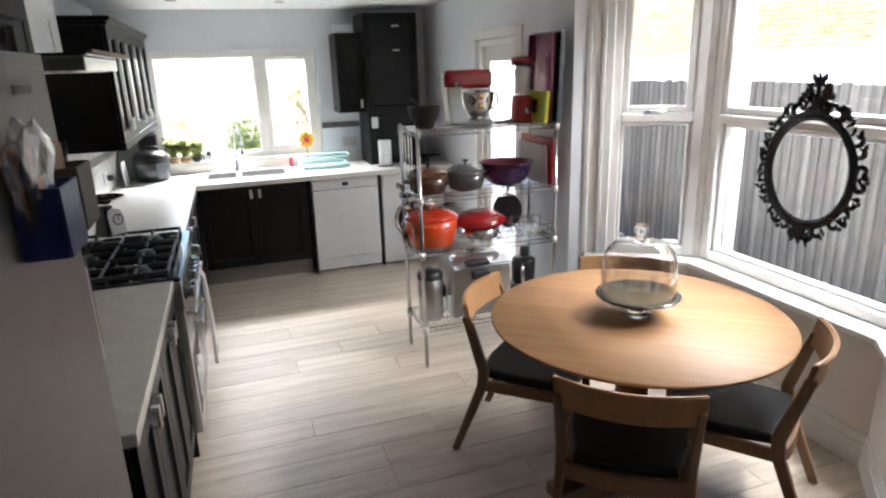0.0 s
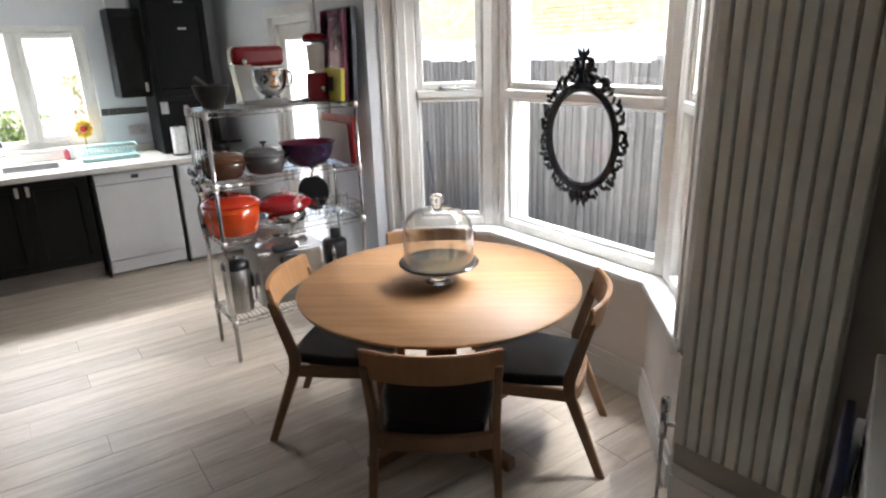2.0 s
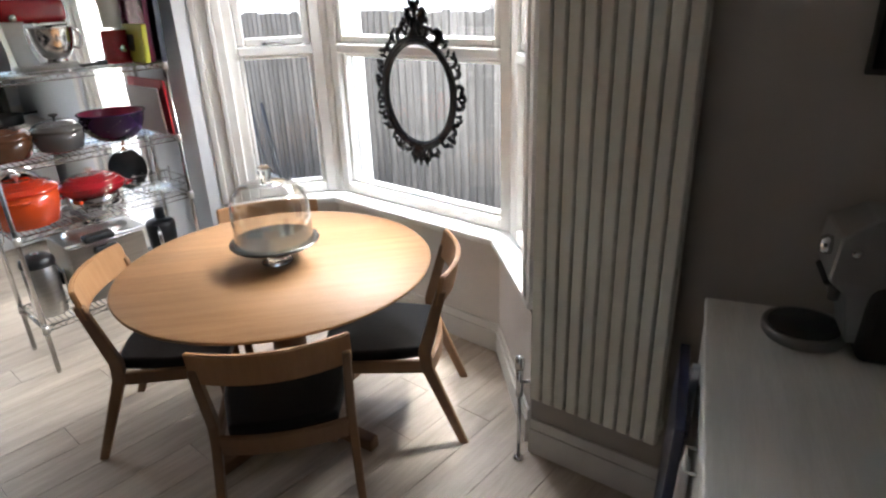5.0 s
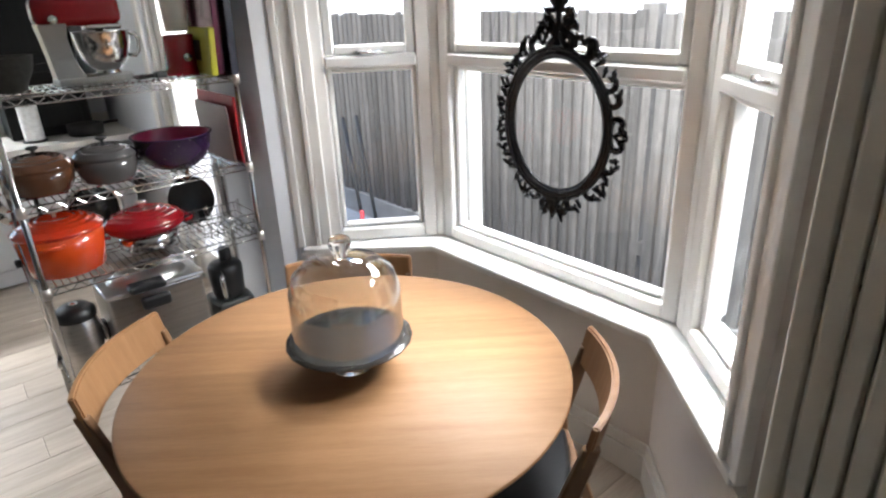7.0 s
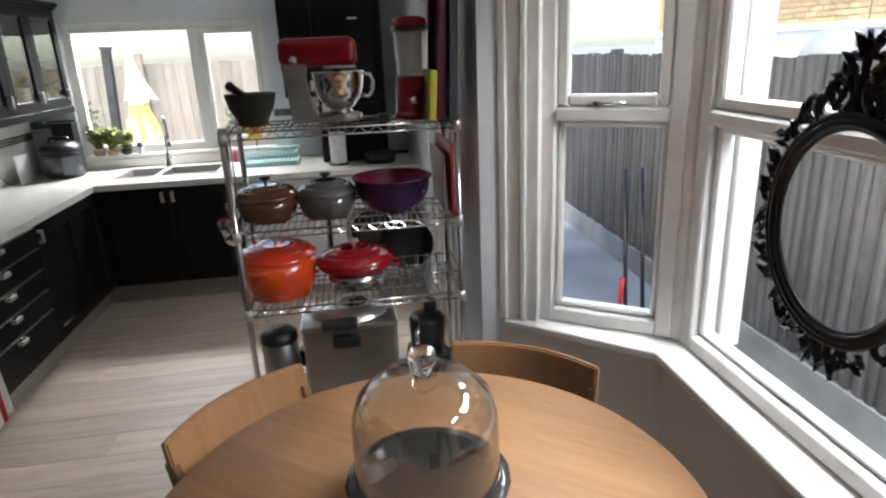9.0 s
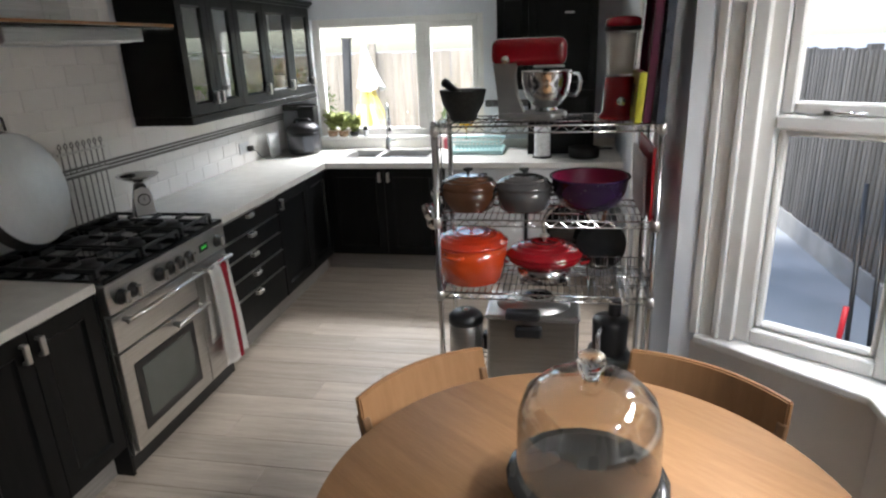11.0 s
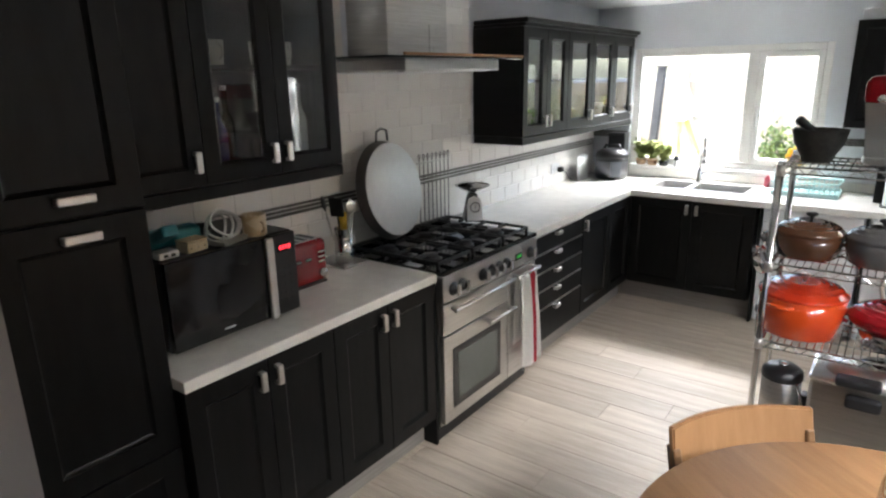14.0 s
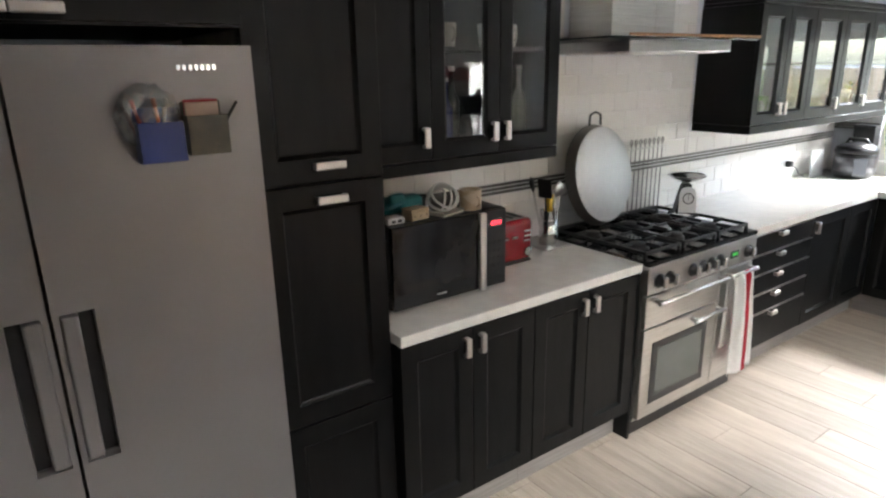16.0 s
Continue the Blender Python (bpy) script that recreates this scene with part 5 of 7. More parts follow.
fp_ = part("pane", B(0.066, 0.072, DY0 + 0.158, DY1 - 0.158, 0.248, 1.812), FROST, leaf_d, "frosted glass pane")
fp_.visible_shadow = False
part("door_handle", J(tube([(0.05, DY0 + 0.10, 1.0), (0.0, DY0 + 0.10, 1.0), (0.0, DY0 + 0.22, 1.0)], 0.008, 8)), CHROME, leaf_d)
for nm, b in (("trim_door", B(-0.016, -0.001, DY0 - 0.07, DY0, 0, 2.04, 0.004)), ("trim_door", B(-0.016, -0.001, DY1, DY1 + 0.07, 0, 2.04, 0.004)), ("trim_door", B(-0.016, -0.001, DY0, DY1, 1.97, 2.04, 0.004))):
    o = fixed(nm, X(b, pose(XR, 0, 0)), WHITE, "white door architrave", "door trim")

# ---- timber mouldings at the bay's edge ----
jv = Vector((0.82, -0.575, 0))
for i, (o_, w_, p_) in enumerate(((0.0, 0.030, 0.030), (0.032, 0.050, 0.014), (0.084, 0.022, 0.024), (0.108, 0.045, 0.010))):
    s0 = Vector((2.284, 3.552, 0)) + jv * o_ * 1.0
    n_ = Vector((-0.575, -0.82, 0))
    q = [s0 + n_ * p_, s0 + jv * w_ + n_ * p_, s0 + jv * w_ - n_ * 0.06, s0 - n_ * 0.06]
    fixed("trim_architrave", prism([v[:2] for v in q], 0.634, 2.26, 0.004, 2), WHITE, "white painted moulding at the edge of the bay", "trim")
jr = Vector((0.65, 0.76, 0))
for i, (o_, w_, p_) in enumerate(((0.0, 0.032, 0.026), (0.034, 0.05, 0.012), (0.086, 0.024, 0.022))):
    s0 = Vector((2.300, 1.429, 0)) + jr * o_
    n_ = Vector((-0.76, 0.65, 0))
    q = [s0 + n_ * p_, s0 + jr * w_ + n_ * p_, s0 + jr * w_ - n_ * 0.06, s0 - n_ * 0.06]
    fixed("trim_architrave", prism([v[:2] for v in q], 0.634, 2.26, 0.004, 2), WHITE, "white painted moulding at the edge of the bay", "trim")

# ---- ceiling downlights ----
for x, y in ((-0.03, 5.69), (0.78, 5.81), (1.55, 5.6), (0.4, 3.9), (1.5, 3.2), (0.6, 2.0)):
    dl = thing("downlight", pose(x, y, ZC), "small round recessed ceiling spotlight, switched off", "ceiling light", "downlights")
    part("bezel", lathe([(0.028, -0.001), (0.042, -0.001), (0.040, -0.006), (0.028, -0.004)], 28), CHROME, dl)
    part("lens", lathe([(0, -0.001), (0.028, -0.001), (0.026, -0.003), (0, -0.003)], 24), surf("lamp_lens", (0.7, 0.7, 0.68), None, 5, 0.2), dl)

# ---- on the worktops ----
# sink with two bowls and a tap
SINKST = surf("sink_steel", (0.78, 0.77, 0.75), (0.72, 0.71, 0.69), 6, 0.33, 0.85)
sk = thing("kitchen_sink", pose(0, 0, 0), "inset stainless steel sink with two bowls", "sink")
def bowl_bm(x0, x1, y0, y1, d):
    t = 0.003
    return J(B(x0, x1, y0, y1, 0.906 - d, 0.906 - d + t), B(x0, x0 + t, y0, y1, 0.906 - d + t, 0.906), B(x1 - t, x1, y0, y1, 0.906 - d + t, 0.906), B(x0 + t, x1 - t, y0, y0 + t, 0.906 - d + t, 0.906), B(x0 + t, x1 - t, y1 - t, y1, 0.906 - d + t, 0.906))
XA, XM0, XM1, XE = SX0 + 0.02, 0.285, 0.325, SX1 - 0.02
YA, YE = SY0 + 0.02, SY1 - 0.02
part("bowl", bowl_bm(XA, XM0, YA, YE - 0.04, 0.14), SINKST, sk)
part("bowl", bowl_bm(XM1, XE, YA, YE - 0.04, 0.17), SINKST, sk)
part("rim", J(B(SX0 - 0.012, SX1 + 0.012, SY0 - 0.012, YA, 0.9055, 0.9095, 0.0015), B(SX0 - 0.012, SX1 + 0.012, YE - 0.04, SY1 + 0.012, 0.9055, 0.9095, 0.0015), B(SX0 - 0.012, XA, YA, YE - 0.04, 0.9055, 0.9095), B(XM0, XM1, YA, YE - 0.04, 0.9055, 0.9095), B(XE, SX1 + 0.012, YA, YE - 0.04, 0.9055, 0.9095)), STEEL, sk)
tp = thing("kitchen_tap", pose(0.30, 6.315, 0.9095), "tall chrome kitchen tap with a swan neck and spray", "tap")
part("base", lathe([(0, 0), (0.026, 0), (0.026, 0.012), (0.018, 0.018), (0.017, 0.10), (0, 0.10)], 24), CHROME, tp)
part("spout", tube([(0, 0, 0.09), (0, 0, 0.30)] + [(0.0 + 0.028 * (1 - math.cos(a)), -0.062 * (1 - math.cos(a)), 0.30 + 0.085 * math.sin(a)) for a in [math.pi * k / 10 for k in range(1, 11)]] + [(0.056, -0.124, 0.27)], 0.009, 12), CHROME, tp)
part("spray_head", tube([(0.056, -0.124, 0.285), (0.056, -0.124, 0.17)], [0.013, 0.017], 14), CHROME, tp)
part("lever", tube([(0.012, 0, 0.07), (0.07, -0.01, 0.085)], 0.006, 8), CHROME, tp)

# multi-cooker
mc = thing("multi_cooker", pose(-0.405, 6.185, 0.905), "black electric pressure cooker with a silver band", "pressure cooker")
part("body", lathe([(0, 0.0), (0.120, 0.0), (0.132, 0.012), (0.140, 0.04), (0.142, 0.17), (0.137, 0.185), (0, 0.185)], 44), DARKPL, mc)
part("band", lathe([(0.1425, 0.05), (0.1435, 0.052), (0.1435, 0.155), (0.1425, 0.157)], 44), surf("dark_steel", (0.12, 0.12, 0.13), None, 5, 0.3, 0.8), mc)
part("lid", lathe([(0.143, 0.187), (0.145, 0.20), (0.135, 0.228), (0.10, 0.252), (0.04, 0.262), (0, 0.263)], 44), DARKPL, mc)
part("lid_handle", tube([(-0.075, 0, 0.25), (-0.06, 0, 0.285), (0.06, 0, 0.285), (0.075, 0, 0.25)], 0.012, 8), DARKPL, mc)
part("control_panel", X(B(-0.045, 0.045, -0.150, -0.141, 0.03, 0.16, 0.006, 2), pose(0, 0, 0, 0, 0, 35)), surf("panel_blue_grey", (0.10, 0.11, 0.13), None, 5, 0.3), mc)
wp = thing("white_splash_board", pose(-0.60, 6.02, 0.905, 0, -4, 0), "thin white board leaning on the tiles", "board")
part("board", B(0, 0.012, -0.10, 0.10, 0, 0.20, 0.003), WHITEAPP, wp)
kb = thing("coffee_caddy", pose(-0.43, 6.385, 0.905), "tall dark square canister in the corner", "canister")
part("canister", B(-0.075, 0.075, -0.055, 0.055, 0, 0.36, 0.006, 2), DARKPL, kb)
part("lid", B(-0.078, 0.078, -0.058, 0.058, 0.361, 0.378, 0.006, 2), DARKPL, kb)

# herbs on the window sill
LEAFM = surf("herb_green", (0.30, 0.33, 0.10), (0.18, 0.23, 0.06), 10, 0.55, per=0.2)
TERRA = surf("pale_clay", (0.44, 0.30, 0.20), (0.38, 0.25, 0.16), 10, 0.8)


def herb(x, y, z, r, h, seed, label, pot_m):
    t = thing("herb_pot", pose(x, y, z), label, "plant", "herbs on the sill")
    part("pot", lathe([(0, 0), (r * 0.62, 0), (r * 0.80, h * 0.22), (r * 0.75, h * 0.22), (r * 0.6, 0.006), (0, 0.006)], 20), pot_m, t)
    rr = random.Random(seed)
    stems, lv = [], bmesh.new()
    for i in range(64):
        a, d = rr.uniform(0, 6.3), rr.uniform(0.1, 1.0) * r * 1.45
        top_ = Vector((d * math.cos(a), d * 0.7 * math.sin(a), h * rr.uniform(0.55, 1.0)))
        stems.append(tube([(0.2 * top_.x, 0.2 * top_.y, h * 0.26), (0.7 * top_.x, 0.7 * top_.y, h * 0.5), tuple(top_)], 0.0013, 4))
        for k in range(9):
            u = rr.uniform(0.12, 1.0)
            p = Vector((top_.x * u, top_.y * u, h * 0.25 + (top_.z - h * 0.25) * u)) + Vector([rr.uniform(-0.012, 0.012) for _ in range(3)])
            m = pose(*p, rr.uniform(-60, 60), rr.uniform(-60, 60), rr.uniform(0, 360)) @ Matrix.Diagonal((0.020, 0.013, 1, 1))
            q = [lv.verts.new(m @ Vector(c)) for c in ((-1, 0, 0), (0, -1, 0.002), (1, 0, 0), (0, 1, 0.002))]
            lv.faces.new(q)
    part("stems", J(*stems), LEAFM, t)
    part("leaves", lv, LEAFM, t)
    return t


herb(-0.245, YB + 0.018, WZ0 + 0.02, 0.058, 0.225, 1, "leafy green herb in a clay pot on the sill", TERRA)
herb(-0.145, YB + 0.018, WZ0 + 0.02, 0.058, 0.215, 2, "leafy green basil in a clay pot on the sill", TERRA)
herb(-0.045, YB + 0.018, WZ0 + 0.02, 0.052, 0.190, 3, "trailing green herb in a dark pot on the sill", DARKPL)
pm = thing("pepper_mill", pose(0.062, YB + 0.012, WZ0 + 0.02), "small black and white pepper mill on the sill", "mill")
part("body", lathe([(0, 0), (0.022, 0), (0.024, 0.01), (0.018, 0.035), (0.021, 0.05), (0, 0.052)], 20), WHITEAPP, pm)
part("top", X(lathe([(0.020, 0), (0.024, 0.012), (0.020, 0.034), (0, 0.040)], 20), pose(0, 0, 0.052)), DARKPL, pm)
# ornament with red and yellow petals
fl = thing("flower_ornament", pose(0.965, YB - 0.020, 0.976), "bright red and yellow flower ornament by the window", "ornament")
part("stem", tube([(0, 0, 0), (0, 0, 0.12)], 0.006, 8), LEAFM, fl)
YEL, REDO = surf("yellow_glaze", (0.75, 0.42, 0.02), None, 5, 0.3), surf("scarlet_glaze", (0.65, 0.05, 0.02), None, 5, 0.3)
for k in range(8):
    part("petal", X(lathe([(0, -0.030), (0.022, -0.01), (0.024, 0.008), (0.012, 0.026), (0, 0.032)], 12), pose(0.048 * math.cos(k * math.pi / 4), -0.01, 0.165 + 0.052 * math.sin(k * math.pi / 4)) @ Matrix.Diagonal((1, 0.5, 1, 1))), YEL, fl)
part("centre", X(lathe([(0, -0.03), (0.028, -0.012), (0.030, 0.01), (0.018, 0.028), (0, 0.034)], 16), pose(0, -0.022, 0.165) @ Matrix.Diagonal((1, 0.6, 1, 1))), REDO, fl)
# soap bottles
for x, c, h in ((0.80, (0.55, 0.10, 0.14), 0.10), (0.84, (0.75, 0.75, 0.74), 0.13)):
    sp = thing("soap_bottle", pose(x, 6.37, 0.905), "small soap bottle with a pump beside the sink", "bottle", "soap bottles")
    part("bottle", lathe([(0, 0), (0.020, 0), (0.022, 0.005), (0.022, h * 0.7), (0.010, h * 0.82), (0.010, h * 0.9), (0, h * 0.9)], 20), surf("soap_plastic", c, None, 5, 0.3), sp)
    part("pump", J(tube([(0, 0, h * 0.9), (0, 0, h * 1.15), (0, -0.025, h * 1.15)], 0.004, 8)), WHITEAPP, sp)
# dish drainer
MINT = surf("mint_plastic", (0.45, 0.66, 0.66), (0.40, 0.60, 0.60), 5, 0.35)
dd = thing("dish_drainer", pose(1.09, 6.20, 0.905), "pale turquoise plastic dish drainer on the worktop", "dish rack")
part("tray", J(B(-0.215, 0.215, -0.15, 0.15, 0, 0.012, 0.004), B(-0.215, -0.205, -0.15, 0.15, 0.012, 0.03), B(0.205, 0.215, -0.15, 0.15, 0.012, 0.03), B(-0.205, 0.205, -0.15, -0.14, 0.012, 0.03), B(-0.205, 0.205, 0.14, 0.15, 0.012, 0.03)), MINT, dd)
part("rim", tube([(-0.21, -0.145, 0.10), (0.21, -0.145, 0.10), (0.225, 0, 0.115), (0.21, 0.145, 0.10), (-0.21, 0.145, 0.10), (-0.225, 0, 0.115)], 0.007, 8, True), MINT, dd)
for i in range(13):
    u = -0.19 + i * 0.0316
    part("rib", tube([(u, -0.145, 0.10), (u, -0.135, 0.02), (u, 0.135, 0.02), (u, 0.145, 0.10)], 0.0035, 6), MINT, dd)
# kitchen roll
kr = thing("kitchen_roll", pose(1.62, 5.93, 0.905), "white kitchen roll on a dark holder", "kitchen roll")
part("base", lathe([(0, 0), (0.075, 0), (0.074, 0.010), (0, 0.012)], 28), DARKPL, kr)
part("roll", lathe([(0.020, 0.014), (0.058, 0.014), (0.060, 0.018), (0.060, 0.232), (0.058, 0.236), (0.020, 0.236)], 36), surf("paper_towel", (0.80, 0.80, 0.79), None, 40, 0.9, bump=0.4), kr)
part("pole", tube([(0, 0, 0.01), (0, 0, 0.26)], 0.008, 10), DARKPL, kr)
tk = thing("saucepan", pose(1.93, 5.92, 0.905), "low black saucepan on the worktop", "pan")
part("pan", lathe([(0, 0), (0.105, 0), (0.112, 0.008), (0.115, 0.075), (0.110, 0.075), (0.106, 0.01), (0, 0.008)], 36), IRON, tk)
part("handle", tube([(0.11, 0, 0.062), (0.16, -0.03, 0.072), (0.20, -0.06, 0.074)], 0.009, 8), DARKPL, tk)
bx = thing("cardboard_box", pose(1.36, 6.26, 2.101), "small white box with a handle on the boiler cupboard", "box")
part("box", B(-0.085, 0.075, -0.06, 0.06, 0, 0.075, 0.006, 2), WHITEAPP, bx)
part("handle", tube([(0.075, 0, 0.02), (0.100, 0, 0.025), (0.100, 0, 0.055), (0.075, 0, 0.06)], 0.005, 8), WHITEAPP, bx)


def socket(m, label, switch=True, group="sockets"):
    t = thing("wall_socket", m, label, "socket", group)
    part("plate", B(0, 0.008, -0.073, 0.073, -0.043, 0.043, 0.003, 2), WHITEAPP if switch else STEEL, t)
    part("switch", J(B(0.008, 0.012, -0.045, -0.030, 0.012, 0.030, 0.002), B(0.008, 0.012, 0.030, 0.045, 0.012, 0.030, 0.002)), WHITEAPP, t)
    for s in (-1, 1):
        part("pins", J(B(0.0082, 0.0088, s * 0.036 - 0.004, s * 0.036 + 0.004, -0.005, 0.004), B(0.0082, 0.0088, s * 0.036 - 0.014, s * 0.036 - 0.007, -0.022, -0.018), B(0.0082, 0.0088, s * 0.036 + 0.007, s * 0.036 + 0.014, -0.022, -0.018)), DARKPL, t)
    return t


so = socket(pose(XW + 0.010, 5.66, 1.035), "white double socket on the tiles with a black plug")
pg = thing("plug", pose(XW + 0.0225, 5.70, 1.025), "black mains plug in the socket", "plug")
part("plug", B(0, 0.045, -0.022, 0.022, -0.022, 0.022, 0.008, 2), DARKPL, pg)
part("lead", tube([(0.04, 0.0, -0.005), (0.06, 0.03, -0.03), (0.05, 0.10, -0.08), (0.05, 0.2, -0.116)], 0.0035, 6), DARKPL, pg)
so2 = socket(pose(1.39, YB - 0.012, 1.095, 0, 0, -90), "steel double socket on the wall under the boiler cupboard", False)
sw = thing("fused_switch", pose(1.56, 6.022, 1.30, 0, 0, -90), "small white wireless control on the cupboard door", "switch")
part("plate", B(0.002, 0.018, -0.03, 0.03, -0.05, 0.05, 0.004, 2), WHITEAPP, sw)

# microwave with clutter on top
MWY0, MWY1 = 1.955, 2.490
mw = thing("microwave", pose(-0.225, MWY0, 0.905), "black microwave oven with a silver handle bar", "microwave")
mwW = MWY1 - MWY0
part("body", B(-0.40, -0.012, 0.0, mwW, 0.012, 0.332, 0.006, 2), DARKPL, mw)
part("door", B(-0.010, 0.012, 0.002, mwW - 0.125, 0.016, 0.328, 0.005, 2), BLACKGLASS, mw, "glossy black door")
part("handle", B(0.014, 0.034, mwW - 0.150, mwW - 0.118, 0.016, 0.328, 0.006, 2), NICKEL, mw, "wide silver handle bar")
cp_ = part("control_panel", B(-0.010, 0.010, mwW - 0.112, mwW - 0.002, 0.016, 0.328, 0.004, 2), DARKPL, mw)
part("display", B(0.0102, 0.0115, mwW - 0.090, mwW - 0.022, 0.260, 0.292), BLACKGLASS, cp_)
part("digits", J(*[B(0.0117, 0.0122, mwW - 0.080 + i * 0.014, mwW - 0.071 + i * 0.014, 0.268, 0.284) for i in range(4)]), glow("red_digits", (1.0, 0.03, 0.05), 0.4), cp_, "glowing red clock digits")
for r_ in range(5):
    for c_i in range(3):
        part("button", B(0.0102, 0.0125, mwW - 0.092 + c_i * 0.026, mwW - 0.074 + c_i * 0.026, 0.06 + r_ * 0.032, 0.078 + r_ * 0.032, 0.002), surf("grey_button", (0.016, 0.016, 0.017), None, 5, 0.5) if (r_, c_i) == (0, 0) else bpy.data.materials["grey_button"], cp_)
part("badge", B(0.0122, 0.0128, 0.19, 0.235, 0.040, 0.046), WHITEAPP, mw, "tiny pale badge bar")
for sx in (-0.36, -0.05):
    for sy in (0.04, mwW - 0.04):
        part("foot", X(lathe([(0.012, 0), (0.012, 0.012), (0, 0.012)], 12), pose(sx, sy, 0)), DARKPL, mw)
MT = 0.905 + 0.332
tl_ = thing("wooden_box", pose(-0.275, 2.10, MT, 0, 0, 8), "small pale wooden box with metal studs on the microwave", "box")
part("box", B(-0.03, 0.03, -0.042, 0.042, 0, 0.032, 0.003), surf("pale_ply", (0.55, 0.45, 0.30), None, 12, 0.6), tl_)
part("lid", B(-0.031, 0.031, -0.043, 0.043, 0.033, 0.042, 0.003), surf("pale_ply_lid", (0.50, 0.40, 0.26), None, 12, 0.6), tl_)
part("stud", J(*[X(lathe([(0, 0), (0.004, 0), (0, 0.003)], 10), pose(0.030, y, 0.016, 0, 90, 0)) for y in (-0.028, 0, 0.028)]), CHROME, tl_)
cr = thing("power_drill", pose(-0.40, 2.10, MT), "teal cordless tool lying on the microwave", "tool")
TEAL = surf("teal_plastic", (0.03, 0.20, 0.22), (0.02, 0.15, 0.17), 6, 0.4)
part("body", X(B(-0.035, 0.035, -0.10, 0.10, 0.0, 0.062, 0.02, 3), pose(0, 0, 0.002)), TEAL, cr)
part("nose", X(lathe([(0.026, 0), (0.022, 0.03), (0.012, 0.05), (0, 0.05)], 20), pose(0, 0.10, 0.034, -90, 0, 0)), DARKPL, cr)
part("grip", X(B(-0.02, 0.02, -0.03, 0.03, 0, 0.11, 0.01, 2), pose(0.01, -0.06, 0.035, 0, 65, 0)), TEAL, cr)
cl = thing("cable_coil", pose(-0.33, 2.23, MT), "coil of white cable on the microwave", "cable")
part("coil", J(*[X(tube([(0.055 * math.cos(t), 0.055 * math.sin(t), 0.004 * math.sin(3 * t)) for t in [2 * math.pi * i / 28 for i in range(28)]], 0.005, 6, True), pose(0.01 * k, 0.008 * k, 0.036 + 0.009 * k, 62 - 7 * k, 10 * k, 20 * k)) for k in range(4)]), surf("white_cable", (0.62, 0.64, 0.63), None, 5, 0.45), cl)
mg = thing("mug", pose(-0.275, 2.355, MT), "small cream mug with a brown pattern", "mug")
CREAM = surf("cream_glaze", (0.62, 0.52, 0.38), (0.50, 0.38, 0.24), 30, 0.35, spread=0.05)
part("cup", lathe([(0, 0), (0.040, 0), (0.043, 0.004), (0.045, 0.078), (0.042, 0.078), (0.040, 0.006), (0, 0.006)], 28), CREAM, mg)
part("handle", tube([(0.036, 0, 0.055), (0.056, 0, 0.050), (0.058, 0, 0.025), (0.036, 0, 0.015)], 0.005, 8), CREAM, mg)
ph = thing("tile_sample", pose(-0.27, 2.235, MT, 0, 0, 14), "thin pale tray with small things on the microwave", "tray")
part("tray", J(B(-0.04, 0.04, -0.06, 0.06, 0, 0.008, 0.002), B(-0.04, 0.04, -0.06, -0.056, 0.008, 0.016), B(-0.04, 0.04, 0.056, 0.06, 0.008, 0.016)), surf("pale_tray", (0.50, 0.48, 0.42), None, 8, 0.4), ph)
bk = thing("switch_box", pose(-0.275, 2.00, MT), "small white switch box on the microwave", "box")
part("box", B(-0.03, 0.03, -0.035, 0.035, 0, 0.022, 0.003), WHITEAPP, bk)
part("rocker", J(B(0.030, 0.032, -0.02, -0.005, 0.006, 0.016), B(0.030, 0.032, 0.005, 0.02, 0.006, 0.016)), DARKPL, bk)
# toaster
ts = thing("toaster", pose(-0.43, 2.70, 0.905), "glossy red four-slice toaster with chrome dial", "toaster")
part("body", B(-0.13, 0.035, -0.125, 0.115, 0.012, 0.205, 0.026, 4), REDPL, ts)
part("base", B(-0.125, 0.03, -0.12, 0.11, 0, 0.014, 0.004), DARKPL, ts)
part("top_plate", B(-0.11, 0.015, -0.10, 0.09, 0.203, 0.2075, 0.002), STEEL, ts)
part("slot", J(*[B(-0.10, 0.008, -0.085 + i * 0.045, -0.062 + i * 0.045, 0.2077, 0.209) for i in range(4)]), DARKPL, ts)
part("dial", X(J(lathe([(0, 0), (0.021, 0), (0.020, 0.014), (0.010, 0.018), (0, 0.018)], 24)), pose(0.035, 0.075, 0.055, 0, 90, 0)), CHROME, ts)
for y in (-0.065, -0.01):
    part("lever", B(0.033, 0.055, y - 0.016, y + 0.016, 0.125, 0.137, 0.004), CHROME, ts)
for i in range(3):
    part("button", B(0.035, 0.039, 0.055, 0.095, 0.10 + i * 0.022, 0.109 + i * 0.022, 0.002), CHROME, ts)
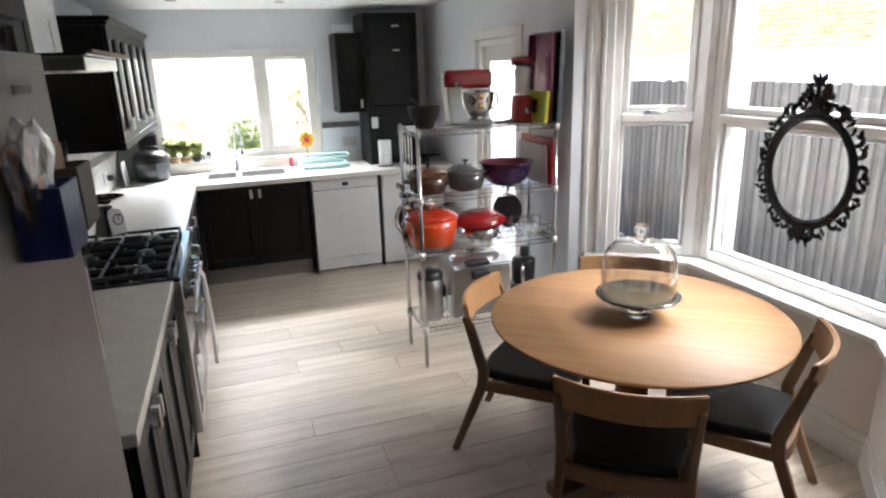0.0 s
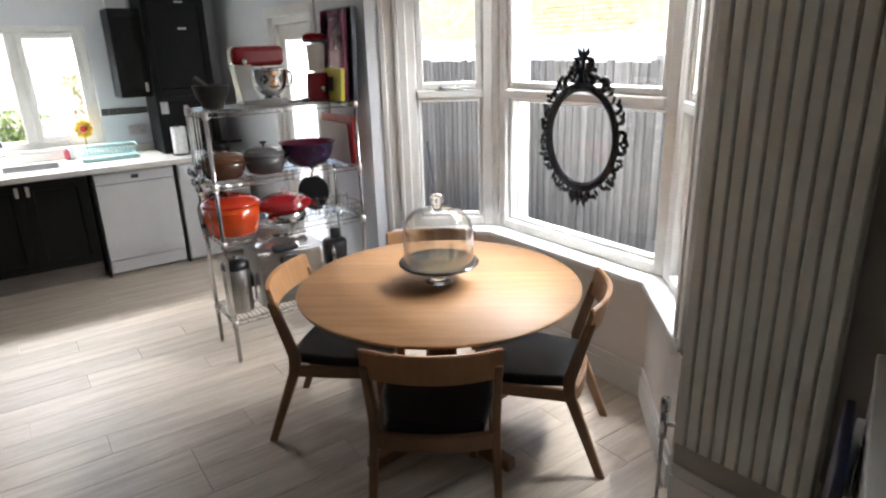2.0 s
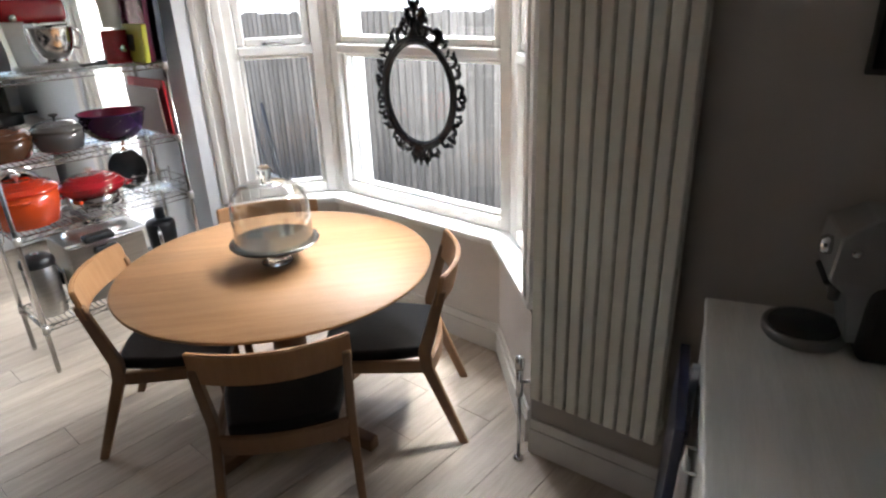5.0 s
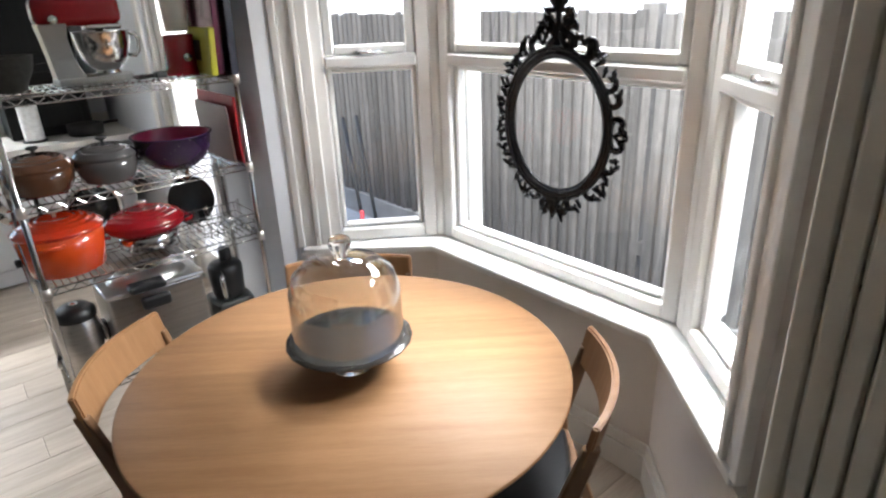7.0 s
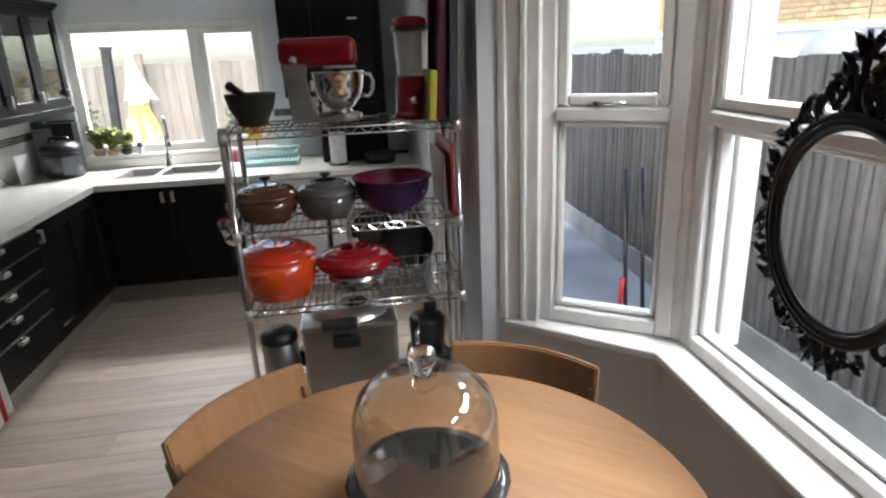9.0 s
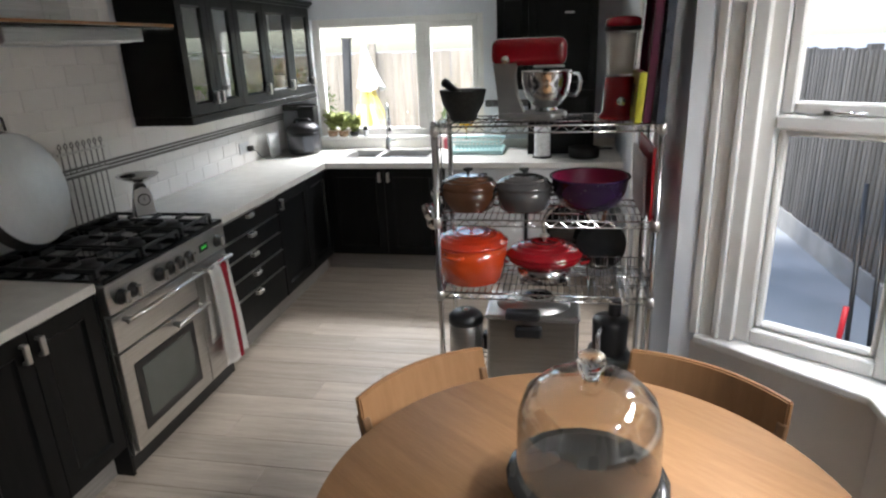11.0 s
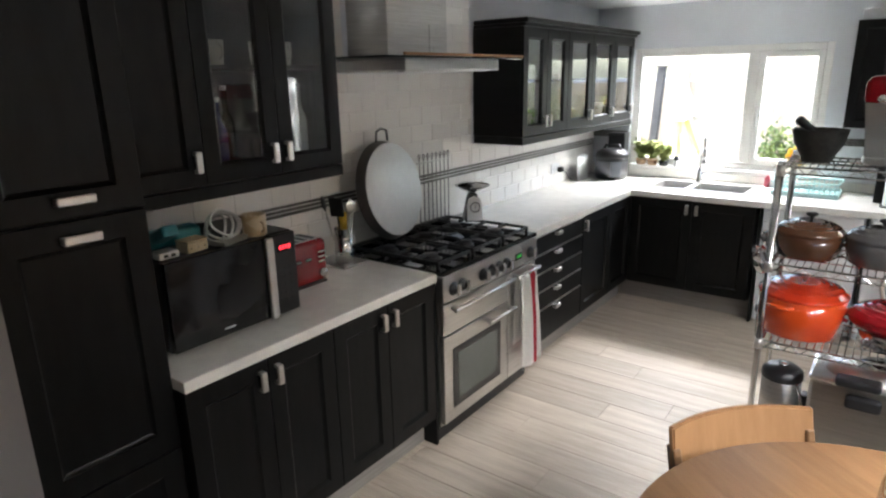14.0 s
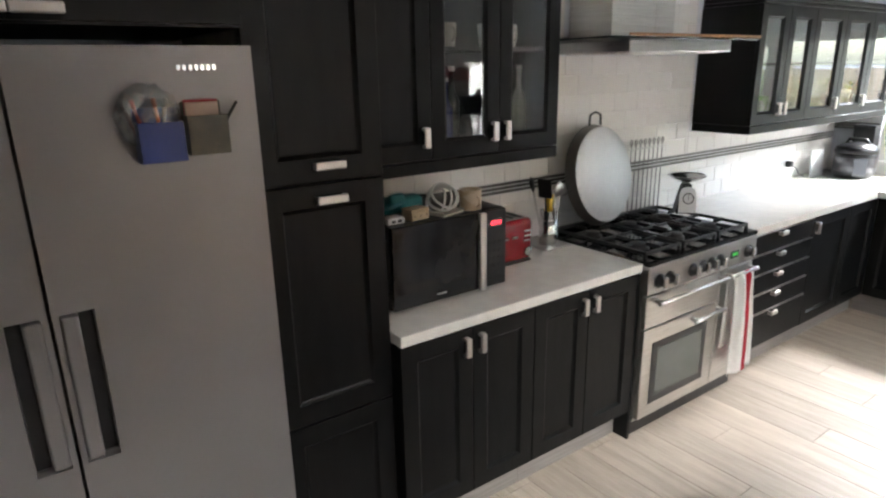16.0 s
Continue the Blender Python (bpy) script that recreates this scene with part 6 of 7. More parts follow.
# utensil stand
us = thing("utensil_holder", pose(-0.535, 3.05, 0.905), "chrome utensil holder with spoons and tools", "utensil holder")
part("tray", B(-0.085, 0.085, -0.085, 0.085, 0, 0.008, 0.002), STEEL, us)
part("cup", lathe([(0, 0.008), (0.042, 0.008), (0.044, 0.012), (0.044, 0.180), (0.041, 0.180), (0.040, 0.014), (0, 0.014)], 28), CHROME, us)
for zb in (0.06, 0.13):
    part("band", lathe([(0.0445, zb), (0.0465, zb + 0.002), (0.0465, zb + 0.01), (0.0445, zb + 0.012)], 28), CHROME, us)
def tool(dx, dy, lean, turn, ln, m, kind):
    t = thing("utensil", pose(us.matrix_basis.translation.x + dx, us.matrix_basis.translation.y + dy, 0.9205, lean, 0, turn), {"spoon": "kitchen spoon standing in the holder", "whisk": "clear plastic ladle standing in the holder", "spatula": "black spatula standing in the holder", "yellow": "yellow handled peeler standing in the holder"}[kind], "utensil", "tools in the holder")
    part("shaft", tube([(0, 0, 0), (0, 0, ln)], 0.0045, 8), STEEL if kind != "spatula" else DARKPL, t)
    if kind == "spoon":
        part("bowl", X(lathe([(0, -0.045), (0.028, -0.012), (0.031, 0.016), (0, 0.046)], 16), pose(0, 0, ln + 0.03) @ Matrix.Diagonal((1, 0.3, 1, 1))), m, t)
    elif kind == "whisk":
        part("bowl", X(lathe([(0.052, 0.0), (0.045, -0.022), (0, -0.037), (0, -0.033), (0.042, -0.018)], 20), pose(0, 0.02, ln + 0.01, 50, 0, 0)), m, t)
    elif kind == "yellow":
        part("grip", tube([(0, 0, ln - 0.06), (0, 0, ln + 0.05)], [0.019, 0.023], 10), m, t)
    else:
        part("blade", X(B(-0.036, 0.036, -0.003, 0.003, 0, 0.095, 0.003), pose(0, 0, ln)), m, t)
tool(0.02, -0.02, 10, 20, 0.24, DARKPL, "spatula")
tool(-0.02, -0.015, 12, -60, 0.26, DARKPL, "spoon")
tool(0.015, 0.02, -14, 15, 0.27, CLEAR, "whisk")
tool(0.0, 0.0, -6, 40, 0.19, surf("yellow_plastic", (0.60, 0.36, 0.02), None, 5, 0.35), "yellow")
tool(0.025, 0.0, 9, 80, 0.25, STEEL, "spoon")
# wide pan leaning on the tiles behind the hob
pp = thing("paella_pan", pose(-0.515, 3.435, 0.951, 0, 0, 0), "wide steel paella pan leaning against the tiles", "pan")
R_ = 0.265
M_ = pose(0, 0, R_ + 0.004, 0, 79, 6)
part("base", X(lathe([(0, 0.0), (R_ * 0.91, 0.0), (R_ * 0.93, -0.004), (R_ * 0.90, -0.006), (0, -0.005)], 56), M_), surf("worn_steel", (0.70, 0.72, 0.72), (0.58, 0.60, 0.61), 4, 0.50, 0.35, fine=0.4, spread=0.3), pp, "pale worn flat base")
part("side", X(lathe([(R_ * 0.93, -0.004), (R_ * 0.985, -0.050), (R_, -0.054), (R_ * 0.975, -0.050), (R_ * 0.915, -0.008)], 56), M_), surf("dark_worn_steel", (0.16, 0.15, 0.145), None, 5, 0.40, 0.8), pp, "darkened steel side")
for s in (-1,):
    part("handle", X(tube([(s * R_ * 0.97, -0.05, -0.03), (s * (R_ + 0.045), -0.045, -0.02), (s * (R_ + 0.058), 0, -0.018), (s * (R_ + 0.045), 0.045, -0.02), (s * R_ * 0.97, 0.05, -0.03)], 0.006, 8), M_), IRON, pp, "dark loop handle")
# skewers in a stand
SKEW = surf("dark_steel", (0.22, 0.21, 0.20), None, 8, 0.35, 0.9)
skw = thing("skewer_set", pose(-0.60, 3.93, 0.951), "set of long steel skewers against the tiles", "skewers")
for i in range(8):
    y = -0.185 + i * 0.040
    part("skewer", J(B(-0.0015, 0.0015, y - 0.0042, y + 0.0042, 0, 0.385, 0.0005), tube([(0, y - 0.006, 0.385), (0, y - 0.010, 0.40), (0, y, 0.412), (0, y + 0.010, 0.40), (0, y + 0.006, 0.385)], 0.003, 6)), SKEW, skw)
part("bar", J(B(-0.006, 0.004, -0.205, 0.115, 0.355, 0.367, 0.001), B(-0.006, 0.004, -0.205, 0.115, 0.25, 0.258, 0.001)), STEEL, skw)
# kitchen scales
scl = thing("kitchen_scales", pose(-0.42, 4.02, 0.951, 0, 0, -46), "black and white kitchen scales with a steel pan", "scales")
part("body", leg_bar([(0, 0, 0.0, 1.15), (0, 0, 0.10, 0.8), (0, 0, 0.165, 0.5)], 0.095, 0.10), DARKPL, scl)
part("face", X(J(prism([(-0.046, 0.0), (0.046, 0.0), (0.045, 0.10), (0.034, 0.134), (0, 0.145), (-0.034, 0.134), (-0.045, 0.10)], 0, 0.010, 0.002)), Matrix.Translation((0.006, 0, 0)) @ pose(0.076, 0, 0.012, 90, 0, 90) @ pose(0, 0, 0, -9, 0, 0)), WHITEAPP, scl, "white dial face")
part("dial", X(tube(ring(28, 0.028), 0.003, 6, True), pose(0.093, 0, 0.095, 0, 81, 0)), DARKPL, scl)
part("needle", B(0.094, 0.0965, -0.0012, 0.0012, 0.088, 0.118), DARKPL, scl)
part("pan", X(lathe([(0, 0), (0.045, 0.0), (0.09, 0.022), (0.105, 0.034), (0.102, 0.035), (0.088, 0.025), (0.044, 0.003), (0, 0.003)], 36), pose(0, 0, 0.178)), CHROME, scl)
part("neck", tube([(0, 0, 0.16), (0, 0, 0.18)], 0.012, 10), CHROME, scl)
# tea towel over the side oven's bar
tw = thing("tea_towel", pose(0.017, 3.925, 0.715), "white tea towel with a red stripe over the oven handle", "towel")


def cloth(y0, y1, front, back, m_, parent):
    bm = bmesh.new()
    nu, nv = 20, 26
    g = []
    for j in range(nv + 1):
        v = j / nv
        row = []
        for i in range(nu + 1):
            u = i / nu
            L = front + back
            s = v * L - back
            k = abs(s)
            fold = 0.010 * math.sin(u * 9 + 3.2) * min(1, k / 0.15) + 0.006 * math.sin(u * 17 + 2 * v)
            if k < 0.022:
                a = s / 0.022 * math.pi / 2
                x, z = 0.0155 * math.sin(a), 0.0155 * math.cos(a)
            else:
                x = (0.0155 if s > 0 else -0.0155) * 1.0 + (fold if s > 0 else -abs(fold) * 0.3) + (0.012 * min(1, k / 0.3) if s > 0 else 0)
                z = -(k - 0.022)
            pinch = 1 - 0.18 * (1 - min(1, k / 0.45))
            row.append(bm.verts.new((x, (y0 + y1) / 2 + (u - 0.5) * (y1 - y0) * pinch + 0.05 * max(0, s) * 1.2, z)))
        g.append(row)
    for a, b in zip(g, g[1:]):
        for i in range(nu):
            f_ = bm.faces.new((a[i], a[i + 1], b[i + 1], b[i]))
            f_.smooth = True
    r = bmesh.ops.solidify(bm, geom=bm.faces[:], thickness=0.003)
    return part("cloth", bm, m_, parent)


def towel_mat():
    m = surf("tea_towel_cloth", (0.82, 0.80, 0.77), (0.77, 0.75, 0.72), 30, 0.95, bump=0.5)
    n_ = m.node_tree
    tc = n_.nodes.new("ShaderNodeTexCoord")
    sx = n_.nodes.new("ShaderNodeSeparateXYZ")
    n_.links.new(tc.outputs["Object"], sx.inputs[0])
    c = n_.nodes.new("ShaderNodeMath")
    c.operation = "MULTIPLY_ADD"
    c.inputs[1].default_value, c.inputs[2].default_value = 0.06, 0.0
    n_.links.new(sx.outputs[2], c.inputs[0])
    d = n_.nodes.new("ShaderNodeMath")
    n_.links.new(sx.outputs[1], d.inputs[0])
    n_.links.new(c.outputs[0], d.inputs[1])
    e = n_.nodes.new("ShaderNodeMath")
    e.operation = "COMPARE"
    e.inputs[1].default_value, e.inputs[2].default_value = 0.032, 0.030
    n_.links.new(d.outputs[0], e.inputs[0])
    mx_ = n_.nodes.new("ShaderNodeMixRGB")
    old = n_.nodes["Principled BSDF"].inputs["Base Color"].links[0].from_socket
    n_.links.new(e.outputs[0], mx_.inputs[0])
    n_.links.new(old, mx_.inputs[1])
    mx_.inputs[2].default_value = (0.42, 0.012, 0.03, 1)
    n_.links.new(mx_.outputs[0], n_.nodes["Principled BSDF"].inputs["Base Color"])
    return m


cloth(-0.135, 0.105, 0.58, 0.42, towel_mat(), tw)

# pouches on the fridge door
BLUE = surf("navy_blue_plastic", (0.015, 0.035, 0.22), (0.010, 0.025, 0.16), 6, 0.35)
FXF = 0.015
def pouch(y, z, w, h, m, label):
    t = thing("magnetic_pouch", pose(FXF + 0.001, y, z), label, "organiser", "pouches on the fridge")
    part("back", B(0, 0.004, 0, w, 0, h + 0.03, 0.0015), m, t)
    part("pocket", J(B(0.004, 0.052, 0, 0.004, 0, h), B(0.004, 0.052, w - 0.004, w, 0, h), B(0.004, 0.052, 0.004, w - 0.004, 0, 0.004), B(0.052, 0.056, 0, w, 0, h, 0.001)), m, t)
    return t
pouch(1.158, 1.572, 0.098, 0.090, BLUE, "blue plastic pouch on the fridge with pens and a bag")
pouch(1.264, 1.582, 0.092, 0.090, surf("smoky_mesh", (0.07, 0.065, 0.05), (0.10, 0.09, 0.06), 30, 0.5), "dark smoky pouch on the fridge with cards")
cd = thing("card_pack", pose(FXF + 0.018, 1.270, 1.589), "red edged pack of pale cards in the pouch", "cards")
part("cards", B(0, 0.008, 0, 0.075, 0, 0.112, 0.001), surf("pale_card", (0.55, 0.40, 0.32), None, 8, 0.7), cd)
part("cover", J(B(-0.003, -0.0002, -0.002, 0.077, 0, 0.118, 0.001)), surf("red_card", (0.30, 0.02, 0.03), None, 8, 0.5), cd)
pn = thing("pen", pose(FXF + 0.020, 1.326, 1.604, -35, 0, 0), "dark pen standing in the pouch", "pen", "pens")
part("barrel", tube([(0, 0, 0), (0, 0, 0.115)], 0.004, 8), DARKPL, pn)
for k, (c, a, dy) in enumerate((((0.6, 0.05, 0.02), 12, 0.03), ((0.55, 0.5, 0.5), -10, 0.05), ((0.1, 0.02, 0.03), 18, 0.02), ((0.7, 0.15, 0.03), 6, 0.06))):
    pq = thing("pen", pose(FXF + 0.014 + 0.003 * k, 1.158 + dy, 1.579, a, 0, 0), "coloured pen standing in the blue pouch", "pen", "pens")
    part("barrel", tube([(0, 0, 0), (0, 0, 0.115)], 0.004, 8), surf("pen_colour", c, None, 5, 0.4), pq)
    part("cap", tube([(0, 0, 0.115), (0, 0, 0.135)], 0.0048, 8), surf("pen_cap", c, None, 5, 0.3), pq)
bg = thing("plastic_bag", pose(FXF + 0.022, 1.190, 1.649), "crumpled clear plastic bag in the blue pouch", "bag")
rb = random.Random(9)
bb = bmesh.new()
bmesh.ops.create_icosphere(bb, subdivisions=3, radius=1)
for v in bb.verts:
    k = 1 + 0.30 * noise.noise(v.co * 2.1) + 0.12 * noise.noise(v.co * 6)
    v.co = Vector((v.co.x * 0.024 * k, v.co.y * 0.068 * k, v.co.z * 0.066 * k + 0.03))
part("bag", bb, glassy("crinkled_plastic", (0.74, 0.76, 0.77), 0.25, gloss=7.0), bg)

# contents of the glazed wall cabinets
rc = random.Random(3)
GLS = [surf("bottle_dark", (0.02, 0.025, 0.02), None, 5, 0.15), surf("bottle_blue", (0.03, 0.04, 0.16), None, 5, 0.15), surf("jar_pale", (0.55, 0.52, 0.46), None, 8, 0.3), surf("mug_green", (0.25, 0.45, 0.10), None, 8, 0.3), surf("bowl_white", (0.65, 0.65, 0.64), None, 8, 0.25)]


def bottle(x, y, z, r, h, m, label, kind="bottle"):
    t = thing(kind, pose(x, y, z), label, kind, "things in the glazed cabinets")
    if kind == "bottle":
        part("glass", lathe([(0, 0), (r, 0), (r, h * 0.6), (r * 0.4, h * 0.75), (r * 0.35, h), (0, h)], 20), m, t)
        part("cap", lathe([(r * 0.42, h), (r * 0.42, h * 1.06), (0, h * 1.06)], 14), WHITEAPP, t)
    else:
        part("cup", lathe([(0, 0), (r * 0.8, 0), (r, h), (r * 0.93, h), (r * 0.75, 0.006), (0, 0.006)], 24), m, t)
        part("handle", tube([(r * 0.95, 0, h * 0.85), (r * 1.4, 0, h * 0.7), (r * 1.35, 0, h * 0.35), (r * 0.85, 0, h * 0.25)], 0.005, 6), m, t)


for i, y in enumerate((2.30, 2.37, 2.44, 2.60, 2.68, 2.76)):
    bottle(-0.50 + 0.05 * (i % 2), y, 1.454, 0.030, 0.22 + 0.04 * (i % 3), GLS[(0, 1, 0, 2, 0, 4)[i]], ("dark", "blue", "dark", "pale", "dark", "white")[i] + " glass bottle in the cabinet")
for i, y in enumerate((2.31, 2.42, 2.62, 2.74)):
    bottle(-0.50, y, 1.845, 0.038, 0.09, GLS[(4, 2, 4, 2)[i]], "pale cup on the upper shelf of the cabinet", "cup")
for i, y in enumerate((4.62, 4.73, 4.88, 5.0, 5.22, 5.35, 5.6, 5.75, 6.05, 6.2)):
    bottle(-0.50 + 0.04 * (i % 2), y, 1.4275, 0.042, 0.09 + 0.02 * (i % 3), GLS[(4, 2, 3, 4, 4, 2, 4, 4, 2, 4)[i]], ("white", "pale", "green", "white", "white", "pale", "white", "white", "pale", "white")[i] + " cup in the glazed cabinet", "cup")

# ---- sideboard with coffee machine ----
sbd = thing("sideboard", pose(2.215, 0.810, 0, 0, 0, 199.0), "white limed wooden sideboard in the dark corner", "sideboard")
# local x runs along the front edge towards the room, y towards the far side
SW = surf("limed_wood", (0.74, 0.74, 0.71), (0.66, 0.66, 0.63), 3, 0.40, stretch=(0.7, 8, 8), bump=0.08, fine=0.4)
SD = 0.42
part("top", B(0, 1.05, 0.0, SD, 0.870, 0.900, 0.004, 2), SW, sbd)
part("body", B(0.02, 1.03, 0.02, SD - 0.01, 0.06, 0.868, 0.003), WHITEAPP, sbd)
for i in range(3):
    part("drawer", B(0.03 + i * 0.333, 0.355 + i * 0.333, 0.004, 0.02, 0.64, 0.86, 0.003), SW, sbd)
    part("door", B(0.03 + i * 0.333, 0.355 + i * 0.333, 0.004, 0.02, 0.07, 0.63, 0.003), SW, sbd)
    part("pull", J(tube([(0.15 + i * 0.333, 0.004, 0.75), (0.15 + i * 0.333, -0.02, 0.75), (0.235 + i * 0.333, -0.02, 0.75), (0.235 + i * 0.333, 0.004, 0.75)], 0.005, 8)), NICKEL, sbd)
part("plinth", B(0.04, 1.01, 0.05, SD - 0.03, 0, 0.06), DARKPL, sbd)
cm = thing("coffee_machine", pose(2.215, 0.810, 0.9005, 0, 0, 199.0) @ pose(0.165, 0.285, 0), "silver and black capsule coffee machine on the sideboard", "coffee machine")
part("drip_tray", X(lathe([(0, 0), (0.088, 0), (0.094, 0.008), (0.094, 0.030), (0.088, 0.034), (0.082, 0.028), (0, 0.028)], 36), pose(-0.02, -0.06, 0)), SILVERP, cm)
part("grid", X(lathe([(0, 0.0), (0.082, 0.0), (0.080, 0.004), (0, 0.004)], 36), pose(-0.02, -0.06, 0.030)), DARKPL, cm)
part("body", J(B(-0.085, 0.085, 0.035, 0.16, 0.0, 0.30, 0.02, 3)), DARKPL, cm)
part("front", leg_bar([(-0.015, 0.052, 0.03, 0.75), (-0.012, 0.035, 0.16, 0.95), (-0.010, 0.005, 0.20, 1.15), (-0.010, 0.012, 0.30, 1.1), (0.0, 0.06, 0.345, 0.8)], 0.10, 0.17), SILVERP, cm, "curved silver front")
part("dial", X(lathe([(0, 0), (0.022, 0), (0.024, 0.010), (0.018, 0.022), (0, 0.024)], 24), pose(0.02, -0.048, 0.262, 90, 0, 0)), CHROME, cm)
part("button", X(lathe([(0, 0), (0.012, 0), (0.010, 0.010), (0, 0.011)], 16), pose(0.078, -0.01, 0.27, 0, 90, 0)), CHROME, cm)
part("lever", B(-0.07, 0.06, -0.055, -0.03, 0.175, 0.187, 0.005), DARKPL, cm)
part("spout", X(lathe([(0.016, 0), (0.012, -0.035), (0, -0.036)], 16), pose(0.055, -0.03, 0.178)), DARKPL, cm)
# folded step stool and board kept against the sideboard
st = thing("step_stool", pose(2.215, 0.810, 0, 0, 0, 199.0) @ pose(0.05, -0.022, 0, -2, 0, 0), "folded dark blue step stool leaning on the sideboard", "step stool")
part("panel", B(0.02, 0.42, -0.055, -0.028, 0.0, 0.78, 0.006, 2), surf("navy_plastic", (0.012, 0.018, 0.060), None, 6, 0.3), st)
part("rail", J(B(0.18, 0.21, -0.028, -0.006, 0.0, 0.82, 0.004), B(0.40, 0.44, -0.030, -0.006, 0.0, 0.70, 0.004)), WHITEAPP, st)
tv = thing("wall_screen", pose(2.322, 0.34, 1.58, 0, 0, 4.3), "dark framed screen on the wall over the sideboard", "screen")
part("frame", B(-0.045, -0.004, -0.55, 0.22, -0.06, 0.40, 0.006, 2), DARKPL, tv)
part("screen", B(-0.048, -0.0455, -0.535, 0.205, -0.045, 0.385), BLACKGLASS, tv)

# ---- wall tiles, in running bond, with a mosaic band ----
grout_bed = part("grout", J(B(0, 0.0062, 1.868, YB - 0.001, 0.907, 1.356), B(0, 0.0062, 2.90, 4.42, 1.356, 1.81), B(0, 0.0062, 2.90, 3.28, 1.89, ZC - 0.002), B(0, 0.0062, 3.82, 4.40, 1.89, ZC - 0.002)), GROUT, wall_west)
grout_bed.location = (XW, 0, 0)
TW_, TH_, G_ = 0.196, 0.0965, 0.003
cache = {}


def tile_mesh(w, h):
    k = (round(w, 3), round(h, 3))
    if k not in cache:
        bm = bmesh.new()
        e = 0.004
        lo = [bm.verts.new((0.003, y, z)) for y, z in ((0, 0), (w, 0), (w, h), (0, h))]
        md = [bm.verts.new((0.0078, y, z)) for y, z in ((0, 0), (w, 0), (w, h), (0, h))]
        hi = [bm.verts.new((0.0095, y, z)) for y, z in ((e, e), (w - e, e), (w - e, h - e), (e, h - e))]
        for a, b in ((lo, md), (md, hi)):
            for i in range(4):
                bm.faces.new((a[i], a[(i + 1) % 4], b[(i + 1) % 4], b[i]))
        bm.faces.new(hi)
        cache[k] = mesh_of(bm, TILE)
    return cache[k]


def tile_field(y0, y1, z0, z1, row0=0):
    r, z = row0, z0
    while z < z1 - 0.02:
        h = min(TH_, z1 - z)
        y = y0 - (0.5 * (TW_ + G_) if r % 2 else 0)
        while y < y1 - 0.012:
            a, b = max(y, y0), min(y + TW_, y1)
            if b - a > 0.025:
                share("tile", tile_mesh(b - a, h), wall_west, (XW, a, z))
            y += TW_ + G_
        z += TH_ + G_
        r += 1


tile_field(1.872, YB - 0.004, 0.908, 1.162)
tile_field(1.872, 2.896, 1.222, 1.354, 1)
tile_field(2.898, 4.418, 1.222, 1.81, 1)
tile_field(4.420, YB - 0.004, 1.222, 1.354, 1)
tile_field(2.90, 3.28, 1.895, ZC - 0.004, 1)
tile_field(3.82, 4.40, 1.895, ZC - 0.004, 1)
mos = []
rm = random.Random(11)
for k in range(3):
    z = 1.165 + k * 0.0195
    y = 1.872
    while y < YB - 0.01:
        w = rm.choice((0.03, 0.045, 0.06, 0.075))
        mos.append(B(0.003, 0.0085 + rm.uniform(-0.001, 0.001), y, min(y + w, YB - 0.004), z, z + 0.0138))
        y += w + 0.002
mo_ = J(*mos)
MOS2 = surf("slate_mosaic_strip", (0.055, 0.050, 0.046), (0.15, 0.14, 0.13), 9, 0.32, stretch=(1, 14, 55), spread=0.06)
om = part("mosaic_band", mo_, MOS2, wall_west, "dark slate mosaic strip")
om.location = (XW, 0, 0)
om["kind"] = "stuff"
mb = []
for k in range(3):
    z = 1.24 + k * 0.0185
    for a0, a1 in ((-0.70, WX0 - 0.01), (WX1 + 0.01, 1.50)):
        x = a0
        while x < a1 - 0.01:
            w = rm.choice((0.03, 0.045, 0.06))
            mb.append(B(x, min(x + w, a1), -0.0085, -0.001, z, z + 0.0165))
            x += w + 0.002
ob2 = part("mosaic_band", J(*mb), MOS2, wall_north, "dark slate mosaic strip")
ob2.location = (0, YB, 0)
ob2["kind"] = "stuff"

# ---- floorboards across the room ----
PW = 0.183
pc = {}
rp = random.Random(4)


def plank_mesh(l):
    k = round(l, 2)
    if k not in pc:
        bm = bmesh.new()
        e, w, h = 0.0014, PW - 0.0014, 0.012
        lo = [bm.verts.new(p) for p in ((0, 0, -h), (l, 0, -h), (l, w, -h), (0, w, -h))]
        md = [bm.verts.new(p) for p in ((0, 0, -e), (l, 0, -e), (l, w, -e), (0, w, -e))]
        hi = [bm.verts.new(p) for p in ((e, e, 0), (l - e, e, 0), (l - e, w - e, 0), (e, w - e, 0))]
        for a, b in ((lo, md), (md, hi)):
            for i in range(4):
                bm.faces.new((a[i], a[(i + 1) % 4], b[(i + 1) % 4], b[i]))
        bm.faces.new(hi)
        pc[k] = mesh_of(bm, FLOORW)
    return pc[k]


y = YF
while y < YB:
    x = XW - rp.choice((0.0, 0.3, 0.6, 0.9))
    while x < 2.98:
        l = rp.choice((1.2, 1.5, 1.8))
        a, b = max(x, XW), min(x + l, 2.98)
        if b - a > 0.05:
            share("floorboard", plank_mesh(b - a - 0.0014), floor, (a, y, 0))
        x += l
    y += PW

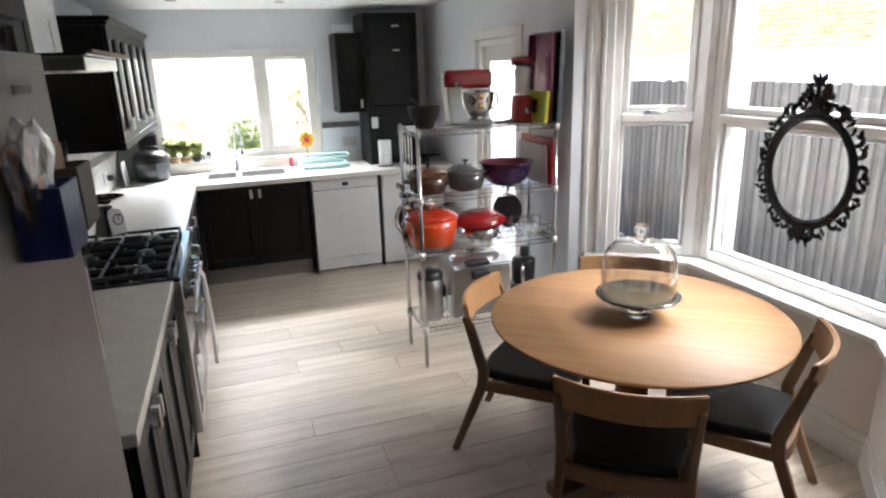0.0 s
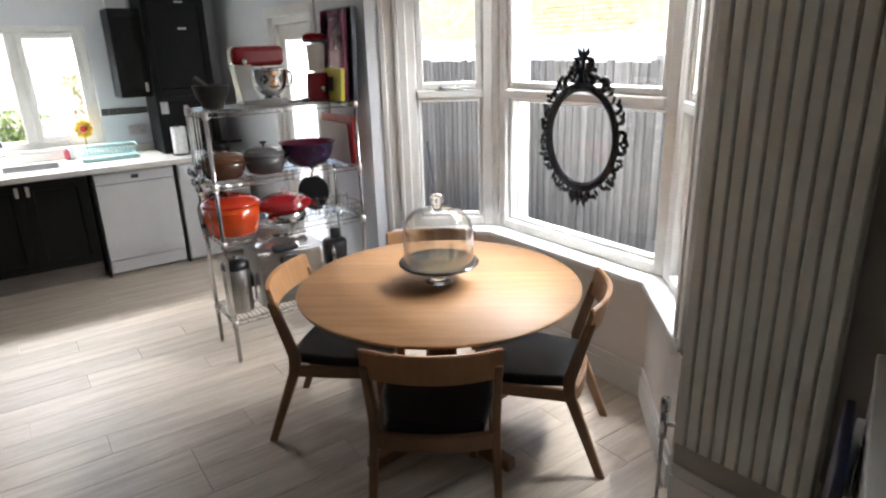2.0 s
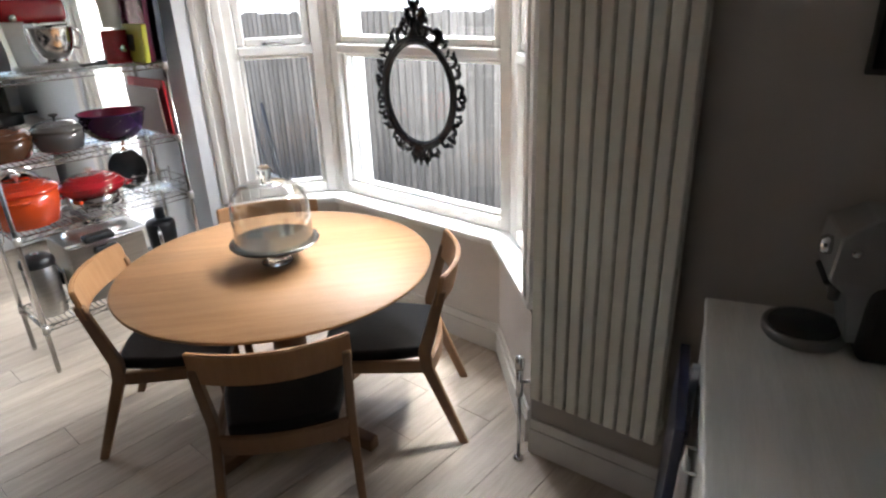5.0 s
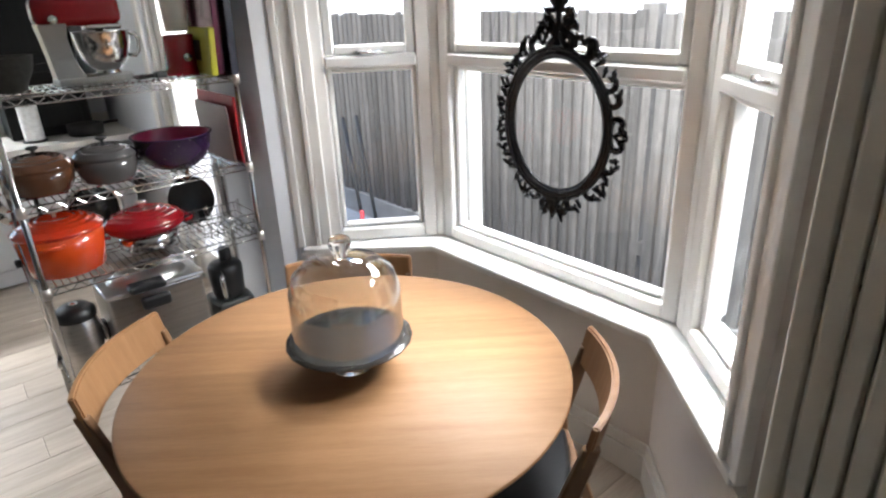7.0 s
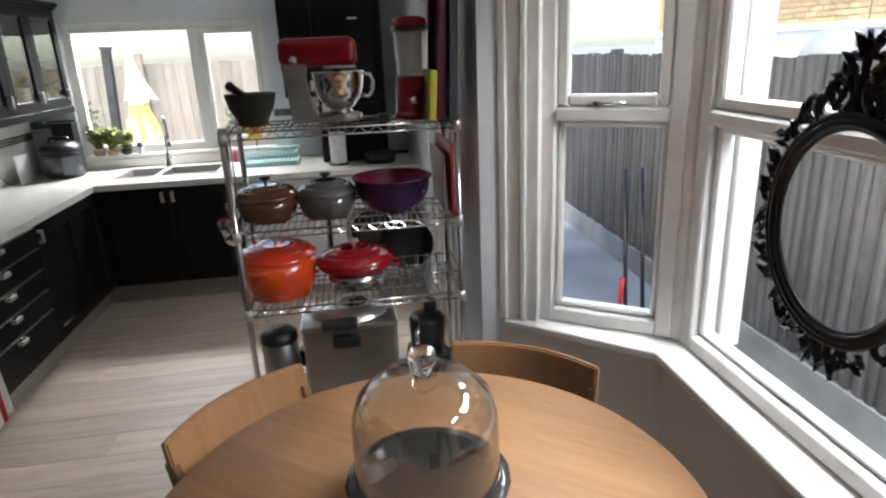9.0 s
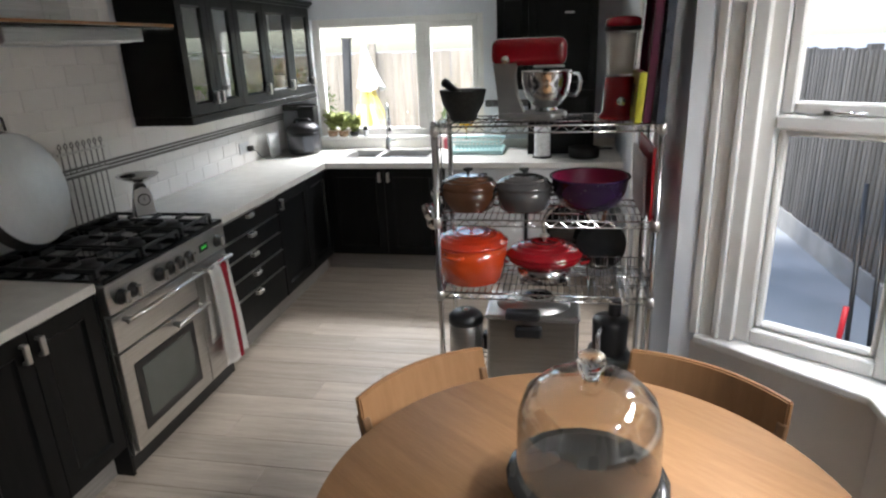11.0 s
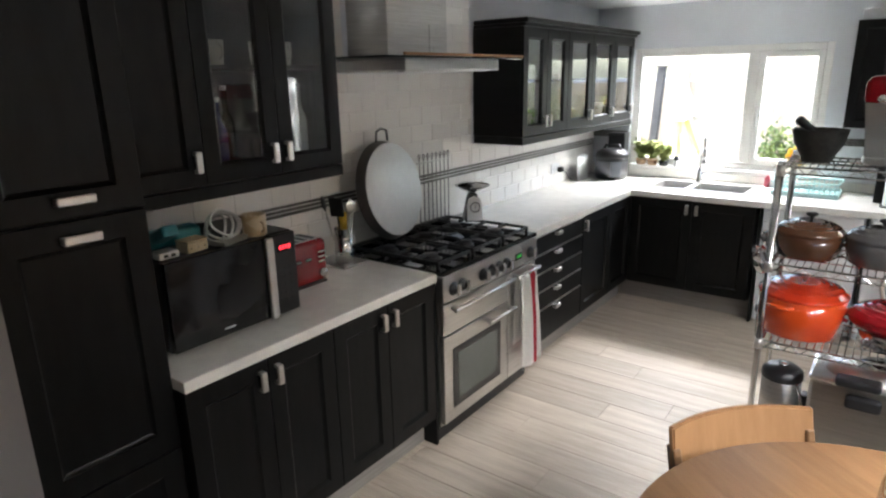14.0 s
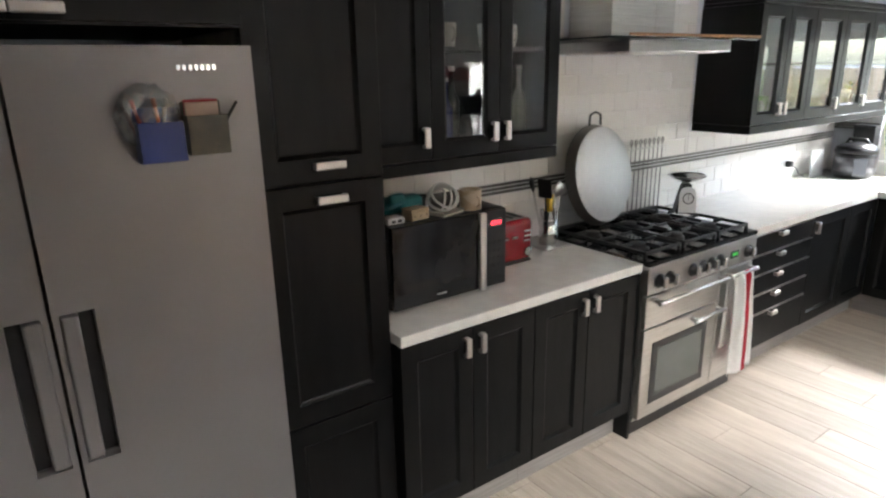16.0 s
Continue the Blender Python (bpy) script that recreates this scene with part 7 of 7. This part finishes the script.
# ---- side passage: fence, house across ----
GZ = -0.13
fx = 3.97
fence = thing("fence", pose(fx, 0, 0), "weathered grey vertical board fence along the passage", "fence")
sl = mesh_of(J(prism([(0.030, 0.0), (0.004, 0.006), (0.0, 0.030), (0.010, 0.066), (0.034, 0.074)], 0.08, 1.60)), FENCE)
yy = -2.6
while yy < 10.2:
    if not 2.765 < yy + 0.03 < 2.80:
        o = share("slat", sl, fence, (-0.02 - rp.uniform(0, 0.006), yy, rp.uniform(-0.012, 0.012)), rp.uniform(-0.02, 0.02))
    yy += 0.0735 if abs(yy - 2.76) > 0.06 else 0.082
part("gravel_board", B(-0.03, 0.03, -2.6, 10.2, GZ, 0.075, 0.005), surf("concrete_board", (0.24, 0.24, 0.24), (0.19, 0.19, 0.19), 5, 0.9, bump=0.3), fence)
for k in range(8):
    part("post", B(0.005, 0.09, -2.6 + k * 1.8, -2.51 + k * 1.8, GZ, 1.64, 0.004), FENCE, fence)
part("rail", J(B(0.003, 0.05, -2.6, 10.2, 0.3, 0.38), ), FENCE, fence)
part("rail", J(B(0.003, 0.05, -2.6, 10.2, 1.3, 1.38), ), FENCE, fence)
BRICKY = surf("yellow_stock_brick", (0.46, 0.34, 0.19), (0.36, 0.25, 0.13), 6, 0.9, bump=0.3, per=0.18)
RENDER = surf("white_render", (0.78, 0.77, 0.74), (0.72, 0.71, 0.68), 2, 0.9, bump=0.1)
hs = thing("neighbour_house", pose(8.2, 4.0, 0), "neighbouring house of yellow brick with white rendered ground floor", "house")
part("wall", B(0, 6, -9, 10, GZ, 1.78), RENDER, hs, "white rendered lower wall")
part("upper_wall", B(0.03, 6, -9, 10, 1.78, 6.2), BRICKY, hs, "yellow brick upper wall")
part("string_course", B(-0.06, 0.03, -9, 10, 1.74, 1.83, 0.01), RENDER, hs)
part("roof", X(prism([(-9.2, 6.2), (10.2, 6.2), (10.2, 6.3), (-9.2, 6.3)], -0.3, 6.3), Matrix(((0, 0, 1, 0), (1, 0, 0, 0), (0, 1, 0, 0), (0, 0, 0, 1)))), surf("slate_roof", (0.12, 0.12, 0.13), None, 4, 0.7), hs)
wb_ = thing("water_butt", pose(4.30, 4.28, GZ), "grey plastic water butt with a rounded lid behind the fence", "water butt")
part("barrel", lathe([(0, 0), (0.20, 0), (0.24, 0.5), (0.24, 1.0), (0.20, 1.60), (0, 1.60)], 28), surf("grey_barrel_plastic", (0.20, 0.21, 0.22), None, 5, 0.5), wb_)
part("lid", lathe([(0.21, 1.60), (0.215, 1.64), (0.19, 1.76), (0.12, 1.84), (0, 1.87)], 28), surf("grey_lid_plastic", (0.24, 0.25, 0.26), None, 5, 0.5), wb_)
# bricks of the upper wall nearest the windows
bk_me = mesh_of(B(-0.012, 0.0, 0, 0.215, 0, 0.065, 0.004), BRICKY)
for r in range(11):
    for c in range(26):
        share("brick", bk_me, hs, (0.03, 2.4 + c * 0.225 + (0.1125 if r % 2 else 0), 1.835 + r * 0.075))
# garden tools leaning in the passage
hz = thing("garden_hose", pose(3.30, 4.62, GZ), "green garden hose reel with a red grip on the paving", "hose")
part("reel", X(lathe([(0.05, 0), (0.09, 0.01), (0.09, 0.08), (0.05, 0.09)], 28), pose(0, 0, 0.10, 90, 0, 20)), surf("green_plastic", (0.03, 0.20, 0.10), None, 5, 0.4), hz)
part("handle", tube([(0, 0, 0.19), (0.02, 0.03, 0.32), (0.03, 0.04, 0.42)], 0.016, 8), surf("red_plastic", (0.5, 0.02, 0.03), None, 5, 0.4), hz)
for k in range(2):
    part("pole", tube([(0.10 + 0.12 * k, 0.1, 0.0), (0.25 + 0.12 * k, 0.55, 1.0)], 0.014, 8), DARKPL, hz)

# ---- back garden ----
gf = thing("fence", pose(0, 10.6, 0), "pale wooden panel fence at the end of the garden", "fence")
gb_me = mesh_of(B(0, 0.142, 0, 0.02, GZ + 0.1, 1.66, 0.003), FENCEB)
for i in range(58):
    share("board", gb_me, gf, (-4.6 + i * 0.148, rp.uniform(-0.012, 0.004), rp.uniform(-0.01, 0.01)))
for i in range(6):
    part("post", B(-4.6 + i * 1.75, -4.5 + i * 1.75, -0.06, 0.0 - 0.001, GZ, 1.80, 0.004), FENCEB, gf)
part("rail", B(-4.6, 4.0, 0.022, 0.07, 1.2, 1.28), FENCEB, gf)
part("gravel_board", B(-4.6, 4.0, -0.005, 0.03, GZ, GZ + 0.095), FENCEB, gf)
pt = thing("garden_post", pose(-1.05, 9.1, GZ, 0, 3, 0), "grey wooden garden post", "post")
part("post", B(-0.045, 0.045, -0.045, 0.045, 0, 1.98, 0.004), FENCE, pt)
part("cap", B(-0.06, 0.06, -0.06, 0.06, 1.981, 2.005, 0.004), FENCE, pt)
# closed parasol with drooping yellow cloth
pa = thing("parasol", pose(-0.30, 7.75, GZ), "closed yellow and white garden parasol", "parasol")
part("pole", tube([(0, 0, 0), (0, 0, 2.0)], 0.02, 10), WHITEAPP, pa)
part("base", lathe([(0, 0), (0.24, 0), (0.23, 0.06), (0.04, 0.08), (0, 0.08)], 28), PAVE, pa)
YC = surf("yellow_canvas", (0.76, 0.62, 0.20), (0.72, 0.54, 0.12), 4, 0.9, bump=0.3)


def drape(z0, z1, r0, r1, folds, seed):
    bm = bmesh.new()
    n, m_ = 48, 14
    g = []
    for j in range(m_ + 1):
        v = j / m_
        r = r0 + (r1 - r0) * v ** 1.3
        row = []
        for i in range(n):
            a = 2 * math.pi * i / n
            k = 1 + (0.10 + 0.16 * v) * math.sin(folds * a + seed) + 0.05 * math.sin(2.3 * folds * a + v * 3)
            row.append(bm.verts.new((r * k * math.cos(a) + 0.05 * v, r * k * math.sin(a), z1 + (z0 - z1) * v - 0.03 * math.sin(3 * a) * v)))
        g.append(row)
    for a, b in zip(g, g[1:]):
        for i in range(n):
            f_ = bm.faces.new((a[i], a[(i + 1) % n], b[(i + 1) % n], b[i]))
            f_.smooth = True
    return bm


part("canopy", drape(1.12, 1.52, 0.06, 0.15, 7, 0.4), YC, pa, "drooping yellow canvas")
part("cover", drape(1.46, 1.86, 0.03, 0.13, 6, 1.2), surf("white_canvas", (0.75, 0.74, 0.70), None, 4, 0.9), pa, "white cover at the top")
part("skirt", drape(0.88, 1.30, 0.11, 0.23, 8, 2.2), surf("pale_canvas", (0.77, 0.69, 0.42), None, 4, 0.9), pa)


def shrub(x, y, h, r, seed, label, cols):
    t = thing("shrub", pose(x, y, GZ), label, "shrub", "garden shrubs")
    rr = random.Random(seed)
    br, lv = [], [bmesh.new() for _ in cols]
    for i in range(16):
        a = rr.uniform(0, 6.28)
        d = r * rr.uniform(0.2, 1.0)
        tip = Vector((d * math.cos(a), d * math.sin(a), h * rr.uniform(0.5, 1.0)))
        mid = Vector((tip.x * 0.4, tip.y * 0.4, tip.z * 0.55))
        br.append(tube([(0.02 * math.cos(a), 0.02 * math.sin(a), 0), tuple(mid), tuple(tip)], [0.012, 0.008, 0.003], 5))
        for k in range(75):
            u = rr.uniform(0.35, 1.05)
            p = (mid * (1 - u) + tip * u) + Vector((rr.gauss(0, 0.07), rr.gauss(0, 0.07), rr.gauss(0, 0.07)))
            m = pose(*p, rr.uniform(-70, 70), rr.uniform(-70, 70), rr.uniform(0, 360)) @ Matrix.Diagonal((rr.uniform(0.025, 0.05), rr.uniform(0.012, 0.022), 1, 1))
            b = lv[rr.randrange(len(cols))]
            b.faces.new([b.verts.new(m @ Vector(c)) for c in ((-1, 0, 0), (-0.1, -1, 0.004), (1, 0, 0), (-0.1, 1, 0.004))])
    part("branches", J(*br), surf("bark", (0.10, 0.075, 0.05), None, 10, 0.9), t)
    for b, c in zip(lv, cols):
        part("leaves", b, c, t)
    return t


LG = [surf("leaf_green", (0.085, 0.13, 0.03), (0.05, 0.09, 0.02), 6, 0.6), surf("leaf_light", (0.16, 0.20, 0.04), (0.11, 0.15, 0.03), 6, 0.6)]
LY = [surf("leaf_yellow", (0.30, 0.26, 0.05), (0.20, 0.20, 0.04), 6, 0.6), surf("leaf_rust", (0.26, 0.12, 0.04), (0.16, 0.10, 0.03), 6, 0.6), LG[0]]
shrub(1.75, 9.7, 1.75, 0.55, 1, "yellowing climbing shrub at the garden fence", LY)
shrub(0.55, 9.2, 1.35, 0.30, 2, "tall thin green shrub in the garden", LG)
shrub(2.6, 9.9, 2.0, 0.7, 5, "dense green shrub at the garden fence", LG)
shrub(-2.0, 9.9, 1.3, 0.5, 6, "low green shrub at the garden fence", LG)
